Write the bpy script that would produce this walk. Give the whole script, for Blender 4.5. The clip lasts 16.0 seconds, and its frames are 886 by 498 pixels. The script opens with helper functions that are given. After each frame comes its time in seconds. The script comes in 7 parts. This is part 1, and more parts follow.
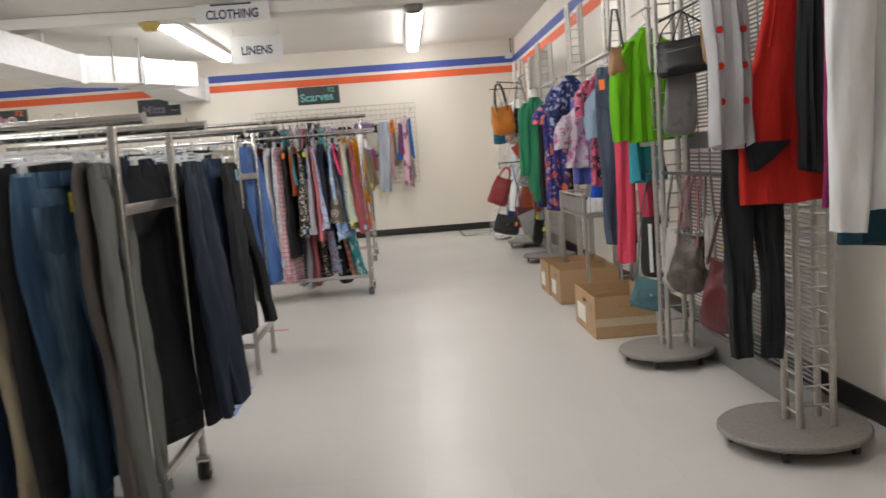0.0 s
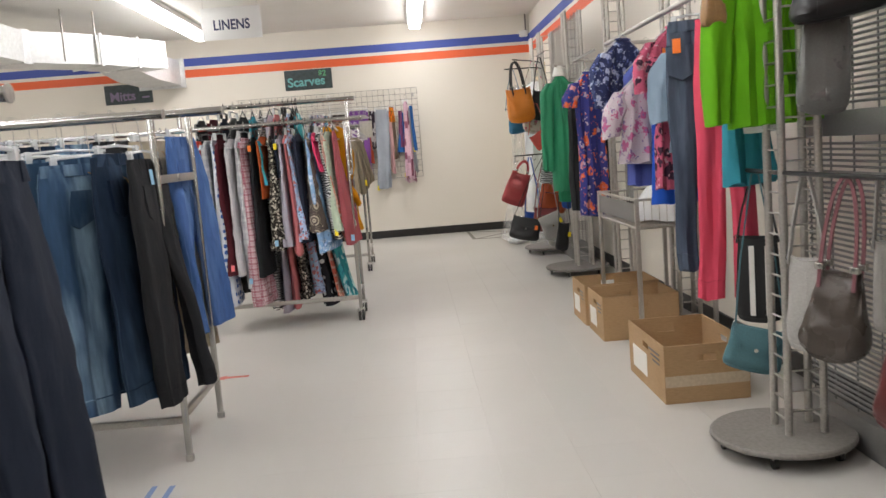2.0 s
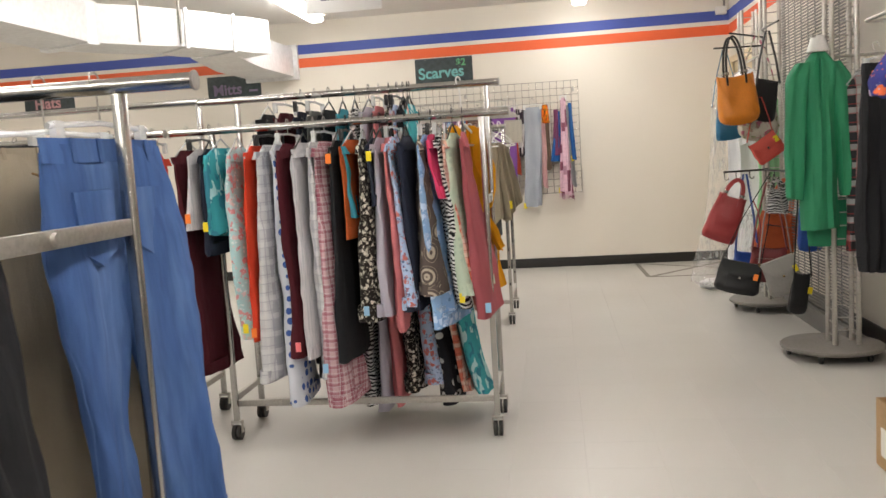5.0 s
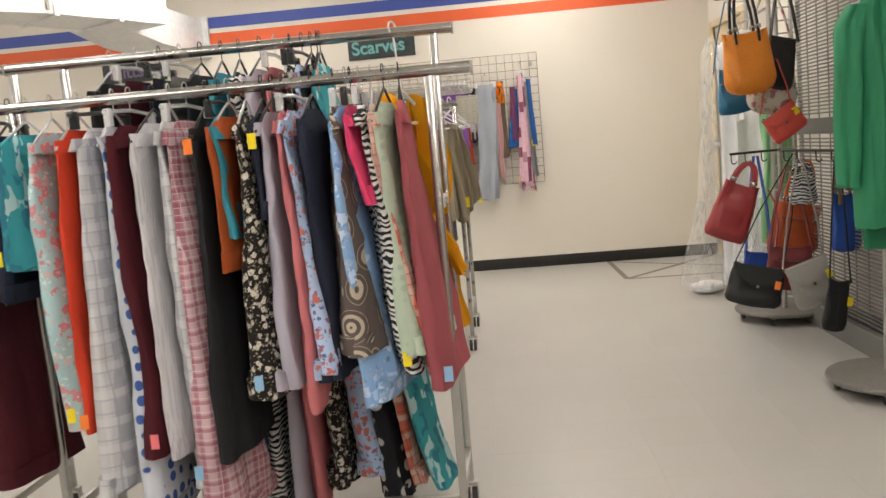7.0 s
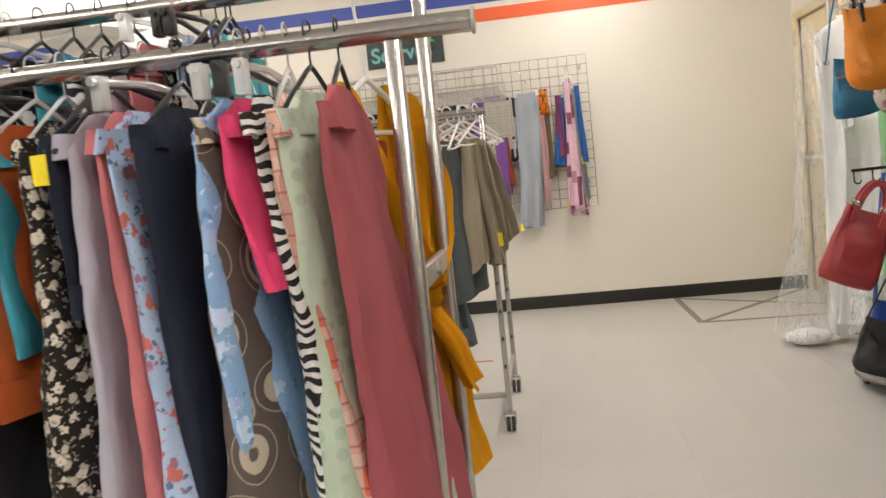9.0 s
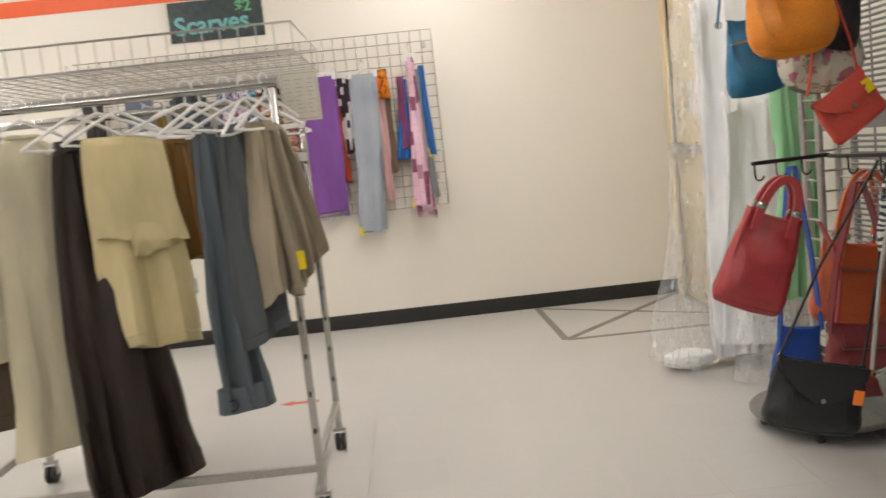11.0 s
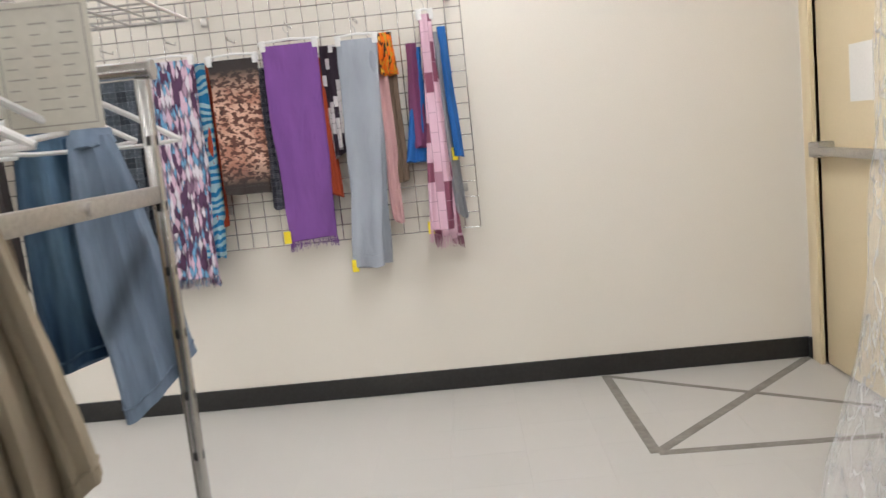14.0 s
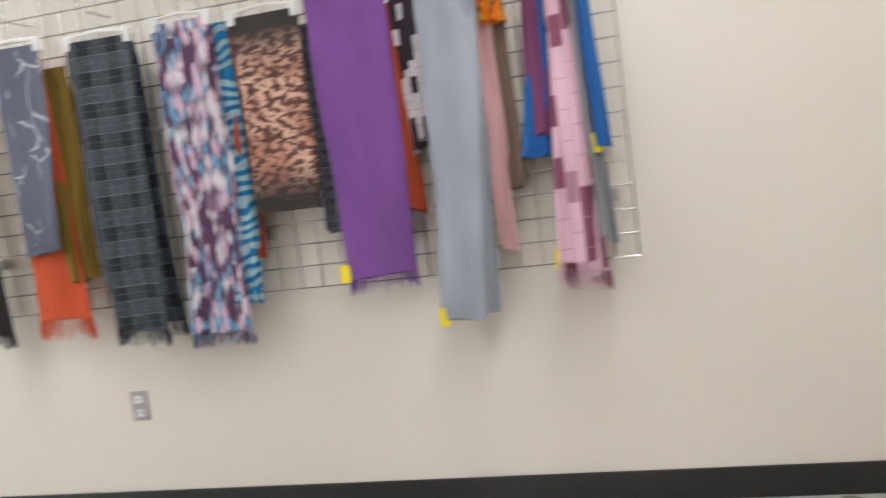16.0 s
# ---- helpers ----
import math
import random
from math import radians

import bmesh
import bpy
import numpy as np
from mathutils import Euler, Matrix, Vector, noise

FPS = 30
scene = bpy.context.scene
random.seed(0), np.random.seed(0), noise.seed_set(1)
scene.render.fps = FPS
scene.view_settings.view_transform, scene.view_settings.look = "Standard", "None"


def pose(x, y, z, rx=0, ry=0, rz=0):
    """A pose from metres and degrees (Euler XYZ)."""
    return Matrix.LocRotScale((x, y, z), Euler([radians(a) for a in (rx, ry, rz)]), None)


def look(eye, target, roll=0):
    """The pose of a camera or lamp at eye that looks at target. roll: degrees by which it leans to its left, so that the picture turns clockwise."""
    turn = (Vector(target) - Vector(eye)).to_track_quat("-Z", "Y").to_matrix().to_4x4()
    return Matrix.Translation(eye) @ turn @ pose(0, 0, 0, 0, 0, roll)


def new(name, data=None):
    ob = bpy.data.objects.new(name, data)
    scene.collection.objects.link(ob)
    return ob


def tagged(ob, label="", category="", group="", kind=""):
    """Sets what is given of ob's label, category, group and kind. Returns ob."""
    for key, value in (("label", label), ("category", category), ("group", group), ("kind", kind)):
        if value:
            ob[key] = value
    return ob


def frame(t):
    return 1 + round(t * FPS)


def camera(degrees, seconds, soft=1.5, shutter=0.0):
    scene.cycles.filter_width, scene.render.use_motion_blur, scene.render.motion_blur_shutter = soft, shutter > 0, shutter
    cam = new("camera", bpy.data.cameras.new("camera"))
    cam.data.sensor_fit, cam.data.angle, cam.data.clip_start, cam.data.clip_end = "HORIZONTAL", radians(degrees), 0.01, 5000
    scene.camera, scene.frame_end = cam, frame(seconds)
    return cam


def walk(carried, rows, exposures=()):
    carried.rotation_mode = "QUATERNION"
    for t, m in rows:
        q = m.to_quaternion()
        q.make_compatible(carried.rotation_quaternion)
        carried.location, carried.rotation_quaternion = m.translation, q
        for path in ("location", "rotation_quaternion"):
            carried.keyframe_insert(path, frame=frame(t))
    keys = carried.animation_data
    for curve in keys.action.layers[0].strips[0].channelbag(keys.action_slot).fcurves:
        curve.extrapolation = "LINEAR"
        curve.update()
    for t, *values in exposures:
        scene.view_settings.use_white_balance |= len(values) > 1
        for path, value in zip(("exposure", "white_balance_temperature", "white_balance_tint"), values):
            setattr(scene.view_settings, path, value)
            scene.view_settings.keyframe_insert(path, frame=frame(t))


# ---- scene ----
cam = camera(56.2, 16.0, soft=1.5, shutter=0.3)
EXPOSURES = [(0.0, -0.97, 6350, 10), (0.5, -0.85, 6350, 10), (1.0, -0.77, 6350, 10), (1.5, -0.84, 6350, 10), (2.0, -0.89, 6350, 10), (2.5, -0.97, 6400, 10), (3.0, -0.95, 6400, 10), (3.6, -0.72, 6450, 10), (5.8, -0.82, 6800, 10), (8.2, -0.77, 6850, 10), (10.5, -0.74, 6750, 10), (11.5, -0.73, 6400, 10), (12.5, -0.69, 6150, 10), (16.0, -0.66, 6100, 10)]
PATH = [
    (0, (-0.167, 0.091, 1.195), (-0.093, 2.078, 0.972), -4.3),
    (0.5, (-0.188, 0.411, 1.206), (0.025, 2.387, 0.978), -4.8),
    (1, (-0.102, 0.782, 1.203), (0.0, 2.765, 0.96), -4.4),
    (1.5, (-0.111, 1.165, 1.198), (-0.061, 3.15, 0.959), -4.2),
    (2, (-0.111, 1.562, 1.199), (-0.052, 3.546, 0.957), -4.5),
    (2.5, (-0.089, 1.974, 1.224), (-0.169, 3.963, 1.029), -5.0),
    (3, (-0.17, 2.369, 1.226), (-0.253, 4.357, 1.019), -4.6),
    (3.5, (-0.203, 2.743, 1.206), (-0.337, 4.725, 0.975), -4.5),
    (3.7, (-0.191, 2.907, 1.218), (-0.438, 4.883, 1.031), -4.2),
    (5.8, (-0.365, 4.353, 1.258), (-0.641, 6.32, 1.026), -3.5),
    (6, (-0.389, 4.474, 1.259), (-0.604, 6.448, 1.02), -3.9),
    (6.5, (-0.38, 4.825, 1.241), (-0.53, 6.803, 0.984), -4.6),
    (7, (-0.375, 5.126, 1.236), (-0.528, 7.106, 0.993), -4.9),
    (7.5, (-0.391, 5.404, 1.258), (-0.371, 7.392, 1.039), -3.7),
    (8, (-0.417, 5.7, 1.24), (-0.471, 7.687, 1.018), -4.4),
    (8.2, (-0.405, 5.821, 1.251), (-0.564, 7.804, 1.046), -4.9),
    (10.3, (-0.258, 6.896, 1.19), (-0.556, 8.866, 1.008), -6.3),
    (10.5, (-0.24, 6.993, 1.185), (-0.503, 8.964, 0.969), -6.3),
    (11, (-0.195, 7.271, 1.211), (-0.141, 9.256, 0.975), -6.1),
    (11.5, (-0.072, 7.554, 1.192), (0.07, 9.532, 0.938), -6.8),
    (12, (0.028, 7.826, 1.189), (0.202, 9.801, 0.925), -6.3),
    (12.5, (0.0, 8.152, 1.225), (0.372, 10.101, 0.976), -5.1),
    (13, (-0.024, 8.434, 1.213), (0.043, 10.418, 0.976), -7.1),
    (13.5, (0.001, 8.727, 1.272), (-0.147, 10.708, 1.04), -6.7),
    (14, (-0.008, 9.064, 1.306), (-0.081, 11.044, 1.03), -5.9),
    (14.5, (0.044, 9.423, 1.265), (0.032, 11.403, 0.981), -6.3),
    (15, (0.076, 9.755, 1.259), (0.066, 11.74, 1.016), -6.5),
    (15.5, (0.061, 10.122, 1.259), (0.096, 12.113, 1.069), -6.1),
    (16, (0.025, 10.49, 1.228), (-0.422, 12.426, 1.002), -7.5),
]
walk(cam, [(t, look(eye, target, roll)) for t, eye, target, roll in PATH], EXPOSURES)

# ---------------------------------------------------------------- light
CEIL, WALL_X, WALL_Y = 2.92, 1.65, 13.2
world = bpy.data.worlds.new("world")
world.use_nodes = True
world.node_tree.nodes["Background"].inputs[0].default_value = (0.9, 0.95, 1.0, 1)
world.node_tree.nodes["Background"].inputs[1].default_value = 0.02
scene.world = world
# First two strips are in view; the other four are unseen, added for light.
TUBES = [(0.08, 9.3, 12.9), (-2.66, 9.35, 12.6), (0.08, 1.6, 7.6), (-2.66, 0.8, 7.6), (0.08, -2.6, -0.9), (-5.6, 4.5, 12.0)]


def tube_light(x, y0, y1):
    lamp = bpy.data.lights.new("tube_light", "AREA")
    lamp.shape, lamp.size, lamp.size_y = "RECTANGLE", 0.14, y1 - y0
    lamp.energy, lamp.color = 4.9 * (y1 - y0), (0.98, 0.97, 0.965)
    ob = new("tube_light", lamp)
    ob.matrix_world = pose(x, (y0 + y1) / 2, CEIL - 0.145)


for tube in TUBES:
    tube_light(*tube)


# ---------------------------------------------------------------- materials
def nodes_of(name):
    m = bpy.data.materials.new(name)
    m.use_nodes = True
    return m, m.node_tree, m.node_tree.nodes["Principled BSDF"]


def mix_node(tree, fac, a, b):
    n = tree.nodes.new("ShaderNodeMix")
    n.data_type = "RGBA"
    for socket, v in ((n.inputs[0], fac), (n.inputs[6], a), (n.inputs[7], b)):
        if isinstance(v, (float, int)):
            socket.default_value = v
        elif isinstance(v, tuple):
            socket.default_value = (*v, 1)
        else:
            tree.links.new(v, socket)
    return n.outputs[2]


def noise_node(tree, coords, scale, detail=4.0, stretch=None):
    if stretch:
        mp = tree.nodes.new("ShaderNodeMapping")
        mp.inputs["Scale"].default_value = stretch
        tree.links.new(coords, mp.inputs[0])
        coords = mp.outputs[0]
    n = tree.nodes.new("ShaderNodeTexNoise")
    n.inputs["Scale"].default_value, n.inputs["Detail"].default_value = scale, detail
    tree.links.new(coords, n.inputs["Vector"])
    return n.outputs["Fac"]


def ramp(tree, fac, lo, hi, a=0.0, b=1.0):
    n = tree.nodes.new("ShaderNodeMapRange")
    for i, v in enumerate((lo, hi, a, b), 1):
        n.inputs[i].default_value = v
    tree.links.new(fac, n.inputs[0])
    return n.outputs[0]


def bump_node(tree, bsdf, height, strength, distance):
    n = tree.nodes.new("ShaderNodeBump")
    n.inputs["Strength"].default_value, n.inputs["Distance"].default_value = strength, distance
    tree.links.new(height, n.inputs["Height"])
    tree.links.new(n.outputs[0], bsdf.inputs["Normal"])


def surface(name, colour, rough=0.6, metal=0.0, grain=60.0, vary=0.12, stain=1.3, bump=0.15, stretch=None, dirt=0.0):
    """A plain surface with fine grain, broad blotches and slight relief."""
    m, tree, bsdf = nodes_of(name)
    co = tree.nodes.new("ShaderNodeTexCoord").outputs["Object"]
    fine, broad = noise_node(tree, co, grain, 5, stretch), noise_node(tree, co, stain, 4)
    dark = tuple(c * (1 - vary) for c in colour)
    lite = tuple(min(1, c * (1 + vary * 0.6)) for c in colour)
    base = mix_node(tree, ramp(tree, fine, 0.3, 0.7), dark, lite)
    soil = tuple(c * k for c, k in zip(colour, (0.72, 0.68, 0.6)))
    base = mix_node(tree, ramp(tree, broad, 0.45, 0.75, 0.0, 0.15 + dirt), base, soil)
    tree.links.new(base, bsdf.inputs["Base Color"])
    bsdf.inputs["Metallic"].default_value = metal
    tree.links.new(ramp(tree, broad, 0.3, 0.7, rough * 0.85, min(1, rough * 1.15)), bsdf.inputs["Roughness"])
    bump_node(tree, bsdf, fine, bump, 0.002)
    return m


def cloth(name, colour, pattern="plain", other=(0.8, 0.8, 0.8), third=(0.1, 0.1, 0.1), size=0.05, gloss=0.85):
    """Woven cloth: a weave relief, soft wear, and a printed or woven pattern of real size."""
    m, tree, bsdf = nodes_of(name)
    nd, ln = tree.nodes, tree.links
    co = nd.new("ShaderNodeTexCoord").outputs["Object"]
    rnd = nd.new("ShaderNodeObjectInfo").outputs["Random"]
    shift = nd.new("ShaderNodeVectorMath")
    shift.operation = "MULTIPLY_ADD"
    ln.new(rnd, shift.inputs[0])
    shift.inputs[1].default_value = (3.1, 1.7, 2.3)
    ln.new(co, shift.inputs[2])
    co = shift.outputs[0]
    weave = noise_node(tree, co, 420, 2)
    soft = noise_node(tree, co, 7, 5, (1.0, 1.0, 0.35))
    base = mix_node(tree, ramp(tree, soft, 0.25, 0.75), tuple(c * 0.82 for c in colour), tuple(min(1, c * 1.14) for c in colour))

    def bands(axis, scale, width):
        sep = nd.new("ShaderNodeSeparateXYZ")
        ln.new(co, sep.inputs[0])
        f = nd.new("ShaderNodeMath")
        f.operation = "MULTIPLY"
        ln.new(sep.outputs[axis], f.inputs[0])
        f.inputs[1].default_value = 1 / scale
        g = nd.new("ShaderNodeMath")
        g.operation = "FRACT"
        ln.new(f.outputs[0], g.inputs[0])
        h = nd.new("ShaderNodeMath")
        h.operation = "LESS_THAN"
        ln.new(g.outputs[0], h.inputs[0])
        h.inputs[1].default_value = width
        return h.outputs[0]

    def cells(scale, lo, hi, feature="F1", stretch=None, rand=1.0):
        v = nd.new("ShaderNodeTexVoronoi")
        v.feature = feature
        v.inputs["Scale"].default_value, v.inputs["Randomness"].default_value = 1 / scale, rand
        src = co
        if stretch:
            mp = nd.new("ShaderNodeMapping")
            mp.inputs["Scale"].default_value = stretch
            ln.new(co, mp.inputs[0])
            src = mp.outputs[0]
        ln.new(src, v.inputs["Vector"])
        return ramp(tree, v.outputs["Distance"], lo, hi, 1.0, 0.0), v

    if pattern == "denim":
        fade = noise_node(tree, co, 3.4, 3, (1.5, 2.2, 0.5))
        base = mix_node(tree, ramp(tree, fade, 0.45, 0.68), base, other)
        streak = noise_node(tree, co, 60, 3, (1.0, 1.0, 0.12))
        base = mix_node(tree, ramp(tree, streak, 0.4, 0.75, 0.0, 0.4), base, tuple(c * 0.45 for c in colour))
    elif pattern == "stripe":
        base = mix_node(tree, bands(1, size, 0.45), base, other)
        base = mix_node(tree, bands(0, size * 0.8, 0.4), base, other)
    elif pattern == "plaid":
        for axis, c, w, s in ((1, other, 0.35, 1.0), (2, other, 0.35, 1.0), (0, other, 0.35, 1.0), (2, third, 0.12, 0.5), (1, third, 0.12, 0.5)):
            half = nd.new("ShaderNodeMath")
            half.operation = "MULTIPLY"
            ln.new(bands(axis, size * s, w), half.inputs[0])
            half.inputs[1].default_value = 0.55
            base = mix_node(tree, half.outputs[0], base, c)
    elif pattern == "floral":
        wob = nd.new("ShaderNodeTexNoise")
        wob.inputs["Scale"].default_value = 2.6 / size
        ln.new(co, wob.inputs["Vector"])
        bend = nd.new("ShaderNodeVectorMath")
        bend.operation = "MULTIPLY_ADD"
        ln.new(wob.outputs["Color"], bend.inputs[0])
        bend.inputs[1].default_value = (size * 0.9,) * 3
        ln.new(co, bend.inputs[2])
        straight, co = co, bend.outputs[0]
        mid = tuple((p + q) / 2 for p, q in zip(other, third))
        for c, k, lo, hi, share in ((third, 0.6, 0.28, 0.33, 0.55), (mid, 0.9, 0.34, 0.4, 0.4), (other, 1.0, 0.38, 0.43, 0.6), (third, 1.0, 0.1, 0.14, 0.6), (other, 0.35, 0.2, 0.26, 0.3)):
            fac, v = cells(size * k, lo, hi)
            pick = nd.new("ShaderNodeSeparateColor")
            ln.new(v.outputs["Color"], pick.inputs[0])
            some = nd.new("ShaderNodeMath")
            some.operation = "LESS_THAN"
            ln.new(pick.outputs[0], some.inputs[0])
            some.inputs[1].default_value = share
            both_of = nd.new("ShaderNodeMath")
            both_of.operation = "MULTIPLY"
            ln.new(some.outputs[0], both_of.inputs[0])
            ln.new(fac, both_of.inputs[1])
            base = mix_node(tree, both_of.outputs[0], base, c)
        co = straight
    elif pattern == "dots":
        fac, v = cells(size, 0.3, 0.34, rand=0.25)
        base = mix_node(tree, fac, base, other)
    elif pattern == "rings":
        v = nd.new("ShaderNodeTexVoronoi")
        v.inputs["Scale"].default_value, v.inputs["Randomness"].default_value = 1 / size, 0.45
        ln.new(co, v.inputs["Vector"])
        w = nd.new("ShaderNodeMath")
        w.operation = "PINGPONG"
        ln.new(v.outputs["Distance"], w.inputs[0])
        w.inputs[1].default_value = 0.11
        only = nd.new("ShaderNodeMath")
        only.operation = "MULTIPLY"
        ln.new(ramp(tree, w.outputs[0], 0.05, 0.062), only.inputs[0])
        ln.new(ramp(tree, v.outputs["Distance"], 0.50, 0.52, 1.0, 0.0), only.inputs[1])
        base = mix_node(tree, only.outputs[0], base, other)
    elif pattern == "zebra":
        w = nd.new("ShaderNodeTexWave")
        w.inputs["Scale"].default_value, w.inputs["Distortion"].default_value, w.inputs["Detail"].default_value = 0.35 / size, 7.0, 1.0
        w.inputs["Detail Scale"].default_value = 1.2
        w.bands_direction = "Z"
        ln.new(co, w.inputs["Vector"])
        base = mix_node(tree, ramp(tree, w.outputs["Fac"], 0.45, 0.52), base, other)
    elif pattern == "abstract":
        a = noise_node(tree, co, 1 / size, 2, (1, 1, 0.45))
        b = noise_node(tree, co, 1.4 / size, 2, (1, 1, 0.5))
        base = mix_node(tree, ramp(tree, a, 0.55, 0.57), base, other)
        base = mix_node(tree, ramp(tree, b, 0.57, 0.59), base, third)
    elif pattern == "blocks":
        a = nd.new("ShaderNodeTexVoronoi")
        a.distance = "CHEBYCHEV"
        a.inputs["Scale"].default_value = 1 / size
        mp = nd.new("ShaderNodeMapping")
        mp.inputs["Scale"].default_value = (1.2, 1.6, 0.6)
        ln.new(co, mp.inputs[0])
        ln.new(mp.outputs[0], a.inputs["Vector"])
        sep = nd.new("ShaderNodeSeparateColor")
        ln.new(a.outputs["Color"], sep.inputs[0])
        base = mix_node(tree, ramp(tree, sep.outputs[0], 0.45, 0.46), base, other)
        base = mix_node(tree, ramp(tree, sep.outputs[1], 0.72, 0.73), base, third)
    elif pattern == "leopard":
        fac, v = cells(size, 0.44, 0.52, stretch=(1, 1, 0.8))
        core, v2 = cells(size, 0.26, 0.33, stretch=(1, 1, 0.8))
        base = mix_node(tree, fac, base, third)
        base = mix_node(tree, core, base, other)
    elif pattern == "ikat":
        wob = nd.new("ShaderNodeTexNoise")
        wob.inputs["Scale"].default_value = 55.0
        ln.new(co, wob.inputs["Vector"])
        bend = nd.new("ShaderNodeVectorMath")
        bend.operation = "MULTIPLY_ADD"
        ln.new(wob.outputs["Color"], bend.inputs[0])
        bend.inputs[1].default_value = (0.0, size * 0.22, size * 0.9)
        ln.new(co, bend.inputs[2])
        mp = nd.new("ShaderNodeMapping")
        mp.inputs["Scale"].default_value = (0.15, 1.0, 0.27)
        ln.new(bend.outputs[0], mp.inputs[0])
        v = nd.new("ShaderNodeTexVoronoi")
        v.distance = "MANHATTAN"
        v.inputs["Scale"].default_value, v.inputs["Randomness"].default_value = 1 / size, 0.75
        ln.new(mp.outputs[0], v.inputs["Vector"])
        pick = nd.new("ShaderNodeSeparateColor")
        ln.new(v.outputs["Color"], pick.inputs[0])
        rim = ramp(tree, v.outputs["Distance"], 0.7, 0.95, 0.0, 0.7)
        base = mix_node(tree, ramp(tree, pick.outputs[0], 0.3, 0.32), base, other)
        base = mix_node(tree, ramp(tree, pick.outputs[0], 0.66, 0.68), base, third)
        base = mix_node(tree, ramp(tree, pick.outputs[1], 0.78, 0.8), base, (0.66, 0.62, 0.66))
        base = mix_node(tree, rim, base, tuple(c * 0.6 for c in colour))
    elif pattern == "fur":
        marks = noise_node(tree, co, 1 / size, 1.5, (0.3, 0.75, 1.25))
        flecks = noise_node(tree, co, 1.7 / size, 1.0, (0.3, 0.7, 1.3))
        base = mix_node(tree, ramp(tree, noise_node(tree, co, 9, 2), 0.4, 0.6), base, other)
        base = mix_node(tree, ramp(tree, marks, 0.50, 0.545), base, third)
        base = mix_node(tree, ramp(tree, flecks, 0.59, 0.63), base, tuple(c * 0.5 for c in third))
        flat = nd.new("ShaderNodeSeparateXYZ")
        ln.new(nd.new("ShaderNodeTexCoord").outputs["Object"], flat.inputs[0])
        for lo, hi in ((-0.25, -0.12), (-0.55, -0.67)):
            base = mix_node(tree, ramp(tree, flat.outputs[2], lo, hi), base, (0.02, 0.012, 0.01))
    elif pattern == "branch":
        wob = nd.new("ShaderNodeTexNoise")
        wob.inputs["Scale"].default_value = 14.0
        ln.new(co, wob.inputs["Vector"])
        bend = nd.new("ShaderNodeVectorMath")
        bend.operation = "MULTIPLY_ADD"
        ln.new(wob.outputs["Color"], bend.inputs[0])
        bend.inputs[1].default_value = (0.0, 0.06, 0.06)
        ln.new(co, bend.inputs[2])
        mp = nd.new("ShaderNodeMapping")
        mp.inputs["Scale"].default_value = (0.1, 1.0, 0.55)
        ln.new(bend.outputs[0], mp.inputs[0])
        v = nd.new("ShaderNodeTexVoronoi")
        v.feature = "DISTANCE_TO_EDGE"
        v.inputs["Scale"].default_value = 1 / size
        ln.new(mp.outputs[0], v.inputs["Vector"])
        some = nd.new("ShaderNodeMath")
        some.operation = "MULTIPLY"
        ln.new(ramp(tree, v.outputs["Distance"], 0.012, 0.035, 1.0, 0.0), some.inputs[0])
        ln.new(ramp(tree, noise_node(tree, co, 9, 2), 0.47, 0.55), some.inputs[1])
        base = mix_node(tree, some.outputs[0], base, other)
    elif pattern == "patches":
        flip = nd.new("ShaderNodeSeparateXYZ")
        ln.new(co, flip.inputs[0])
        join = nd.new("ShaderNodeCombineXYZ")
        ln.new(flip.outputs[2], join.inputs[0])
        ln.new(flip.outputs[1], join.inputs[1])
        b = nd.new("ShaderNodeTexBrick")
        for key, val in (("Scale", 1.0), ("Mortar Size", size * 0.025), ("Brick Width", size * 1.7), ("Row Height", size * 0.72), ("Bias", -0.1)):
            b.inputs[key].default_value = val
        for key, val in (("Color1", 0.0), ("Color2", 1.0), ("Mortar", 0.5)):
            b.inputs[key].default_value = (val, val, val, 1)
        ln.new(join.outputs[0], b.inputs["Vector"])
        base = mix_node(tree, ramp(tree, b.outputs["Color"], 0.56, 0.58), base, other)
        base = mix_node(tree, b.outputs["Fac"], base, third)
    elif pattern == "wool_check":
        for axis, c, w, k, share in ((1, other, 0.5, 1.0, 0.55), (2, other, 0.5, 1.0, 0.55), (1, third, 0.06, 0.25, 0.35), (2, third, 0.06, 0.25, 0.35), (1, third, 0.05, 0.5, 0.4), (2, third, 0.05, 0.5, 0.4)):
            part_of = nd.new("ShaderNodeMath")
            part_of.operation = "MULTIPLY"
            ln.new(bands(axis, size * k, w), part_of.inputs[0])
            ln.new(ramp(tree, noise_node(tree, co, 60, 3), 0.25, 0.7, share * 0.25, share), part_of.inputs[1])
            base = mix_node(tree, part_of.outputs[0], base, c)
    ln.new(base, bsdf.inputs["Base Color"])
    bsdf.inputs["Roughness"].default_value = gloss
    bsdf.inputs["Specular IOR Level"].default_value = 0.18 if gloss > 0.6 else 0.4
    both = nd.new("ShaderNodeMath")
    both.operation = "ADD"
    ln.new(weave, both.inputs[0])
    wrinkle = noise_node(tree, co, 28, 4, (1.0, 1.0, 0.4))
    ln.new(ramp(tree, wrinkle, 0, 1, 0, 3.0), both.inputs[1])
    big = noise_node(tree, co, 8, 3, (1.6, 1.6, 0.5))
    total = nd.new("ShaderNodeMath")
    total.operation = "ADD"
    ln.new(both.outputs[0], total.inputs[0])
    ln.new(ramp(tree, big, 0, 1, 0, 7.0), total.inputs[1])
    bump_node(tree, bsdf, total.outputs[0], 0.42, 0.006)
    return m


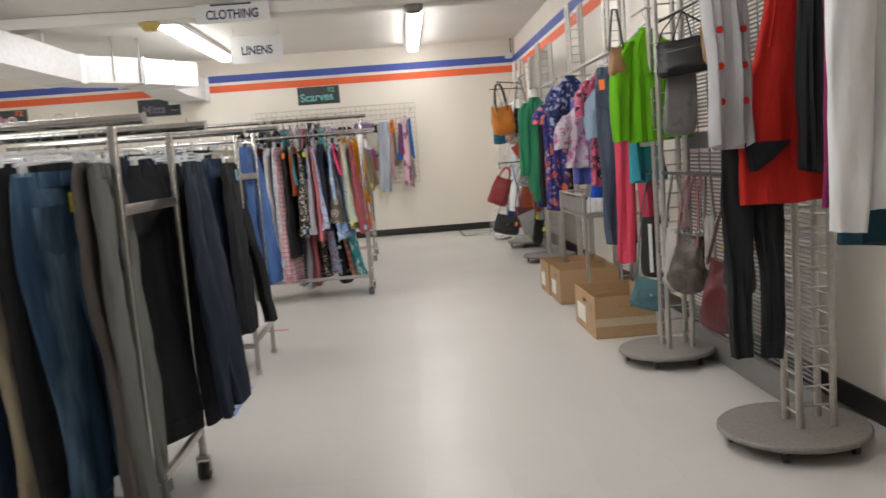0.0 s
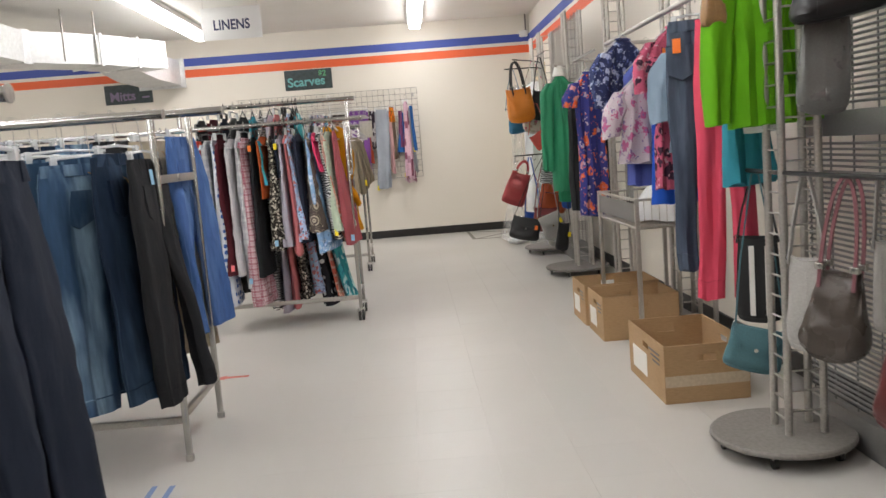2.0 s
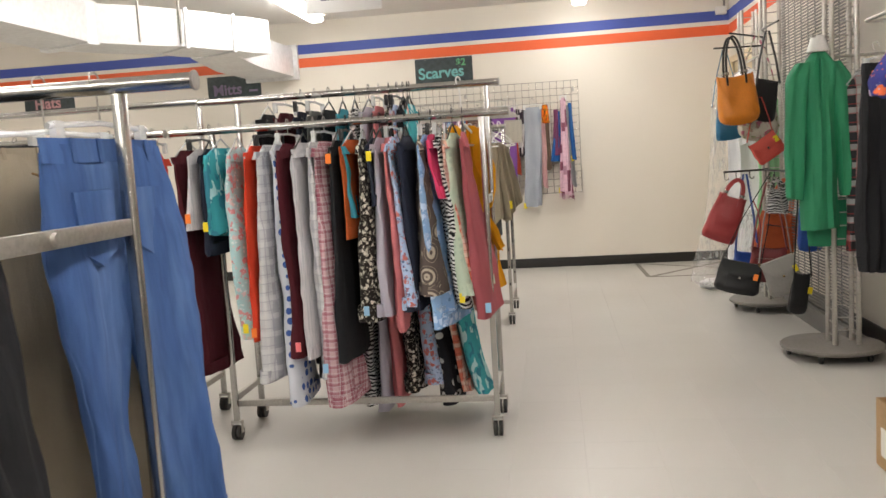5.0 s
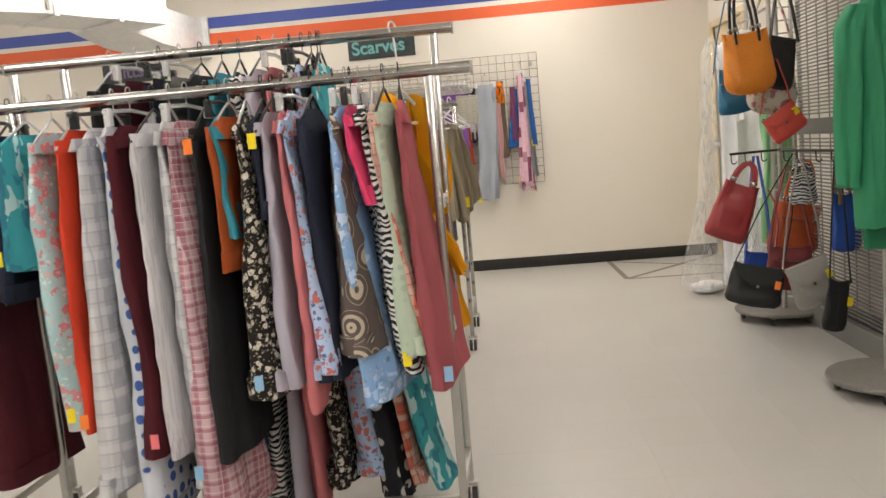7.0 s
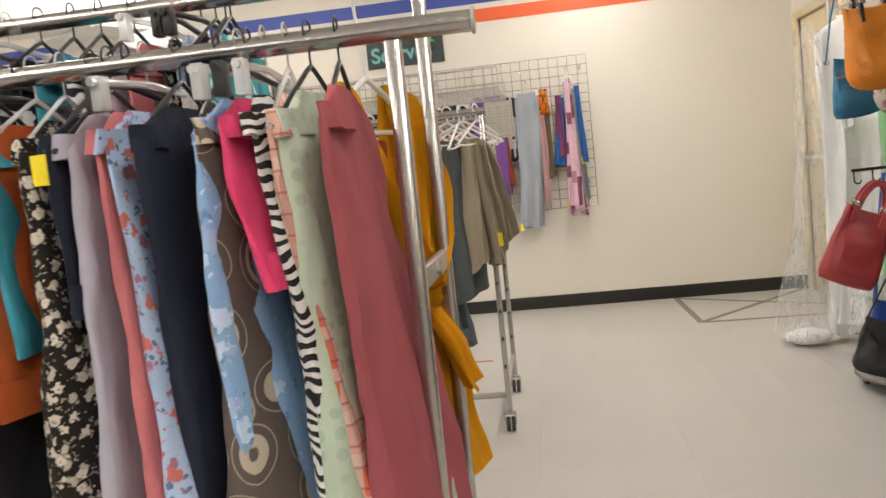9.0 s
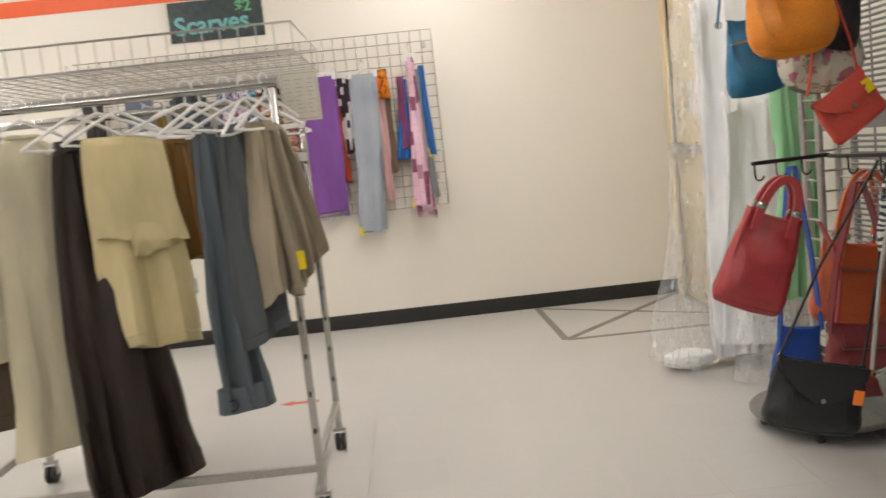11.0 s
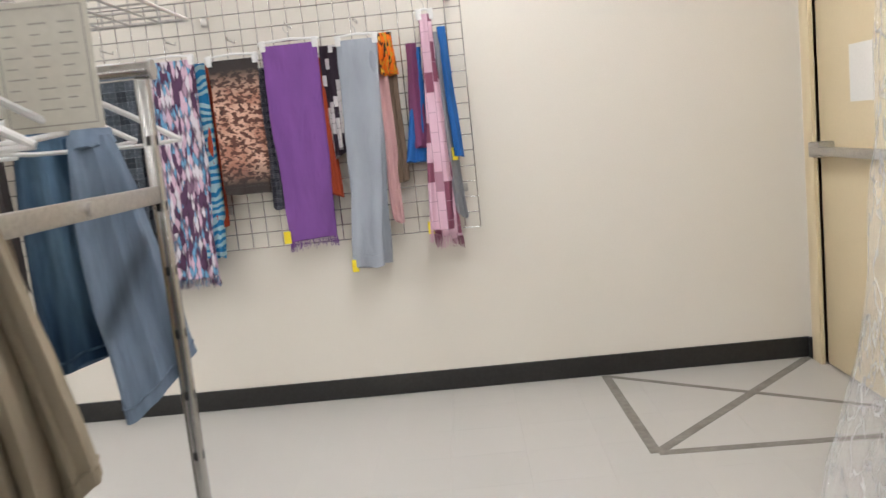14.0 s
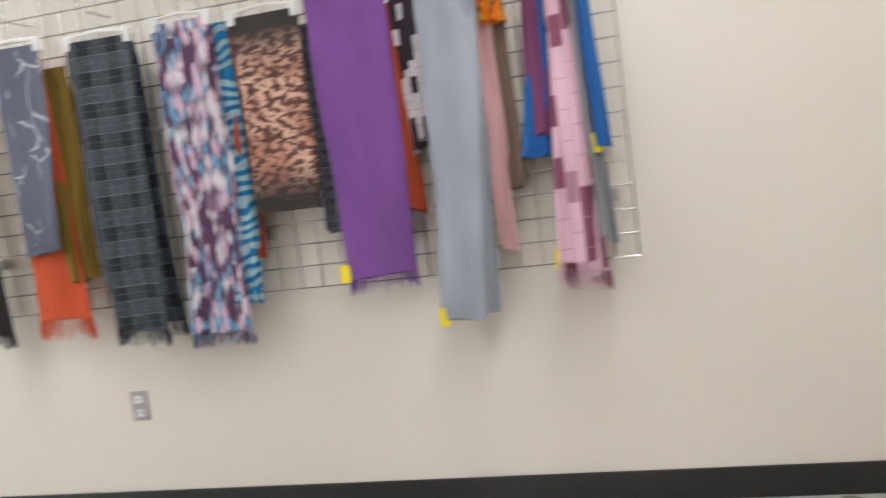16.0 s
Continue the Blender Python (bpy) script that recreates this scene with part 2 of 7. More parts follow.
def glassy(name, colour, rough=0.1, alpha=0.25, crinkle=0.0):
    m, tree, bsdf = nodes_of(name)
    bsdf.inputs["Base Color"].default_value = (*colour, 1)
    bsdf.inputs["Roughness"].default_value = rough
    bsdf.inputs["Alpha"].default_value = alpha
    bsdf.inputs["Specular IOR Level"].default_value = 0.8
    if crinkle:
        co = tree.nodes.new("ShaderNodeTexCoord").outputs["Object"]
        bump_node(tree, bsdf, noise_node(tree, co, 30, 5, (1, 1, 0.45)), crinkle, 0.06)
        # Thin lines of extra opacity paint the glints of creases into the film.
        ridge = noise_node(tree, co, 13, 4, (1, 1, 0.28))
        off = tree.nodes.new("ShaderNodeMath")
        off.operation = "SUBTRACT"
        tree.links.new(ridge, off.inputs[0])
        off.inputs[1].default_value = 0.5
        gap = tree.nodes.new("ShaderNodeMath")
        gap.operation = "ABSOLUTE"
        tree.links.new(off.outputs[0], gap.inputs[0])
        tree.links.new(ramp(tree, gap.outputs[0], 0.0, 0.016, alpha + 0.42, alpha), bsdf.inputs["Alpha"])
    return m


def glow(name, colour, strength):
    m, tree, bsdf = nodes_of(name)
    bsdf.inputs["Emission Color"].default_value = (*colour, 1)
    bsdf.inputs["Emission Strength"].default_value = strength
    return m


def floor_material():
    """Waxed vinyl tiles, 12 inches square: broad wear, faint joints, soft gloss."""
    m, tree, bsdf = nodes_of("vinyl_floor")
    nd, ln = tree.nodes, tree.links
    co = nd.new("ShaderNodeNewGeometry").outputs["Position"]
    speck = noise_node(tree, co, 90, 6)
    cloud = noise_node(tree, co, 0.7, 1.5)
    scuff = noise_node(tree, co, 9.0, 3, (1.0, 0.2, 1.0))
    rnd = nd.new("ShaderNodeObjectInfo").outputs["Random"]
    tone = mix_node(tree, ramp(tree, rnd, 0, 1), (0.474, 0.458, 0.431), (0.488, 0.471, 0.443))
    tone = mix_node(tree, ramp(tree, speck, 0.4, 0.7, 0, 0.1), tone, (0.46, 0.43, 0.39))
    tone = mix_node(tree, ramp(tree, cloud, 0.5, 0.75, 0, 0.25), tone, (0.47, 0.44, 0.39))
    tone = mix_node(tree, ramp(tree, scuff, 0.66, 0.76, 0, 0.12), tone, (0.43, 0.40, 0.36))
    ln.new(tone, bsdf.inputs["Base Color"])
    ln.new(ramp(tree, cloud, 0.3, 0.7, 0.30, 0.42), bsdf.inputs["Roughness"])
    bump_node(tree, bsdf, noise_node(tree, co, 6, 1), 0.04, 0.003)
    return m


M_FLOOR = floor_material()
M_WALL = surface("cream_wall_paint", (0.735, 0.69, 0.615), 0.5, grain=180, vary=0.03, stain=0.8, bump=0.12)
M_CEIL = surface("ceiling_paint", (0.80, 0.78, 0.74), 0.8, grain=90, vary=0.04, bump=0.2)
M_BLUE = surface("blue_stripe_paint", (0.05, 0.085, 0.36), 0.55, grain=120, vary=0.06, bump=0.1)
M_ORANGE = surface("orange_stripe_paint", (0.75, 0.12, 0.035), 0.55, grain=120, vary=0.06, bump=0.1)
M_BASE = surface("black_vinyl_base", (0.018, 0.017, 0.016), 0.4, grain=60, vary=0.3, bump=0.1)
M_CHROME = surface("brushed_chrome", (0.50, 0.49, 0.47), 0.24, 1.0, grain=200, vary=0.1, bump=0.05)
M_STEEL = surface("dull_steel", (0.50, 0.48, 0.45), 0.42, 0.9, grain=120, vary=0.15, bump=0.1, dirt=0.2)
M_GREY = surface("grey_enamel", (0.215, 0.21, 0.205), 0.45, 0.3, grain=120, vary=0.1, bump=0.1, dirt=0.2)
M_BASEPLATE = surface("worn_grey_plate", (0.22, 0.205, 0.19), 0.5, 0.2, grain=70, vary=0.2, bump=0.2, dirt=0.3)
M_DUCT = surface("galvanised_sheet", (0.72, 0.725, 0.73), 0.42, 0.25, grain=25, vary=0.1, stain=3, bump=0.05)
M_BLACK = surface("black_metal", (0.02, 0.02, 0.021), 0.35, 0.3, grain=100, vary=0.2)
M_RUBBER = surface("dark_rubber", (0.03, 0.027, 0.025), 0.6, grain=100, vary=0.25)
M_CARD = surface("corrugated_cardboard", (0.40, 0.255, 0.13), 0.85, grain=40, vary=0.12, stain=4, bump=0.25, stretch=(1, 1, 6), dirt=0.1)
M_CARDIN = surface("cardboard_inside", (0.36, 0.225, 0.115), 0.9, grain=40, vary=0.12, stain=4, bump=0.25)
M_PAPER = surface("white_paper", (0.74, 0.72, 0.68), 0.7, grain=120, vary=0.05)
M_DOOR = surface("beige_door_paint", (0.66, 0.55, 0.36), 0.4, grain=140, vary=0.04, bump=0.08)
M_TAPE = surface("grey_floor_tape", (0.21, 0.195, 0.17), 0.6, grain=40, vary=0.2, stain=9, dirt=0.3)
M_REDTAPE = surface("red_floor_tape", (0.55, 0.12, 0.09), 0.5, grain=60, vary=0.1)
M_BLUETAPE = surface("blue_floor_tape", (0.16, 0.24, 0.45), 0.5, grain=60, vary=0.1)
M_CHALK = surface("chalkboard", (0.035, 0.05, 0.054), 0.55, grain=20, vary=0.4, stain=6)
M_SIGN = surface("white_sign_card", (0.78, 0.78, 0.78), 0.5, grain=120, vary=0.03)
M_NAVY = surface("navy_print", (0.015, 0.022, 0.09), 0.5, grain=100, vary=0.05)
M_TEAL = surface("teal_chalk", (0.16, 0.42, 0.42), 0.8, grain=60, vary=0.2)
M_GREENCHALK = surface("green_chalk", (0.13, 0.42, 0.2), 0.8, grain=60, vary=0.2)
M_PURPLECHALK = surface("purple_chalk", (0.22, 0.17, 0.27), 0.8, grain=60, vary=0.2)
M_PINKCHALK = surface("pink_chalk", (0.55, 0.30, 0.32), 0.8, grain=60, vary=0.2)
M_HANGW = surface("white_plastic", (0.76, 0.75, 0.73), 0.35, grain=80, vary=0.05)
M_HANGC = glassy("clear_plastic", (0.85, 0.87, 0.88), 0.1, 0.5)
M_HANGK = surface("black_plastic", (0.018, 0.018, 0.019), 0.35, grain=80, vary=0.1)
M_THREAD = surface("tan_thread", (0.30, 0.17, 0.06), 0.8, grain=300, vary=0.2)
M_BRASS = surface("brass_button", (0.45, 0.30, 0.12), 0.35, 1.0, grain=150, vary=0.15)
M_FILM = glassy("clear_film", (0.9, 0.91, 0.91), 0.07, 0.15, 1.0)
M_TUBE = glow("fluorescent_diffuser", (1.0, 0.97, 0.93), 34.0)
TAGS = {n: surface("tag_" + n, c, 0.6, grain=80, vary=0.04) for n, c in (
    ("yellow", (0.85, 0.68, 0.02)), ("orange", (0.9, 0.22, 0.03)), ("blue", (0.28, 0.52, 0.75)), ("pink", (0.85, 0.2, 0.22)))}


# ---------------------------------------------------------------- mesh helpers
def finish(bm, name, material, smooth=True):
    bmesh.ops.recalc_face_normals(bm, faces=bm.faces)
    me = bpy.data.meshes.new(name)
    bm.to_mesh(me)
    bm.free()
    me.materials.append(material)
    if smooth:
        me.polygons.foreach_set("use_smooth", [True] * len(me.polygons))
        me.set_sharp_from_angle(angle=radians(40))
    return me


def part(name, bm, material, parent, label="", smooth=True):
    ob = new(name, finish(bm, name, material, smooth))
    ob.parent = parent
    return tagged(ob, label)


def thing(name, label, category, m=None, group="", bm=None, material=None):
    ob = new(name, finish(bm, name, material) if bm else None)
    if m is not None:
        ob.matrix_world = m
    return tagged(ob, label, category, group)


def structure(name, bm, material, parent=None, label="", category="", smooth=False):
    ob = new(name, finish(bm, name, material, smooth))
    if parent:
        ob.parent = parent
        return tagged(ob, label)
    return tagged(ob, label, category, kind="structure")


def slab(bm, lo, hi, bevel=0.0, turn=None):
    """A box between two corners, with its edges rounded a little."""
    c = [(a + b) / 2 for a, b in zip(lo, hi)]
    s = [abs(b - a) for a, b in zip(lo, hi)]
    m = Matrix.Translation(c) @ Matrix.Diagonal((*s, 1))
    made = bmesh.ops.create_cube(bm, size=1, matrix=(turn @ m) if turn else m)["verts"]
    if bevel:
        edges = list({e for v in made for e in v.link_edges})
        bmesh.ops.bevel(bm, geom=edges, offset=bevel, segments=2, affect="EDGES", profile=0.5)
    return bm


def rod(bm, pts, r, n=8, closed=False):
    """A round bar along a line of points."""
    pts = [Vector(p) for p in pts]
    rings, count = [], len(pts)
    up = None
    for i, p in enumerate(pts):
        a = pts[(i - 1) % count] if closed or i else p
        b = pts[(i + 1) % count] if closed or i < count - 1 else p
        d = (b - a).normalized()
        if up is None:
            up = d.orthogonal().normalized()
        up = (up - d * up.dot(d)).normalized()
        side = d.cross(up)
        rings.append([bm.verts.new(p + r * (math.cos(k * math.tau / n) * up + math.sin(k * math.tau / n) * side)) for k in range(n)])
    for i in range(count if closed else count - 1):
        u, v = rings[i], rings[(i + 1) % count]
        for k in range(n):
            bm.faces.new((u[k], u[(k + 1) % n], v[(k + 1) % n], v[k]))
    if not closed:
        bm.faces.new(rings[0]), bm.faces.new(rings[-1][::-1])
    return bm


def square_bar(bm, a, b, w, h):
    """A box-section bar between two points, w across and h high."""
    a, b = Vector(a), Vector(b)
    d = b - a
    z = Vector((0, 0, 1)) if abs(d.normalized().z) < 0.9 else Vector((0, 1, 0))
    x = d.normalized()
    y = z.cross(x).normalized()
    z = x.cross(y)
    turn = Matrix((x, y, z)).transposed().to_4x4()
    turn.translation = (a + b) / 2
    return slab(bm, (-d.length / 2, -w / 2, -h / 2), (d.length / 2, w / 2, h / 2), min(w, h) * 0.15, turn)


def disc(bm, x, y, z0, z1, r0, r1, n=40, lip=0.006):
    """A turned body: a plate or a cone with a rounded rim."""
    prof = [(0.0, z0), (r0 - lip, z0), (r0, z0 + lip), (r1, z1 - lip), (r1 - lip, z1), (0.0, z1)]
    rings = []
    for rr, zz in prof:
        rings.append([bm.verts.new((x + rr * math.cos(k * math.tau / n), y + rr * math.sin(k * math.tau / n), zz)) for k in range(n)] if rr > 1e-6 else [bm.verts.new((x, y, zz))])
    for a, b in zip(rings, rings[1:]):
        for k in range(n):
            j = (k + 1) % n
            if len(a) == 1:
                bm.faces.new((a[0], b[k], b[j]))
            elif len(b) == 1:
                bm.faces.new((a[k], a[j], b[0]))
            else:
                bm.faces.new((a[k], a[j], b[j], b[k]))
    return bm


def loft(bm, rows, cap=True):
    """A skin over closed rows of points."""
    rings = [[bm.verts.new(p) for p in row] for row in rows]
    n = len(rings[0])
    for a, b in zip(rings, rings[1:]):
        for k in range(n):
            bm.faces.new((a[k], a[(k + 1) % n], b[(k + 1) % n], b[k]))
    if cap:
        bm.faces.new(rings[0]), bm.faces.new(rings[-1][::-1])
    return bm


def lettering(name, text, size, material, parent, m, align="CENTER", extrude=0.0015):
    """Flat letters as a mesh, lying in the local x-y plane of m."""
    cu = bpy.data.curves.new(name, "FONT")
    cu.body, cu.size, cu.align_x, cu.align_y, cu.extrude = text, size, align, "CENTER", extrude
    cu.offset = size * 0.022
    tmp = new(name, cu)
    dg = bpy.context.evaluated_depsgraph_get()
    me = bpy.data.meshes.new_from_object(tmp.evaluated_get(dg))
    bpy.data.objects.remove(tmp)
    me.materials.clear()
    me.materials.append(material)
    ob = new(name, me)
    ob.parent, ob.matrix_local = parent, m
    return ob


# ---------------------------------------------------------------- room
X0, Y0 = -7.5, -3.0
wall_far = structure("wall_north", slab(bmesh.new(), (X0, WALL_Y, 0), (WALL_X + 0.3, WALL_Y + 0.15, CEIL)), M_WALL, label="cream painted end wall with two stripes", category="wall")
structure("wall_west", slab(bmesh.new(), (X0 - 0.15, Y0, 0), (X0, WALL_Y + 0.15, CEIL)), M_WALL, label="plain cream painted side wall", category="wall")
structure("wall_south", slab(bmesh.new(), (X0 - 0.15, Y0 - 0.15, 0), (WALL_X + 0.3, Y0, CEIL)), M_WALL, label="plain cream painted back wall", category="wall")
DOOR0, DOOR1, DOOR_H = 12.1, 13.04, 2.1
bm = bmesh.new()
slab(bm, (WALL_X, Y0, 0), (WALL_X + 0.3, DOOR0, CEIL))
slab(bm, (WALL_X, DOOR0, DOOR_H), (WALL_X + 0.3, DOOR1, CEIL))
slab(bm, (WALL_X, DOOR1, 0), (WALL_X + 0.3, WALL_Y, CEIL))
wall_right = structure("wall_east", bm, M_WALL, label="cream painted side wall with two stripes", category="wall")
structure("ceiling", slab(bmesh.new(), (X0, Y0, CEIL), (WALL_X + 0.3, WALL_Y + 0.15, CEIL + 0.1)), M_CEIL, label="white painted flat ceiling", category="ceiling")
structure("ceiling_beam", slab(bmesh.new(), (X0, 9.0, 2.8), (WALL_X, 9.3, CEIL - 0.004), 0.01), M_CEIL, label="boxed white ceiling beam across the room", category="beam")
sub = structure("floor", slab(bmesh.new(), (X0, Y0, -0.12), (WALL_X + 0.3, WALL_Y, -0.0035)), surface("floor_joint", (0.45, 0.433, 0.405), 0.4), label="worn cream vinyl tile floor", category="floor")

for name, z0, z1, mat in (("stripe", 2.56, 2.665, M_BLUE), ("stripe", 2.41, 2.515, M_ORANGE)):
    structure(name, slab(bmesh.new(), (X0, WALL_Y - 0.003, z0), (WALL_X - 0.003, WALL_Y + 0.004, z1)), mat, wall_far, "blue painted stripe" if mat is M_BLUE else "orange painted stripe")
    structure(name, slab(bmesh.new(), (WALL_X - 0.003, Y0, z0), (WALL_X + 0.004, WALL_Y - 0.003, z1)), mat, wall_right, "blue painted stripe" if mat is M_BLUE else "orange painted stripe")


def skirting(name, a, b):
    bm = bmesh.new()
    slab(bm, a, b, 0.004)
    structure(name, bm, M_BASE, label="black vinyl baseboard along the wall", category="baseboard", smooth=True)


skirting("baseboard", (X0, WALL_Y - 0.012, 0), (WALL_X - 0.012, WALL_Y + 0.002, 0.105))
skirting("baseboard", (WALL_X - 0.012, Y0, 0), (WALL_X + 0.002, DOOR0 - 0.07, 0.105))
skirting("baseboard", (WALL_X - 0.022, DOOR1 + 0.1, 0), (WALL_X + 0.002, WALL_Y - 0.012, 0.105))

# exit door in the side wall
door = structure("door_1", slab(bmesh.new(), (WALL_X + 0.012, DOOR0 + 0.004, 0.008), (WALL_X + 0.057, DOOR1 - 0.004, DOOR_H - 0.004), 0.003), M_DOOR, label="closed beige painted metal exit door", category="door", smooth=True)
bm = bmesh.new()
slab(bm, (WALL_X - 0.022, DOOR0 - 0.06, 0), (WALL_X + 0.12, DOOR0, DOOR_H + 0.06), 0.006)
slab(bm, (WALL_X - 0.022, DOOR1, 0), (WALL_X + 0.12, DOOR1 + 0.1, DOOR_H + 0.06), 0.006)
slab(bm, (WALL_X - 0.022, DOOR0, DOOR_H), (WALL_X + 0.12, DOOR1, DOOR_H + 0.06), 0.006)
structure("door_frame", bm, M_DOOR, door, "beige painted steel door frame", smooth=True)
bm = bmesh.new()
slab(bm, (WALL_X - 0.07, DOOR0 + 0.1, 1.03), (WALL_X - 0.025, DOOR1 - 0.06, 1.07), 0.012)
slab(bm, (WALL_X - 0.065, DOOR1 - 0.16, 1.02), (WALL_X + 0.014, DOOR1 - 0.05, 1.09), 0.008)
slab(bm, (WALL_X - 0.065, DOOR0 + 0.05, 1.02), (WALL_X + 0.014, DOOR0 + 0.12, 1.09), 0.008)
structure("push_bar", bm, M_STEEL, door, "brushed steel push bar", smooth=True)
structure("notice", slab(bmesh.new(), (WALL_X + 0.0095, 12.5, 1.26), (WALL_X + 0.0125, 12.71, 1.5)), M_PAPER, door, "white paper notice")

# lights on the ceiling, with housings for the added unseen strips too
for x, y0, y1 in TUBES:
    lamp = thing("ceiling_light", "long white fluorescent strip light on the ceiling", "ceiling light", group="fluorescent strips")
    bm = bmesh.new()
    slab(bm, (x - 0.1, y0, CEIL - 0.06), (x + 0.1, y1, CEIL - 0.001), 0.006)
    part("housing", bm, M_HANGW, lamp)
    bm = bmesh.new()
    slab(bm, (x - 0.075, y0 + 0.02, CEIL - 0.135), (x + 0.075, y1 - 0.02, CEIL - 0.062), 0.03)
    part("diffuser", bm, M_TUBE, lamp, "glowing white diffuser")

# duct
duct = thing("air_duct", "galvanised rectangular sheet metal air duct hung from the ceiling", "duct")
DZ0, DZ1, DUCT_W = 2.37, 2.68, 0.52
DUCT = [(-3.87, -2.98), (-3.87, 0.4), (-3.87, 2.9), (-3.87, 5.4), (-3.87, 7.8), (-3.87, 10.22), (-3.33, 10.8), (-3.08, 11.25), (-2.87, 11.62)]


def duct_cut(i, grow=0.0):
    """The two floor-plan corners of the duct where two lengths meet, mitred."""
    p = Vector((*DUCT[i], 0))
    a = (p - Vector((*DUCT[max(0, i - 1)], 0))) if i else Vector((*DUCT[1], 0)) - p
    b = (Vector((*DUCT[min(len(DUCT) - 1, i + 1)], 0)) - p) if i < len(DUCT) - 1 else a
    d = (a.normalized() + b.normalized()).normalized()
    left = Vector((-d.y, d.x, 0))
    w = DUCT_W / max(0.6, left.dot(Vector((-a.y, a.x, 0)).normalized()))
    return p - left * grow, p + left * (w + grow), d


def duct_box(i, j, grow=0.0, ends=None):
    """A folded sheet length between two cuts; its broad faces are crossed a little outward."""
    ra, la, da = duct_cut(i, grow)
    rb, lb, db = duct_cut(j, grow)
    if ends:
        ra, la, rb, lb = ra - da * ends, la - da * ends, rb + db * ends, lb + db * ends
    rows = []
    for t in (0.0, 0.5, 1.0):
        r, l = ra.lerp(rb, t), la.lerp(lb, t)
        puff = 0.006 if t == 0.5 else 0.0
        n = (l - r).normalized() * puff
        rows.append([r - n + Vector((0, 0, DZ0 - grow - puff)), l + n + Vector((0, 0, DZ0 - grow - puff)), l + n + Vector((0, 0, DZ1 + grow + puff)), r - n + Vector((0, 0, DZ1 + grow + puff))])
    return loft(bmesh.new(), rows)


for i in range(len(DUCT) - 1):
    part("duct_section", duct_box(i, i + 1), M_DUCT, duct, smooth=False)
    if i:
        part("seam_flange", duct_box(i, i, 0.014, 0.018 if i != 5 else 0.06), M_DUCT, duct, smooth=False)
er, el, ed = duct_cut(len(DUCT) - 1)
turn_end = Matrix.Translation((er + el) / 2) @ Matrix.Rotation(math.atan2(ed.y, ed.x), 4, "Z")
bm = bmesh.new()
for k in range(7):
    slab(bm, (0.0, -0.2, DZ0 + 0.06 + 0.03 * k), (0.012, 0.2, DZ0 + 0.075 + 0.03 * k), 0.0, turn_end)
part("end_grille", bm, M_GREY, duct, "dark louvred grille in the duct end")
part("grille_frame", slab(bmesh.new(), (-0.004, -0.23, DZ0 + 0.03), (0.006, 0.23, DZ1 - 0.03), 0.0, turn_end), M_GREY, duct)
stub = bmesh.new()
loft(stub, [[(-3.62, 11.5, DZ0 - 0.002), (-3.2, 11.5, DZ0 - 0.002), (-3.2, 11.5, 2.6), (-3.62, 11.5, 2.6)], [(-3.66, 12.2, 2.315), (-3.16, 12.2, 2.315), (-3.16, 12.2, 2.63), (-3.66, 12.2, 2.63)], [(-3.66, WALL_Y - 0.001, 2.315), (-3.13, WALL_Y - 0.001, 2.315), (-3.13, WALL_Y - 0.001, 2.64), (-3.66, WALL_Y - 0.001, 2.64)]])
part("outlet_box", stub, M_DUCT, duct, smooth=False)
part("wall_flange", slab(bmesh.new(), (-3.71, WALL_Y - 0.05, 2.28), (-3.08, WALL_Y - 0.0015, 2.67), 0.004), M_DUCT, duct)
for x, y in ((-3.875, 7.2), (-3.875, 9.2), (-3.6, 10.5), (-3.36, 10.75)):
    part("hanger_strap", slab(bmesh.new(), (x - 0.006, y - 0.014, DZ0 + 0.02), (x + 0.006, y + 0.014, CEIL)), M_STEEL, duct)

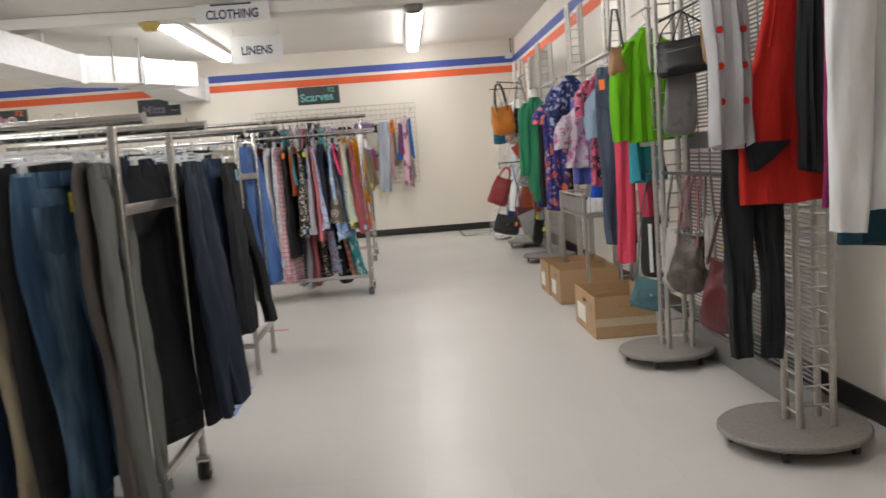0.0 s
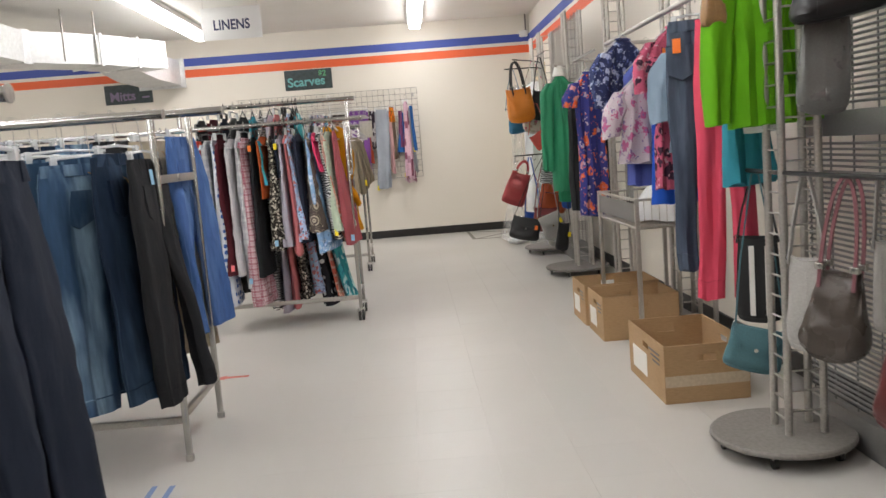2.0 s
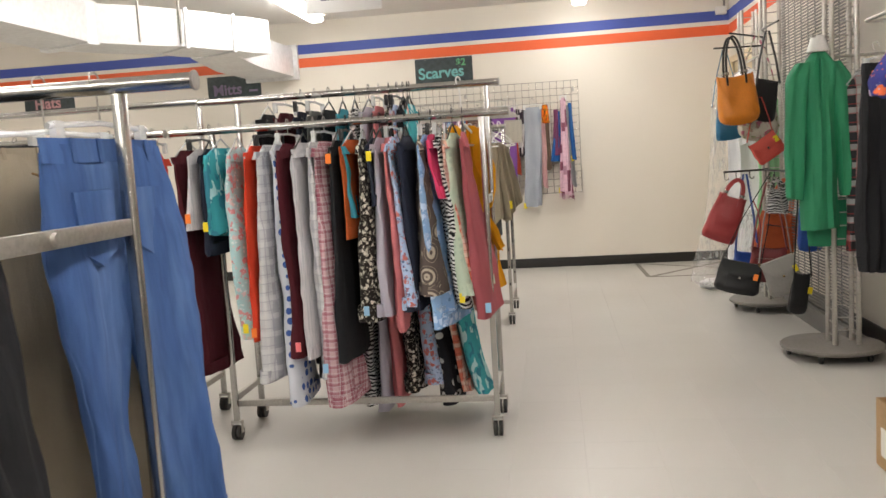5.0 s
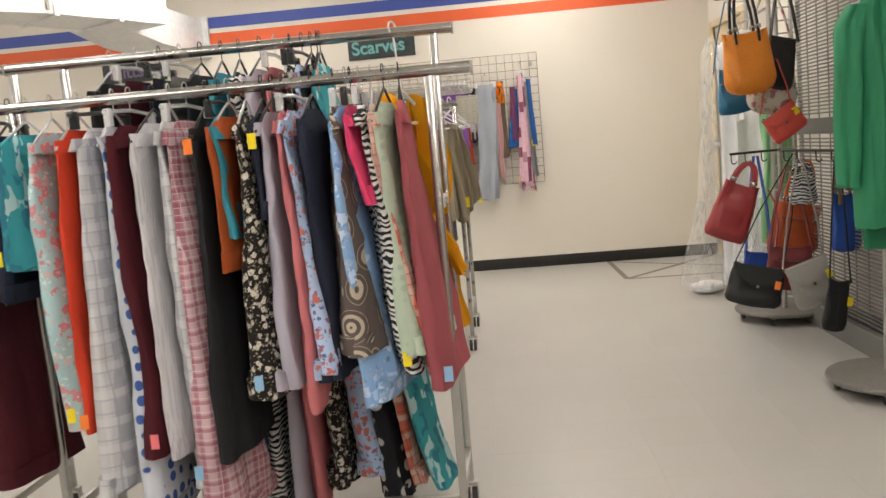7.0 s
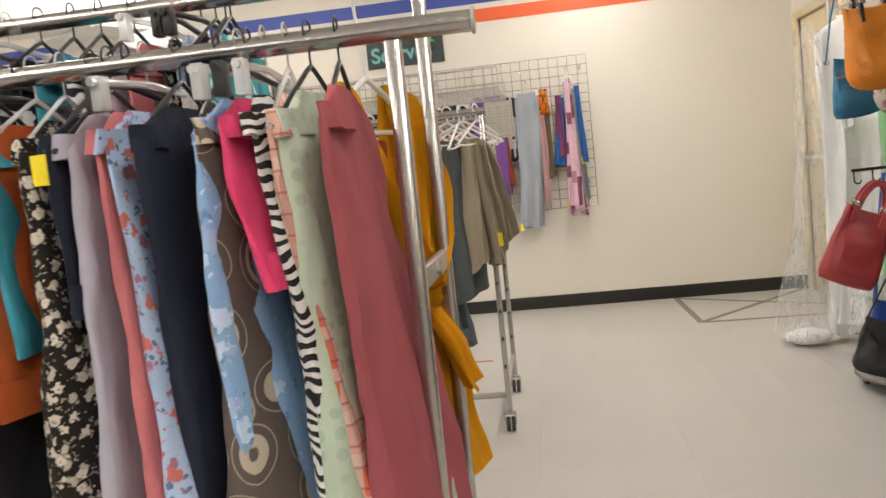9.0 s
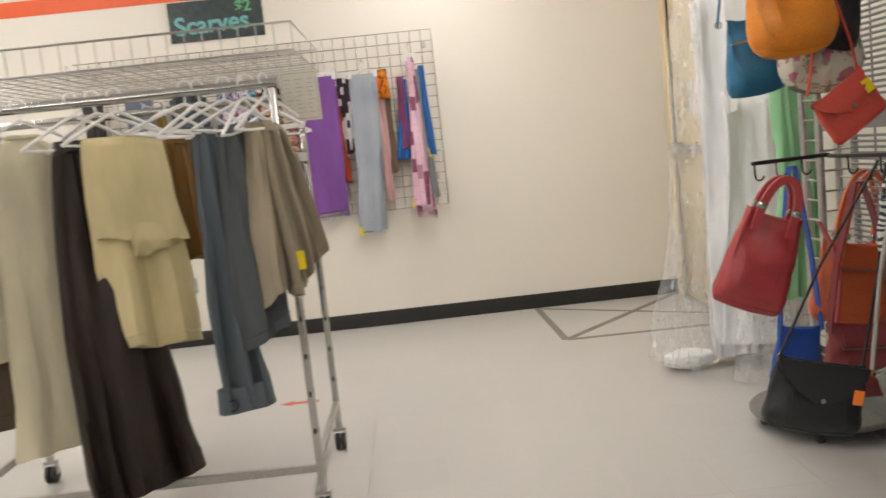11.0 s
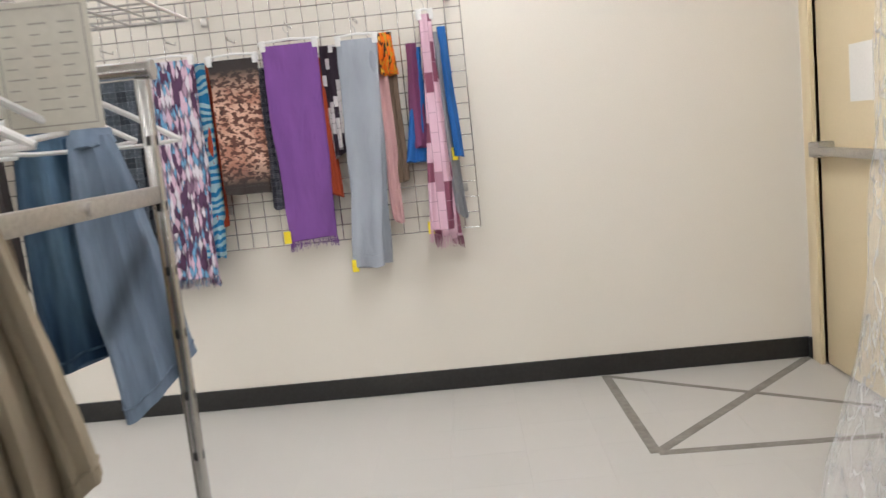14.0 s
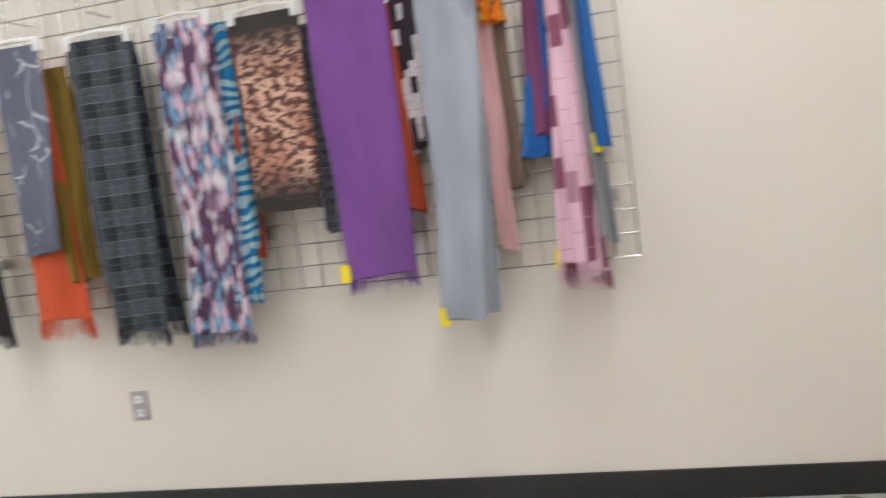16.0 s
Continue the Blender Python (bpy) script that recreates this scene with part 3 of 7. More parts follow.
# ---------------------------------------------------------------- rolling clothes racks
def clothes_rack(name, x1, x0, y0, y1, z0, z1, label, shelf=False, rung=1.15, over=(0.12, 0.12), back=0.05, wheels=True):
    """Two end frames on castors at x0 and x1, a rail over each long side."""
    rack = thing(name, label, "clothes rack", group="rolling clothes racks")
    for x in (x1, x0):
        for y, z in ((y0, z0), (y1, z1)):
            part("post", square_bar(bmesh.new(), (x, y, 0.09 if wheels else 0.012), (x, y, z + 0.02), 0.025, 0.025), M_CHROME, rack)
            if not wheels:
                part("foot_cap", slab(bmesh.new(), (x - 0.015, y - 0.015, 0.0), (x + 0.015, y + 0.015, 0.03), 0.003), M_STEEL, rack)
                continue
            wheel = bmesh.new()
            for s in (-0.012, 0.012):
                rod(wheel, [(x + s - 0.008, y, 0.034), (x + s + 0.008, y, 0.034)], 0.034, 18)
            fork = bmesh.new()
            slab(fork, (x - 0.026, y - 0.014, 0.034), (x - 0.022, y + 0.014, 0.085), 0.001)
            slab(fork, (x + 0.022, y - 0.014, 0.034), (x + 0.026, y + 0.014, 0.085), 0.001)
            slab(fork, (x - 0.026, y - 0.016, 0.08), (x + 0.026, y + 0.016, 0.094), 0.002)
            part("castor_wheel", wheel, M_RUBBER, part("castor_fork", fork, M_STEEL, rack))
        part("end_rung", square_bar(bmesh.new(), (x, y0 + 0.012, rung), (x, y1 - 0.012, rung), 0.016, 0.034), M_STEEL, rack)
        part("foot_rung", square_bar(bmesh.new(), (x, y0 + 0.012, 0.2), (x, y1 - 0.012, 0.2), 0.022, 0.03), M_STEEL, rack)
        knob = bmesh.new()
        rod(knob, [(x + 0.008, (y0 + y1) / 2, rung), (x + 0.016, (y0 + y1) / 2, rung)], 0.013, 14)
        part("knob", knob, M_STEEL, rack)
    part("long_stretcher", square_bar(bmesh.new(), (x0, y0 + 0.02, 0.17), (x1, y0 + 0.02, 0.17), 0.02, 0.03), M_STEEL, rack)
    for y, z, o in ((y0, z0, over[0]), (y1, z1, over[1])):
        part("rail", rod(bmesh.new(), [(x0 - back, y, z + 0.035), (x1 + o, y, z + 0.035)], 0.0165, 14), M_CHROME, rack)
        for x in (x0 - back - 0.004, x1 + o + 0.001):
            part("rail_cap", rod(bmesh.new(), [(x, y, z + 0.035), (x + 0.005, y, z + 0.035)], 0.02, 14), M_STEEL, rack)
    if shelf:
        zs = max(z0, z1) + 0.13
        for y in (y0, y1):
            for k in range(9):
                z = 0.3 + 0.13 * k
                part("slot", slab(bmesh.new(), (x1 - 0.004, y - 0.0132, z), (x1 + 0.004, y - 0.0122, z + 0.018)), M_BLACK, rack, "dark punched slot")
                part("slot", slab(bmesh.new(), (x1 + 0.0122, y - 0.004, z), (x1 + 0.0132, y + 0.004, z + 0.018)), M_BLACK, rack, "dark punched slot")
        bm = bmesh.new()
        for z in (zs, zs + 0.09):
            rod(bm, [(x0, y0 - 0.03, z), (x1 + 0.09, y0 - 0.03, z), (x1 + 0.09, y1 + 0.05, z), (x0, y1 + 0.05, z)], 0.004, 6, True)
        part("shelf_frame", bm, M_STEEL, rack)
        for k in range(11):
            y = y0 - 0.03 + (y1 - y0 + 0.09) * k / 10
            part("shelf_wire", rod(bmesh.new(), [(x0, y, zs), (x1 + 0.09, y, zs)], 0.0022, 5), M_STEEL, rack)
        for k in range(24):
            x = x0 + (x1 + 0.09 - x0) * k / 23
            part("shelf_wire", rod(bmesh.new(), [(x, y0 - 0.03, zs + 0.09), (x, y0 - 0.03, zs), (x, y1 + 0.05, zs), (x, y1 + 0.05, zs + 0.09)], 0.0022, 5), M_STEEL, rack)
    return rack


clothes_rack("clothes_rack", -1.05, -2.27, 2.68, 3.29, 1.34, 1.34, "chrome rolling rack full of dark pants", rung=1.1, over=(0.1, 0.14))
clothes_rack("clothes_rack", -1.12, -2.34, 4.9, 5.46, 1.38, 1.41, "chrome rolling rack full of blue jeans", rung=1.16, over=(0.05, 0.16), wheels=False)
clothes_rack("clothes_rack", -0.56, -1.8, 7.52, 7.86, 1.42, 1.58, "chrome rolling rack crowded with printed pajamas", rung=1.07, over=(0.12, 0.06), back=0.2)
clothes_rack("clothes_rack", -2.06, -3.28, 7.48, 8.0, 1.42, 1.60, "chrome rolling rack behind the pajama rack", rung=1.09, over=(0.05, 0.05))
clothes_rack("clothes_rack", -0.62, -1.84, 10.04, 10.7, 1.45, 1.45, "chrome rolling rack with a wire basket shelf on top", shelf=True, rung=1.243, over=(0.02, 0.02))


# ---------------------------------------------------------------- hangers and clothes
def hanger(m, width=0.40, clear=True, clip=False, drop=0.0, dark=False):
    """A hanger whose hook sits on the rail at the origin of m; it spreads along local y."""
    look_of = "black plastic" if dark else "clear plastic" if clear else "white plastic"
    mat = M_HANGK if dark else M_HANGC if clear else M_HANGW
    ob = thing("clothes_hanger", look_of + " clothes hanger on the rail", "hanger", m)
    moulded = not clear and not clip
    r = 0.021 if moulded else 0.0165
    hook = [(0, r * math.cos(a), r * math.sin(a)) for a in [radians(-20 + 23 * k) for k in range(11)]]
    hook += [(0, -0.004, -r * 0.9 - 0.006), (0, 0, -0.035), (0, 0, -0.055 - drop)]
    part("hook", rod(bmesh.new(), hook, 0.0034 if moulded else 0.0018, 8), mat if moulded or dark else M_STEEL, ob)
    h = width / 2
    bm = bmesh.new()
    if clip:
        rod(bm, [(0, -h, -0.06 - drop), (0, 0, -0.05 - drop), (0, h, -0.06 - drop)], 0.006, 8)
        bar = part("bar", bm, mat, ob)
        for s in (-1, 1):
            part("clip", slab(bmesh.new(), (-0.009, s * h * 0.85 - 0.013, -0.1 - drop), (0.009, s * h * 0.85 + 0.013, -0.05 - drop), 0.003), mat, bar)
    else:
        rod(bm, [(0, -h, -0.15 - drop), (0, -h * 0.5, -0.098 - drop), (0, -h * 0.12, -0.062 - drop), (0, 0, -0.053 - drop), (0, h * 0.12, -0.062 - drop), (0, h * 0.5, -0.098 - drop), (0, h, -0.15 - drop)], 0.004 if clear else 0.006, 8)
        rod(bm, [(0, -h, -0.15 - drop), (0, -h * 0.6, -0.157 - drop), (0, h * 0.6, -0.157 - drop), (0, h, -0.15 - drop)], 0.003 if clear else 0.0045, 8)
        part("bar", bm, mat, ob)
    return ob


def cloth_rows(spine, rng, n=36, ripple=0.2, folds=4, hem=0.0):
    """Rings of points of a cloth skin: spine rows are (x, y, z, half thickness, half width). Both layers sway
    together in loose folds that deepen downward, the piece twists a little, and slanting creases run across it.
    hem lifts the lower edge toward local +y."""
    n = max(n, 36)
    off = Vector((rng.random() * 90, rng.random() * 90, rng.random() * 90))
    far = Vector((31.0, 17.0, 5.0))
    lean_in = rng.uniform(-0.5, 0.5)
    loose = min(1.0, ripple * 2.2)
    twist = rng.uniform(-0.22, 0.22) * loose
    rows, last = [], len(spine) - 1
    for i, (cx, cy, z, d, w) in enumerate(spine):
        t = i / max(1, last)
        amp = ripple * 0.045 * (0.2 + t ** 0.8)
        low = max(0.0, (t - 0.75) / 0.25)
        drift = loose * t * 0.02
        ox, oy = drift * 0.6 * noise.noise(off + Vector((9, 2, z * 2.3))), drift * noise.noise(off + Vector((3, 7, z * 2.6)))
        ct, st = math.cos(twist * t), math.sin(twist * t)
        row = []
        for k in range(n):
            a = math.tau * k / n
            c, s = math.cos(a), math.sin(a)
            c, s = math.copysign(abs(c) ** 0.7, c), math.copysign(abs(s) ** 0.8, s)
            u = s * w
            sway = noise.noise(off + Vector((s * folds * 0.42 + lean_in * t, z * 0.8, 0)))
            small = noise.noise(off + far + Vector((s * folds * 0.9 + z * 0.8 * lean_in, z * 1.7, 0.3 * c)))
            ridge = 0.32 - abs(noise.noise(off - far + Vector((s * folds * 0.6 - lean_in * t, z * 1.1, 4.0))))
            crease = noise.noise(off - far + Vector((u * 16 + z * 7, z * 11 - u * 5, c)))
            puff = noise.noise(off + Vector((1.1 * c, 1.4 * s, z * 3.5)))
            edge = noise.noise(off + far + Vector((s * 1.2, 5.0, z * 5.0)))
            x = d * c * (1 + 0.45 * puff * min(1, ripple * 4)) + amp * (1.5 * sway + 0.5 * small + 0.9 * ridge) + 0.0085 * crease * min(1, ripple * 3)
            y = u * (1 + 0.07 * puff + 0.03 * crease * t + 0.07 * edge * loose * t)
            row.append((cx + ox + x * ct - y * st, cy + oy + x * st + y * ct, z + (0.02 * sway + 0.014 * small + 0.02 * s * lean_in) * low * loose + hem * s * t * t))
        rows.append(row)
    return rows


def tube_of_cloth(bm, spine, rng, n=22, ripple=0.2, folds=4, hem=0.0):
    return loft(bm, cloth_rows(spine, rng, n, ripple, folds, hem))


def draped(name, label, m, mat, keys, rng, group="", ripple=0.3, folds=4, n=22, tag=None, category=""):
    """One hanging garment from its key rows."""
    ob = thing(name, label, category or name.replace("_", " "), m, group)
    part("body", tube_of_cloth(bmesh.new(), rows_between(keys, n), rng, 44, ripple, folds), mat, ob)
    if tag:
        price_tag(ob, keys[1][1], keys[1][2] - 0.06, tag, keys[1][3] + 0.012)
    return ob


def rows_between(keys, n):
    """Spine rows eased between key rows."""
    out = []
    for i in range(n + 1):
        t = i / n * (len(keys) - 1)
        k = min(int(t), len(keys) - 2)
        f = t - k
        out.append(tuple(a + (b - a) * f for a, b in zip(keys[k], keys[k + 1])))
    return out


def price_tag(ob, y, z, colour, x=0.03):
    part("price_tag", slab(bmesh.new(), (x, y - 0.017, z - 0.03), (x + 0.0015, y + 0.017, z + 0.03)), TAGS[colour], ob, colour + " paper price tag")


def pants(m, mat, label, rng, length=1.0, width=0.2, thick=0.022, flare=0.16, tag=None, top=-0.07, name="pants", group="", swell=1.25):
    """Pants clipped at the waistband, legs side by side; width is the half width of the waist. Jeans taper to
    the ankle, dress pants fall straight."""
    ob = thing(name, label, name.replace("_", " "), m, group)
    jeans = "jeans" in label
    sway = rng.uniform(-0.02, 0.02)
    ankle = flare * (0.46 if jeans else 0.56)
    knee = ankle * (1.08 if jeans else 0.98)
    for s in (-1, 1):
        w = width * 0.52
        step, swing = rng.uniform(-0.02, 0.02), rng.uniform(-0.012, 0.022)
        keys = [(0, s * w * 0.92, top, thick * 0.55, w), (0, s * w * 0.95, top - 0.09, thick, w * 1.1), (s * 0.004, s * w * 1.0, top - 0.24, thick * 1.1, w * 1.2),
                (s * 0.008 + sway * 0.2, s * w * 1.0, top - 0.3 - 0.1 * length, thick * (1 + (swell - 1) * 0.6), min(w * 1.15, flare * 0.72)),
                (s * 0.012 + sway * 0.5 + step * 0.5, s * w * (1.0 + swing * 5), top - 0.62 * length, thick * swell, knee), (s * 0.014 + sway + step, s * w * (1.0 + swing * 9), top - length, thick * swell * 0.95, ankle)]
        rows = cloth_rows(rows_between(keys, 28), rng, 36, 0.55, rng.choice((1.6, 2, 2.5, 3)))
        part("leg", loft(bmesh.new(), rows), mat, ob)
        side = [rows[i][9 if s > 0 else 27] for i in range(1, len(rows))]
        part("side_seam", rod(bmesh.new(), side, 0.0022, 5), mat, ob)
        part("hem", rod(bmesh.new(), rows[-2], 0.0028, 5, True), mat, ob)
    band = [(0, 0, top + 0.012, thick * 0.62, width * 0.99), (0, 0, top - 0.035, thick * 0.8, width * 1.01)]
    belt = part("waistband", tube_of_cloth(bmesh.new(), rows_between(band, 2), rng, 26, 0.05, 3), mat, ob)
    if jeans:
        for s in (-1, 1):
            rim = [(-0.065, 0.06), (0.065, 0.06), (0.06, -0.06), (0.0, -0.09), (-0.06, -0.06)]
            bm = bmesh.new()
            loft(bm, [[(thick * 0.8, s * width * 0.46 + u, top - 0.15 + v) for u, v in rim], [(thick * 1.06 + 0.004, s * width * 0.46 + u * 0.97, top - 0.15 + v * 0.97) for u, v in rim]])
            part("pocket", bm, mat, ob)
            curve = [(-thick * 1.12 - 0.002, s * (width * 0.98 - 0.05 * math.sin(a)), top - 0.05 - 0.075 * (1 - math.cos(a))) for a in [0.25 * k for k in range(7)]]
            part("pocket_seam", rod(bmesh.new(), curve, 0.0022, 5), M_THREAD, ob, "tan topstitching")
        part("fly", slab(bmesh.new(), (-thick * 1.15 - 0.004, -0.012, top - 0.2), (-thick * 0.7, 0.014, top - 0.035), 0.002), mat, ob)
        part("button", rod(bmesh.new(), [(-thick * 0.8 - 0.006, 0, top - 0.012), (-thick * 0.8, 0, top - 0.012)], 0.008, 10), M_BRASS, belt, "brass waist button")
    for e in (-0.62, -0.2, 0.25, 0.66):
        part("belt_loop", slab(bmesh.new(), (thick * 0.72, e * width - 0.005, top - 0.036), (thick * 0.72 + 0.004, e * width + 0.005, top + 0.012), 0.001), mat, belt)
    if tag:
        price_tag(ob, rng.uniform(-0.1, 0.1), top - rng.uniform(0.05, 0.12), tag, thick * 1.2 + 0.006)
    return ob


def top_garment(m, mat, label, rng, length=0.7, width=0.22, thick=0.03, hem=1.1, sleeve=0.55, tag=None, name="shirt", top=-0.075, group="", sleeve_mat=None):
    """Shirt, sweater or dress on a shaped hanger; sleeve 0 leaves it sleeveless."""
    ob = thing(name, label, name.replace("_", " "), m, group)
    keys = [(0, 0, top, thick * 0.45, width * 0.28), (0, 0, top - 0.035, thick * 0.7, width * 0.62), (0, 0, top - 0.085, thick * 0.9, width * 0.97),
            (0, 0, top - 0.22, thick * 1.1, width * 0.93), (0, 0, top - 0.5 * length - 0.05, thick * 1.15, width * (0.9 + 0.3 * (hem - 1))), (0, 0, top - length, thick * 1.2, width * hem)]
    part("body", tube_of_cloth(bmesh.new(), rows_between(keys, 26), rng, 48, 0.5, rng.choice((5, 6, 7))), mat, ob)
    if sleeve:
        for s in (-1, 1):
            keys = [(0, s * width * 0.82, top - 0.06, thick * 0.7, 0.04), (0, s * (width + 0.02), top - 0.14, thick * 0.95, 0.062), (0.01, s * (width + 0.045), top - 0.08 - sleeve * 0.6, thick * 0.9, 0.052), (0.015, s * (width + 0.05), top - 0.08 - sleeve, thick * 0.8, 0.045)]
            part("sleeve", tube_of_cloth(bmesh.new(), rows_between(keys, 14), rng, 30, 0.3, 2), sleeve_mat or mat, ob)
    ring = [(thick * 0.4 * math.cos(a), width * 0.3 * math.sin(a), top + 0.004) for a in [math.tau * k / 20 for k in range(20)]]
    part("collar", rod(bmesh.new(), ring, 0.009, 6, True), mat, ob)
    if tag:
        price_tag(ob, rng.uniform(-0.1, 0.1), top - rng.uniform(0.1, 0.2), tag, thick * 1.4)
    return ob


def C(name, *args, **kw):
    return cloth(name, *args, **kw)


BLK, GRY, NAVY = C("black_twill", (0.021, 0.0215, 0.024)), C("grey_twill", (0.125, 0.13, 0.123)), C("navy_twill", (0.019, 0.023, 0.04))
CHAR = C("charcoal_twill", (0.019, 0.025, 0.042))
DEN1 = C("dark_denim", (0.012, 0.024, 0.05), "denim", (0.045, 0.08, 0.135))
DEN2 = C("mid_denim", (0.026, 0.058, 0.11), "denim", (0.15, 0.25, 0.36))
DENF = C("faded_denim", (0.035, 0.075, 0.145), "denim", (0.24, 0.36, 0.48))
DEN3 = C("light_denim", (0.062, 0.13, 0.33), "denim", (0.11, 0.20, 0.43))
KHAKI, CREAM = C("khaki_cotton", (0.32, 0.27, 0.195)), C("cream_cotton", (0.62, 0.53, 0.30))
OLIVE, BROWN = C("olive_brown_cotton", (0.12, 0.09, 0.06)), C("dark_brown_satin", (0.022, 0.013, 0.0095), gloss=0.45)
ROSE = C("rose_red_fleece", (0.36, 0.09, 0.105))
MUSTARD = C("mustard_crepe", (0.62, 0.27, 0.008))
MINT = C("mint_flannel", (0.50, 0.60, 0.47), "dots", (0.40, 0.50, 0.40), size=0.03)
ZEBRA = C("zebra_fleece", (0.02, 0.02, 0.022), "zebra", (0.72, 0.72, 0.70), size=0.02)
RINGS = C("brown_ring_print", (0.12, 0.095, 0.085), "rings", (0.50, 0.43, 0.34), size=0.095)
LBLUE = C("light_blue_print", (0.27, 0.45, 0.72), "floral", (0.55, 0.68, 0.86), (0.16, 0.28, 0.52), size=0.045)
LBLUE2 = C("pale_blue_floral", (0.40, 0.52, 0.72), "floral", (0.55, 0.16, 0.14), (0.12, 0.16, 0.3), size=0.028)
BLKFLOR = C("black_floral", (0.02, 0.016, 0.014), "floral", (0.66, 0.60, 0.51), (0.30, 0.28, 0.22), size=0.021)
PLAIDPK = C("pink_plaid", (0.56, 0.38, 0.41), "plaid", (0.30, 0.07, 0.11), (0.74, 0.70, 0.70), size=0.04)
GSTRIPE = C("grey_white_plaid", (0.42, 0.42, 0.46), "plaid", (0.68, 0.68, 0.68), (0.36, 0.36, 0.42), size=0.08)
BLUEDOT = C("blue_dot_flannel", (0.55, 0.58, 0.64), "dots", (0.05, 0.11, 0.34), size=0.05)
AQUAFLOR = C("aqua_floral", (0.40, 0.60, 0.62), "floral", (0.62, 0.26, 0.28), (0.66, 0.74, 0.73), size=0.035)
PALE = C("pale_stripe_cotton", (0.52, 0.52, 0.55), "stripe", (0.62, 0.6, 0.62), size=0.012)
REDK = C("orange_red_knit", (0.62, 0.055, 0.025))
MAROON = C("maroon_knit", (0.075, 0.012, 0.018))
LILAC = C("lilac_jersey", (0.46, 0.44, 0.52))
CORAL = C("coral_jersey", (0.60, 0.19, 0.20))
AQUA = C("aqua_jersey", (0.04, 0.26, 0.34))
HOTPINK = C("hot_pink_jersey", (0.68, 0.06, 0.16))
WHITE = C("white_cotton", (0.72, 0.72, 0.72))
BURNT = C("burnt_orange_jersey", (0.36, 0.075, 0.02))
AQUATIE = C("aqua_abstract", (0.05, 0.35, 0.40), "abstract", (0.5, 0.72, 0.72), (0.04, 0.22, 0.3), size=0.05)
BLKDOT = C("black_dot_fleece", (0.02, 0.02, 0.024), "dots", (0.6, 0.6, 0.6), size=0.06)


def fill_rail(turn, seed, order, group, x1, step, y, z, clear=True, lean=(3.0, 1.0), spread=12, drop=0.03, swell=1.25, face=(0, 0, 0)):
    """Hang garments from x1 leftward along a rail; the end ones swing out."""
    rng = random.Random(seed)
    x, n = x1, len(order)
    for i, (kind, mat, label, length, tag) in enumerate(order):
        tilt = lean[1] + (lean[0] - lean[1]) * (1 - i / n) ** 2
        m = pose(x, y, z + 0.05, 0, -tilt, turn + rng.uniform(-spread, spread) + (face[2] if face[0] <= i < face[1] else 0))
        if kind == "p":
            low = drop + rng.uniform(0, 0.05)
            hanger(m, 0.34, clear, True, low)
            pants(m, mat, label, rng, length * rng.uniform(0.97, 1.03), rng.uniform(0.175, 0.205), rng.uniform(0.017, 0.024), rng.uniform(0.15, 0.19), tag, -0.095 - low, "pants", group, swell)
        elif kind == "s":
            hanger(m, 0.4, clear, False, drop)
            top_garment(m, mat, label, rng, length, 0.165, rng.uniform(0.018, 0.024), 1.08, rng.uniform(0.45, 0.6), tag, "pajama_top", -0.085 - drop, group)
        else:
            hanger(m, 0.4, clear, False, drop)
            top_garment(m, mat, label, rng, length, 0.19, rng.uniform(0.024, 0.03), 1.3, 0, tag, "dress", -0.085 - drop, group)
        x -= step * rng.uniform(0.85, 1.15)


A = [("p", CHAR, "charcoal twill dress pants on a clip hanger", 1.02, None), ("p", BLK, "black dress pants on a clip hanger", 1.0, None), ("p", GRY, "grey flared dress pants on a clip hanger", 1.08, None), ("p", GRY, "grey dress pants on a clip hanger", 1.05, None),
     ("p", BLK, "black cotton pants on a clip hanger", 1.0, "yellow"), ("p", DEN2, "dark blue jeans on a clip hanger", 1.02, "yellow"), ("p", DEN1, "blue faded jeans on a clip hanger", 1.02, "yellow"), ("p", GRY, "grey cotton pants on a clip hanger", 1.0, "yellow"),
     ("p", NAVY, "navy cotton pants on a clip hanger", 1.0, "yellow"), ("p", DEN1, "dark denim jeans on a clip hanger", 1.0, None), ("p", KHAKI, "khaki cotton pants on a clip hanger", 1.0, None), ("p", BLK, "black pants on a clip hanger", 1.0, None), ("p", NAVY, "navy pants on a clip hanger", 1.0, None), ("p", DEN2, "blue jeans on a clip hanger", 1.0, None)]
GREY2 = C("warm_grey_twill", (0.10, 0.088, 0.082))
near = [A[2], ("p", GREY2, "warm grey dress pants on a clip hanger", 1.05, None), ("p", DEN2, "blue faded jeans with a yellow tag", 1.04, "yellow"), ("p", BLK, "black cotton pants on a clip hanger", 1.0, "yellow"), ("p", KHAKI, "khaki cotton pants on a clip hanger", 1.0, None), ("p", DEN1, "dark blue jeans with a yellow tag", 1.03, "yellow"), ("p", GRY, "grey cotton pants on a clip hanger", 1.0, None), ("p", NAVY, "navy cotton pants on a clip hanger", 1.0, "yellow"), A[5], A[9], A[11], A[12], A[13]]
fill_rail(12, 11, near[:2], "pants on the rack", -1.1, 0.05, 2.68, 1.34, lean=(3.0, 2.5), spread=2)
fill_rail(-6, 1, near[2:], "pants on the rack", -1.2, 0.07, 2.68, 1.34, lean=(2.0, 1), spread=6, face=(0, 4, -22))
fill_rail(4, 20, [A[0][:3] + (0.93, None)], "pants on the rack", -0.975, 0.1, 3.29, 1.34, lean=(2.5, 2.5), spread=1)
fill_rail(-12, 21, [A[1], A[8], A[4], A[9], A[11], A[5], A[7], A[12], A[6]], "pants on the rack", -1.11, 0.1, 3.29, 1.34, lean=(3, 1), spread=6)
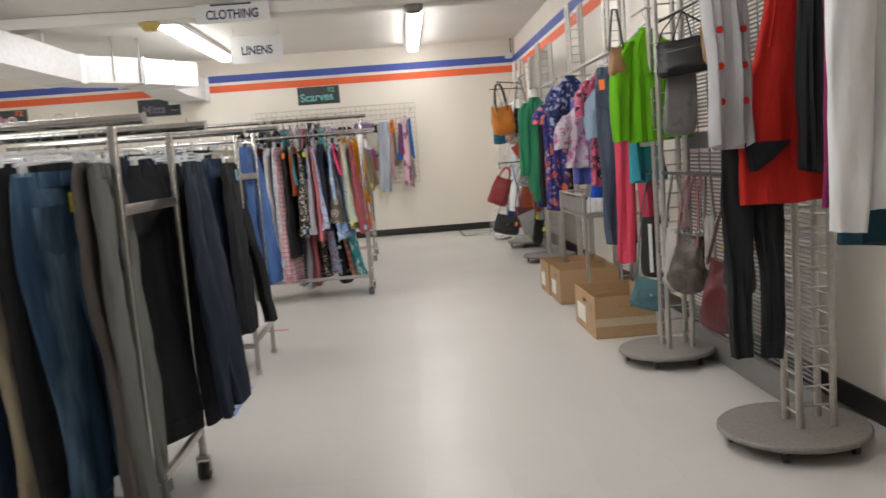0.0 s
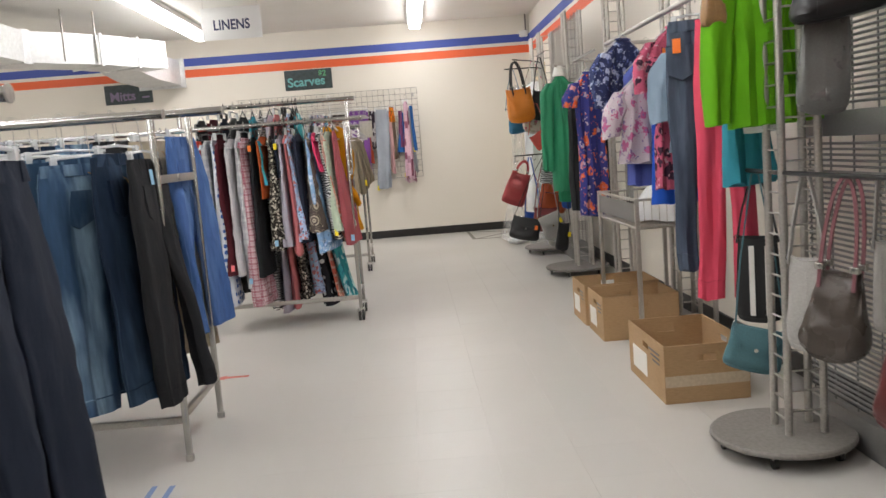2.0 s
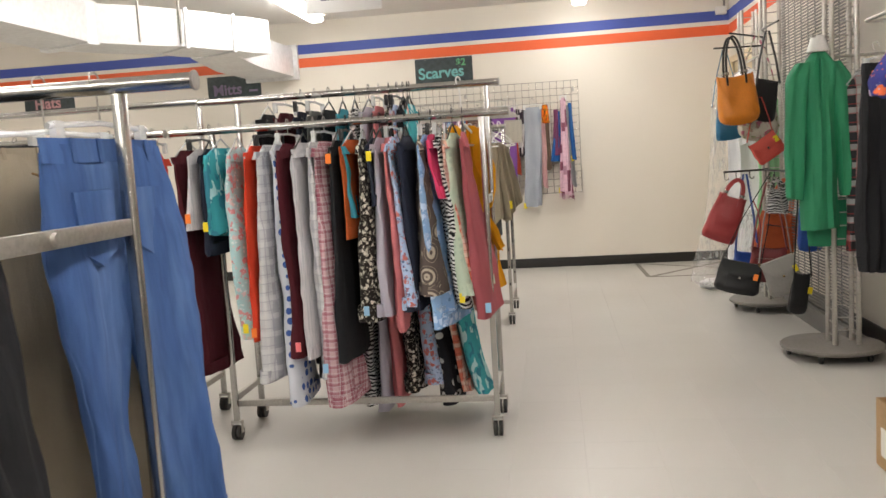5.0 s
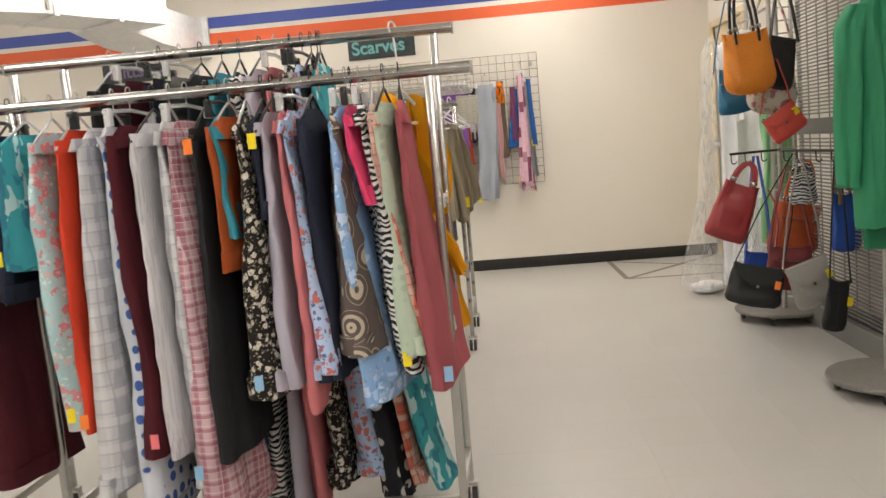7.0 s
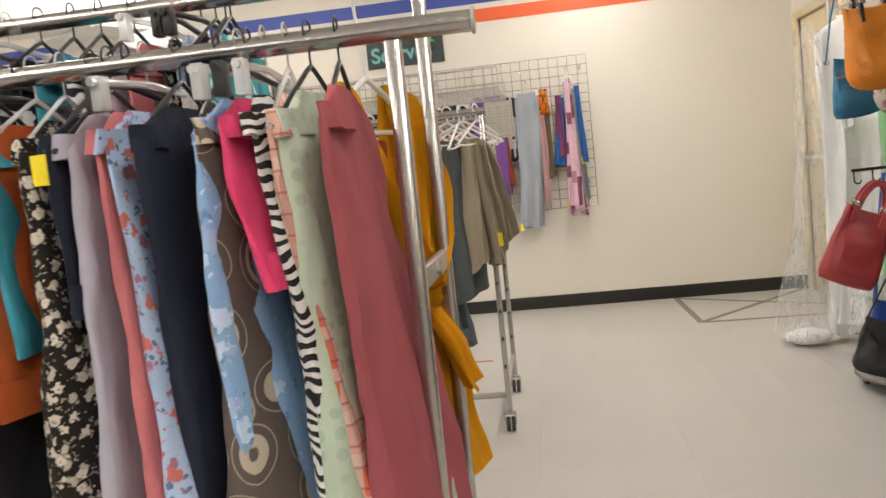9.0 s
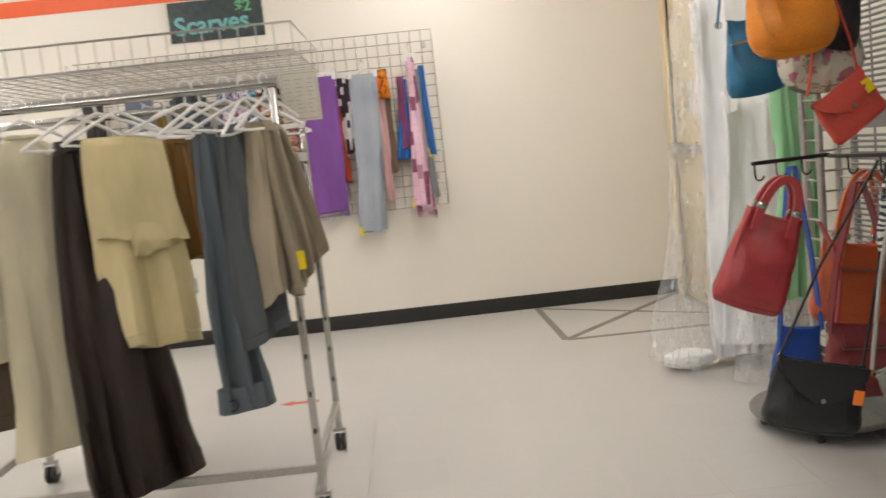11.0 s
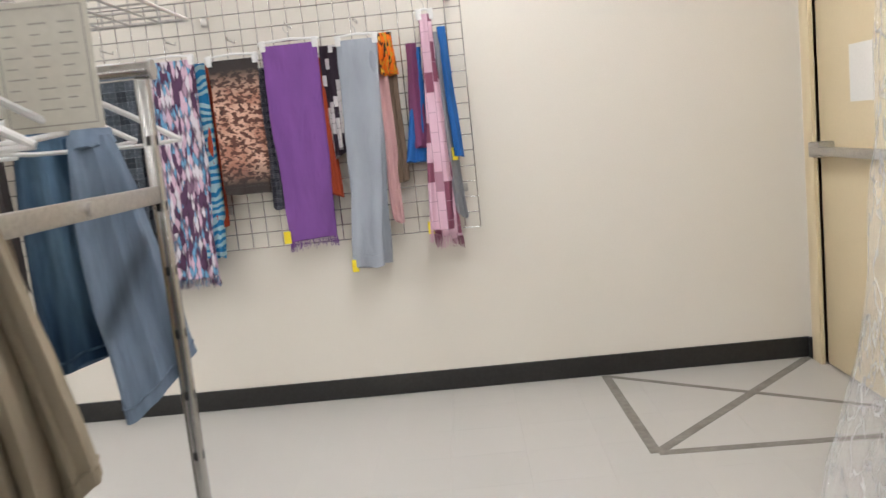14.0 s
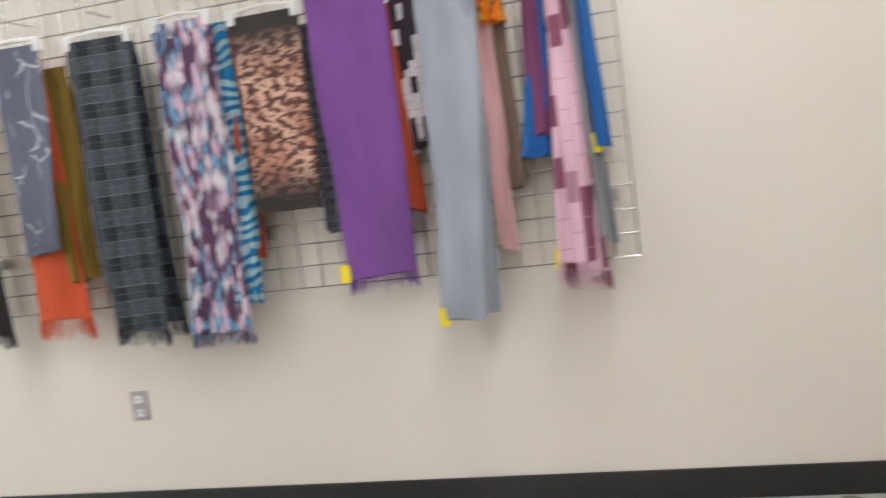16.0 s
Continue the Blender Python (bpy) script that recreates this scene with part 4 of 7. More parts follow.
B = [("p", DEN3, "light blue jeans on a clip hanger", 0.98, None), ("p", BLK, "black jeans on a clip hanger", 1.02, None), ("p", BLK, "black jeans with a blue tag", 1.04, "blue"), ("p", DEN1, "dark denim jeans on a clip hanger", 1.02, None), ("p", CHAR, "charcoal jeans on a clip hanger", 1.0, "orange"), ("p", DENF, "faded blue jeans on a clip hanger", 1.02, "blue"),
     ("p", DEN2, "blue jeans on a clip hanger", 1.0, None), ("p", DEN1, "dark blue jeans on a clip hanger", 1.0, None), ("p", DENF, "washed blue jeans on a clip hanger", 1.0, None), ("p", DEN1, "dark jeans on a clip hanger", 1.0, None), ("p", DEN2, "blue denim jeans on a clip hanger", 1.0, None), ("p", NAVY, "navy jeans on a clip hanger", 1.0, None)]
B = [b[:3] + (b[3] * 0.93, b[4]) for b in B]
B[3] = B[3][:4] + ("orange",)
fill_rail(-10, 2, [B[2], B[3], B[5], B[6], B[7], B[8], B[4], B[10], B[9], B[5], B[11]], "jeans on the rack", -1.175, 0.105, 4.9, 1.38, lean=(4.5, 1.5), spread=9, drop=0.055, face=(2, 7, -38))
fill_rail(-14, 22, [B[0], A[10], B[1], B[5], B[3], B[4], B[6], B[7]], "jeans on the rack", -1.17, 0.14, 5.46, 1.41, lean=(3, 1))


def pajama(x, y, z, hem_x, hem_d, hem_z, mat, label, seed, tag=None, width=0.17, turn=0.0, top=-0.125):
    """Pajamas folded on a thin hanger at x on a rail; the hem hangs at hem_x, hem_d thick to each side."""
    rng = random.Random(seed)
    m = pose(x, y, z + 0.05, 0, 0, turn)
    clips = rng.random() < 0.3
    hanger(m, 0.32, True, clips, 0.0, rng.random() < 0.55)
    span = z + 0.05 - hem_z
    keys = [(0, 0, top + 0.03, 0.008, width * 0.45)]
    for t in (0.03, 0.2, 0.45, 0.72, 1.0):
        keys.append(((hem_x - x) * t ** 1.15, 0.01 * math.sin(5 * t + seed), top - (span + top) * t, 0.013 + (hem_d * 1.1 - 0.013) * t ** 0.8, width * (0.92 + 0.13 * t)))
    ob = draped("pajamas", label, m, mat, keys, rng, "pajamas on the rack", 0.35, rng.choice((3, 4, 5)), 26)
    band = [(keys[1][0], 0, top - 0.0, 0.017, width * 0.94), (keys[1][0], 0, top - 0.035, 0.019, width * 0.95)]
    part("waistband", tube_of_cloth(bmesh.new(), rows_between(band, 3), rng, 36, 0.12, 7), mat, ob)
    if rng.random() < 0.75:
        cuff = [keys[-1][:2] + (keys[-1][2] + 0.05,) + (hem_d * 1.09, width * 1.05), keys[-1][:2] + (keys[-1][2] - 0.004,) + (hem_d * 1.09, width * 1.05)]
        part("cuff", tube_of_cloth(bmesh.new(), rows_between(cuff, 3), rng, 36, 0.1, 4), mat, ob)
    if tag:
        low = seed == 300 or rng.random() < 0.7
        zz = keys[-1][2] + 0.05 if low else top - 0.05
        part("price_tag", slab(bmesh.new(), (keys[-1][0] * low - 0.012, -width * 1.14 - 0.002, zz - 0.021), (keys[-1][0] * low + 0.012, -width * 1.14, zz + 0.021)), TAGS[tag], ob, tag + " paper price tag")
    return ob


CHECKR = C("coral_check_flannel", (0.66, 0.17, 0.11), "plaid", (0.72, 0.62, 0.52), (0.3, 0.05, 0.05), size=0.06)
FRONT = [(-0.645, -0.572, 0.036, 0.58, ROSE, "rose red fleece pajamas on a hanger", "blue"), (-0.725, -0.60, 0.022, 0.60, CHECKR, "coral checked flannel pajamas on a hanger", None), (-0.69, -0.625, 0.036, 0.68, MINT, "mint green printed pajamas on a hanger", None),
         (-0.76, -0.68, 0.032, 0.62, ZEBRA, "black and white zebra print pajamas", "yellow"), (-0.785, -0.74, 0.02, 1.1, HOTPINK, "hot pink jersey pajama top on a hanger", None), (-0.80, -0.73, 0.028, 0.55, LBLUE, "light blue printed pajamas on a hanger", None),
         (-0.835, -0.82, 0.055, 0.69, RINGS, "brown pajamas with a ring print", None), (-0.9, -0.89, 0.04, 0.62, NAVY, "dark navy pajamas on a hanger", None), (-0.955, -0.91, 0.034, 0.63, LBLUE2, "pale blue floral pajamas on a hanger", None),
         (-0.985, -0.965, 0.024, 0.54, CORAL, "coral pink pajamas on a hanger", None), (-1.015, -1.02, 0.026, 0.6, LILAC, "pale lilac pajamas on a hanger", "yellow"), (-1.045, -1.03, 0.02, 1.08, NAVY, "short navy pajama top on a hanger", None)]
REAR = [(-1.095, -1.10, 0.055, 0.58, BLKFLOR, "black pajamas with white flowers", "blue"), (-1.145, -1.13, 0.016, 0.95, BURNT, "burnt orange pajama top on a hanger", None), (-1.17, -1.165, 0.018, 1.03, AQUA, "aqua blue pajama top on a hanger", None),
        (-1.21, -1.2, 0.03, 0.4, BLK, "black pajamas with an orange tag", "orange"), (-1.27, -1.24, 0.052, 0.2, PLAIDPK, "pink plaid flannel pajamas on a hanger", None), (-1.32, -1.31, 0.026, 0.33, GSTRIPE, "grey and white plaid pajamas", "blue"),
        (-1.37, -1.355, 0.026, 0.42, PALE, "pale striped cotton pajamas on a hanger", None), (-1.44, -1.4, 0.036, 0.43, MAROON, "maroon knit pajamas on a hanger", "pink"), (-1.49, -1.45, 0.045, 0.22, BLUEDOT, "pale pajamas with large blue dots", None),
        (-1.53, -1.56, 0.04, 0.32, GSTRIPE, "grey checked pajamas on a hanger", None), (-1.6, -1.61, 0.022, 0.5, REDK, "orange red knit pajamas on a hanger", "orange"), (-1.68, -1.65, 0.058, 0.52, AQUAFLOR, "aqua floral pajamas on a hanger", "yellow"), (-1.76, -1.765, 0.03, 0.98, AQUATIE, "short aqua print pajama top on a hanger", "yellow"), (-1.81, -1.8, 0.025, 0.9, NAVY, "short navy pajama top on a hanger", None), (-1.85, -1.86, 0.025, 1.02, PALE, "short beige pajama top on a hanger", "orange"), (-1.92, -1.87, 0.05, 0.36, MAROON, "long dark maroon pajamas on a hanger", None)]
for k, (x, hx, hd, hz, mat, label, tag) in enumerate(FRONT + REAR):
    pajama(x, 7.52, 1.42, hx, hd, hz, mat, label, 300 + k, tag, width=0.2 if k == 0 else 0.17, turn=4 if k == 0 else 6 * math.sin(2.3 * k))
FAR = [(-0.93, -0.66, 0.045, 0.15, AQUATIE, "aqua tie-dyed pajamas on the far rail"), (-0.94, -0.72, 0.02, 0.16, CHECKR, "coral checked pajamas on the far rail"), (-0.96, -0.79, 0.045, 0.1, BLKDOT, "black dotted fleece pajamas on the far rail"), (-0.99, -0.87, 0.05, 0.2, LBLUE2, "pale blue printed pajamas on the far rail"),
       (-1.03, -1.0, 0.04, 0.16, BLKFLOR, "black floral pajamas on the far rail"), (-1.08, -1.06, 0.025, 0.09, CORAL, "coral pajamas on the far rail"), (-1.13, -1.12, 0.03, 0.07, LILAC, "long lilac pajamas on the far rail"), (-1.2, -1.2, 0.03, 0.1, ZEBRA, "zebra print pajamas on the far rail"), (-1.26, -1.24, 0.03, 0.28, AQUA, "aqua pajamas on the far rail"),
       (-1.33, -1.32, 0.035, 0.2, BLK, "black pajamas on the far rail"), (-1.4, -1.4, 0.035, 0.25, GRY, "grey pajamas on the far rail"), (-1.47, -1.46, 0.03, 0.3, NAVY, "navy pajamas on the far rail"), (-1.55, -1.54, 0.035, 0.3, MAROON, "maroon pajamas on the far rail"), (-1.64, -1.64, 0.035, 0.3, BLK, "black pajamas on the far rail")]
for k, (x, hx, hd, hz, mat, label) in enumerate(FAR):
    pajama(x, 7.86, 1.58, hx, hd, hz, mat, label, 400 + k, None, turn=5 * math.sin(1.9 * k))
for k, (x, mat, label, hz) in enumerate(((-2.07, REDK, "orange red pajamas on the rear rack", 0.4), (-2.13, MAROON, "dark maroon pajamas on the rear rack", 0.35), (-2.2, MAROON, "maroon knit pajamas on the rear rack", 0.5), (-2.28, GRY, "grey pajamas on the rear rack", 0.5), (-2.36, BLK, "black pajamas on the rear rack", 0.4), (-2.45, LBLUE, "light blue pajamas on the rear rack", 0.4),
                                         (-2.55, NAVY, "navy pajamas on the rear rack", 0.4), (-2.65, PLAIDPK, "pink plaid pajamas on the rear rack", 0.5), (-2.75, BLK, "black pajamas on the rear rack", 0.4), (-2.86, LILAC, "lilac pajamas on the rear rack", 0.5), (-2.98, BLKFLOR, "black floral pajamas on the rear rack", 0.4), (-3.1, CORAL, "coral pajamas on the rear rack", 0.5))):
    pajama(x, 7.48, 1.42, x + 0.03, 0.045, hz, mat, label, 450 + k, None, turn=4)


def ruffled_top(m, rng):
    """Sleeveless wrap top: two ruffled straps cross into a low V, a knotted waist, a flared peplum."""
    hanger(m, 0.3, False, False, 0.15)
    m = m @ Matrix.Translation((0, 0, -0.15))
    ob = draped("blouse", "mustard yellow ruffled sleeveless top with a V neck", m, MUSTARD,
                [(-0.005, 0, -0.27, 0.026, 0.115), (0, 0, -0.33, 0.036, 0.125), (0, 0, -0.44, 0.035, 0.115), (0, 0, -0.52, 0.03, 0.1), (0, 0.01, -0.62, 0.045, 0.125), (0, 0.02, -0.86, 0.06, 0.16)], rng, ripple=0.8, folds=4, n=30, tag=None)
    for s in (-1, 1):
        strap = [(-0.01, s * 0.075, -0.062, 0.012, 0.016), (0.004, s * 0.09, -0.09, 0.018, 0.026), (0.02, s * 0.095, -0.17, 0.018, 0.034), (0.034, s * 0.075, -0.27, 0.02, 0.042), (0.044, s * 0.035, -0.38, 0.018, 0.04), (0.042, -s * 0.01, -0.47, 0.012, 0.03)]
        part("ruffle", tube_of_cloth(bmesh.new(), rows_between(strap, 24), rng, 44, 1.0, 5), MUSTARD, ob)
        back = [(-0.02, s * 0.075, -0.062, 0.006, 0.015), (-0.03, s * 0.08, -0.16, 0.006, 0.022), (-0.025, s * 0.07, -0.28, 0.008, 0.04)]
        part("back_strap", tube_of_cloth(bmesh.new(), rows_between(back, 8), rng, 36, 0.3, 2), MUSTARD, ob)
        tail = [(0.04, s * 0.015, -0.5, 0.014, 0.018), (0.065, s * 0.04, -0.58, 0.014, 0.03), (0.075, s * 0.06, -0.72 + 0.05 * s, 0.01, 0.035)]
        part("sash_end", tube_of_cloth(bmesh.new(), rows_between(tail, 12), rng, 40, 0.8, 3, 0.02), MUSTARD, ob)
    part("inner_back", tube_of_cloth(bmesh.new(), rows_between([(-0.03, 0, -0.17, 0.006, 0.07), (-0.02, 0, -0.29, 0.008, 0.095)], 6), rng, 40, 0.5, 6), BURNT, ob, "burnt orange pleated inner back")
    part("knot", tube_of_cloth(bmesh.new(), rows_between([(0.04, 0, -0.455, 0.012, 0.03), (0.05, 0, -0.49, 0.028, 0.05), (0.045, 0, -0.53, 0.012, 0.03)], 8), rng, 36, 0.4, 3), MUSTARD, ob)
    price_tag(ob, 0.06, -0.38, "pink", 0.075)


ruffled_top(pose(-0.69, 7.86, 1.63, 0, -4, -26), random.Random(77))


def rail_pants(x, turn, mat, label, w0, w1, length, seed, thick=0.03, ripple=0.35, folds=4, tag=None, y=10.04, tilt=1.5, shift=0.0, group="pants on the rack", out=0.0, hem=0.0, top=-0.148, yaw=None):
    """Pants gathered on a white shaped hanger: w0 and w1 are the half widths at top and hem."""
    m = pose(x, y, 1.5, 0, -tilt, turn)
    yaw = random.Random(seed * 7).uniform(-28, 28) if yaw is None else yaw
    hanger(m @ Matrix.Rotation(radians(yaw), 4, "Z") @ Matrix.Rotation(radians(yaw * 0.2), 4, "X"), 0.36, False)
    keys = [(0, 0, top, thick * 0.7, w0 * 0.8), (out * 0.25, 0, top - 0.035, thick * 1.1, w0), (out * 0.6, shift * 0.2, top - length * 0.28, thick * 1.1, w0 + (w1 - w0) * 0.45), (out, shift * 0.5, top - length * 0.62, thick * 1.15, w0 + (w1 - w0) * 0.8), (out * 1.2, shift, top - length, thick * 1.1, w1)]
    ob = thing("pants", label, "pants", m, group)
    rng = random.Random(seed)
    rows = cloth_rows(rows_between(keys, 30), rng, 52, ripple, folds, hem)
    part("leg", loft(bmesh.new(), rows), mat, ob)
    part("hem", rod(bmesh.new(), rows[-2], 0.003, 5, True), mat, ob)
    part("side_seam", rod(bmesh.new(), [r[39] for r in rows[1:]], 0.002, 5), mat, ob)
    waist = [(0, 0, top + 0.014, thick * 0.62, w0 * 0.84), (0, 0, top - 0.022, thick * 1.0, w0 * 0.92)]
    part("waistband", tube_of_cloth(bmesh.new(), rows_between(waist, 3), rng, 40, 0.2, 7), mat, ob)
    if tag:
        price_tag(ob, shift - w1 * 0.55, top - length + 0.05, tag, out * 1.2 + thick * 1.6)
    return m, ob


SLATEG = C("slate_grey_wool", (0.115, 0.138, 0.155))
WOOLG = C("dark_grey_wool", (0.095, 0.105, 0.11))
CORD = C("brown_corduroy", (0.20, 0.105, 0.035))
rail_pants(-0.645, -50, KHAKI, "khaki cotton cropped pants on a hanger", 0.035, 0.076, 0.5, 501, 0.022, 1.4, 6, "yellow", tilt=3, shift=0.035, out=0.03, hem=0.07, yaw=20)
rail_pants(-0.70, -56, C("light_khaki_cotton", (0.36, 0.305, 0.225)), "pale khaki twill pants beside darker ones", 0.035, 0.055, 0.56, 511, 0.02, 0.8, 4, tilt=2, shift=-0.02, out=0.03, hem=0.03)
rail_pants(-0.775, -55, WOOLG, "dark grey dress pants on a hanger", 0.045, 0.1, 0.7, 502, 0.026, 0.9, 4, shift=0.03, hem=0.03, yaw=-18)
m, slate = rail_pants(-0.86, -58, SLATEG, "slate grey pants with a buckle cuff", 0.04, 0.088, 0.93, 503, 0.024, 0.85, 4, shift=0.01, yaw=14)
part("cuff", tube_of_cloth(bmesh.new(), [(0, 0.008, -1.0, 0.036, 0.09), (0, 0.01, -1.085, 0.036, 0.093)], random.Random(6), 36, 0.1, 4), SLATEG, slate)
part("buckle", rod(bmesh.new(), [(0.046, -0.05 + 0.018 * math.cos(a), -1.05 + 0.018 * math.sin(a)) for a in [math.tau * k / 14 for k in range(14)]], 0.003, 6, True), M_BLACK, slate, "round dark buckle")
m, cream = rail_pants(-1.13, -58, CREAM, "cream yellow folded pants on a white hanger", 0.12, 0.15, 0.68, 504, 0.024, 0.6, 4, shift=0.03, hem=-0.02)
part("folded_leg", tube_of_cloth(bmesh.new(), rows_between([(0.006, 0.0, -0.138, 0.014, 0.12), (0.014, 0, -0.165, 0.03, 0.126), (0.034, 0.005, -0.36, 0.028, 0.138), (0.04, 0.02, -0.48, 0.032, 0.14)], 22), random.Random(8), 52, 0.6, 4, -0.02), CREAM, cream)
part("turned_fold", tube_of_cloth(bmesh.new(), rows_between([(0.05, 0.06, -0.42, 0.02, 0.07), (0.055, 0.06, -0.47, 0.026, 0.085), (0.045, 0.06, -0.52, 0.014, 0.08)], 8), random.Random(18), 44, 0.4, 3, 0.02), CREAM, cream)
rail_pants(-1.02, -54, CORD, "brown corduroy pants behind cream ones", 0.06, 0.07, 0.42, 512, 0.024, 0.7, 7, y=10.2, tilt=1)
rail_pants(-1.27, -58, BROWN, "dark brown satin pants on a white hanger", 0.085, 0.18, 1.18, 505, 0.04, 1.2, 5, shift=0.05, hem=0.03, yaw=12)
jm = pose(-1.44, 10.04, 1.5, 0, -1.5, -56)
hanger(jm, 0.4, False)
top_garment(jm, C("pale_cream_linen", (0.60, 0.55, 0.40)), "pale cream long jacket on a white hanger", random.Random(506), 1.02, 0.15, 0.035, 1.15, 0.62, None, "jacket", -0.11)
rail_pants(-1.6, -50, OLIVE, "brown pants on a white hanger", 0.13, 0.16, 0.9, 507)
rail_pants(-1.74, -40, GRY, "grey pants on a white hanger", 0.13, 0.16, 0.9, 508)
for x, turn, tip in ((-0.72, -12, 8), (-0.9, -78, -6), (-1.2, -84, 5)):
    hanger(pose(x, 10.04, 1.5, tip, 4, turn), 0.37, False)
PALEDEN = C("pale_folded_denim", (0.20, 0.26, 0.35), "denim", (0.26, 0.33, 0.42))
rail_pants(-0.74, -48, PALEDEN, "pale blue denim pants on the rear rail", 0.05, 0.1, 0.52, 521, 0.024, 0.7, 3, y=10.7, tilt=2, shift=0.05, out=0.02, hem=0.05, top=-0.13)
rail_pants(-0.83, -52, DEN2, "blue denim pants behind paler ones", 0.06, 0.09, 0.45, 522, 0.024, 0.7, 3, y=10.7, tilt=2, shift=0.02, hem=0.02, top=-0.13)
for k, (item, x, turn) in enumerate(((("p", OLIVE, "brown corduroy pants on a hanger", 0.5, None), -1.17, -50), (("p", BROWN, "dark brown satin pants on a hanger", 1.1, None), -1.5, -30))):
    fill_rail(turn, 70 + k, [item], "pants on the rack", x, 0.1, 10.7, 1.45, False, lean=(3, 3), spread=1)


# ---------------------------------------------------------------- display stands along the side wall
def ladder(x, y, z0, z1, parent, half=0.06, material=None):
    material = material or M_STEEL
    for s in (-1, 1):
        part("upright", rod(bmesh.new(), [(x, y + s * half, z0), (x, y + s * half, z1)], 0.014, 12), material, parent)
    me = None
    for k in range(int((z1 - z0 - 0.05) / 0.075)):
        z = z0 + 0.05 + k * 0.075
        if me is None:
            first = part("rung", rod(bmesh.new(), [(0, -half, 0), (0, half, 0)], 0.004, 6), material, parent)
            me, ob = first.data, first
        else:
            ob = new("rung", me)
            ob.parent = parent
        ob.location = (x, y, z)


def cross_rungs(x0, x1, y, z0, z1, parent):
    me = None
    for k in range(int((z1 - z0 - 0.05) / 0.075)):
        if me is None:
            ob = part("cross_rung", rod(bmesh.new(), [(0, 0, 0), (x1 - x0, 0, 0)], 0.004, 6), M_STEEL, parent)
            me = ob.data
        else:
            ob = new("cross_rung", me)
            ob.parent = parent
        ob.location = (x0, y, z0 + 0.085 + k * 0.075)


def round_stand(x, y, top, label, r=0.28):
    ob = thing("display_stand", label, "display stand", group="round-based display stands")
    part("base_plate", disc(bmesh.new(), x, y, 0.052, 0.074, r, r), M_BASEPLATE, ob, "worn grey round base plate")
    for k in range(5):
        a = math.tau * k / 5 + 0.4
        cx, cy = x + (r - 0.05) * math.cos(a), y + (r - 0.05) * math.sin(a)
        part("castor_wheel", rod(bmesh.new(), [(cx - 0.009, cy, 0.022), (cx + 0.009, cy, 0.022)], 0.022, 14), M_RUBBER, ob)
        part("castor_fork", slab(bmesh.new(), (cx - 0.013, cy - 0.013, 0.034), (cx + 0.013, cy + 0.013, 0.054), 0.003), M_STEEL, ob)
    ladder(x, y, 0.074, top, ob)
    ladder(x + 0.13, y, 0.074, top, ob)
    cross_rungs(x, x + 0.13, y - 0.06, 0.074, top, ob)
    return ob


def arm(parent, pts, r=0.006, material=None):
    part("arm", rod(bmesh.new(), pts, r, 10), material or M_STEEL, parent)


def wire_panel(x, y0, y1, z0, z1, band, label):
    """A panel of close horizontal wires on thin uprights, with a flat band across."""
    ob = thing("slat_wire_display", label, "display rack", group="fine wire displays")
    step, me = 0.0205, None
    for k in range(int((z1 - z0) / step)):
        z = z0 + k * step
        if band[0] - 0.01 < z < band[1] + 0.01:
            continue
        if me is None:
            w = part("wire", rod(bmesh.new(), [(0, y0, 0), (0, y1, 0)], 0.0052, 6), M_GREY, ob)
            me = w.data
        else:
            w = new("wire", me)
            w.parent = ob
        w.location = (x, 0, z)
    n = max(2, int((y1 - y0) / 0.15))
    for k in range(n + 1):
        y = y0 + (y1 - y0) * k / n
        part("upright", rod(bmesh.new(), [(x + 0.006, y, z0 - 0.03), (x + 0.006, y, z1)], 0.0035, 6), M_GREY, ob)
    part("band", slab(bmesh.new(), (x - 0.012, y0, band[0]), (x + 0.012, y1, band[1]), 0.003), M_GREY, ob, "flat grey steel band")
    part("foot", slab(bmesh.new(), (x - 0.02, y0, 0.0), (x + 0.02, y1, z0 - 0.03), 0.003), M_GREY, ob)
    return ob


stand_a = round_stand(1.24, 3.13, 2.5, "grey steel ladder stand on a round base")
stand_b = round_stand(1.17, 4.47, 2.5, "grey steel ladder stand with a black bag rail", 0.255)
stand_c = round_stand(1.29, 8.83, 2.27, "grey steel ladder stand beside a wire panel")
stand_d = round_stand(1.31, 10.36, 2.3, "grey steel ladder stand with handbag arms")
wire_panel(1.43, 3.3, 4.75, 0.16, 2.35, (1.13, 1.22), "grey panel of close wires beside the ladder stands")
wire_panel(1.43, 8.95, 10.3, 0.16, 2.3, (1.13, 1.22), "grey wire panel behind the hanging handbags")
for x, y, top in ((1.44, 6.5, 2.5), (1.44, 7.95, 2.5), (1.42, 11.6, 2.4)):
    post = thing("ladder_post", "grey steel ladder upright standing against the wall", "ladder post", group="wall ladder uprights")
    ladder(x, y, 0.0, top, post)
    ladder(x + 0.12, y, 0.0, top, post)
    cross_rungs(x, x + 0.12, y - 0.06, 0.0, top, post)
    part("foot", slab(bmesh.new(), (x - 0.05, y - 0.09, 0.0), (x + 0.17, y + 0.09, 0.012), 0.003), M_STEEL, post)
    if y < 7:
        arm(post, [(x, y, 1.72), (1.07, y - 0.05, 1.72), (1.07, 4.7, 1.72)], 0.012)
    elif y < 8:
        arm(post, [(x, y, 1.76), (1.15, y - 0.1, 1.76), (1.15, 7.1, 1.76)], 0.009)
    else:
        arm(post, [(x, y, 1.93), (1.36, 10.65, 1.93)], 0.009)
arm(stand_a, [(1.24, 3.13, 1.98), (1.19, 3.0, 1.98), (1.19, 2.1, 1.98)], 0.009)
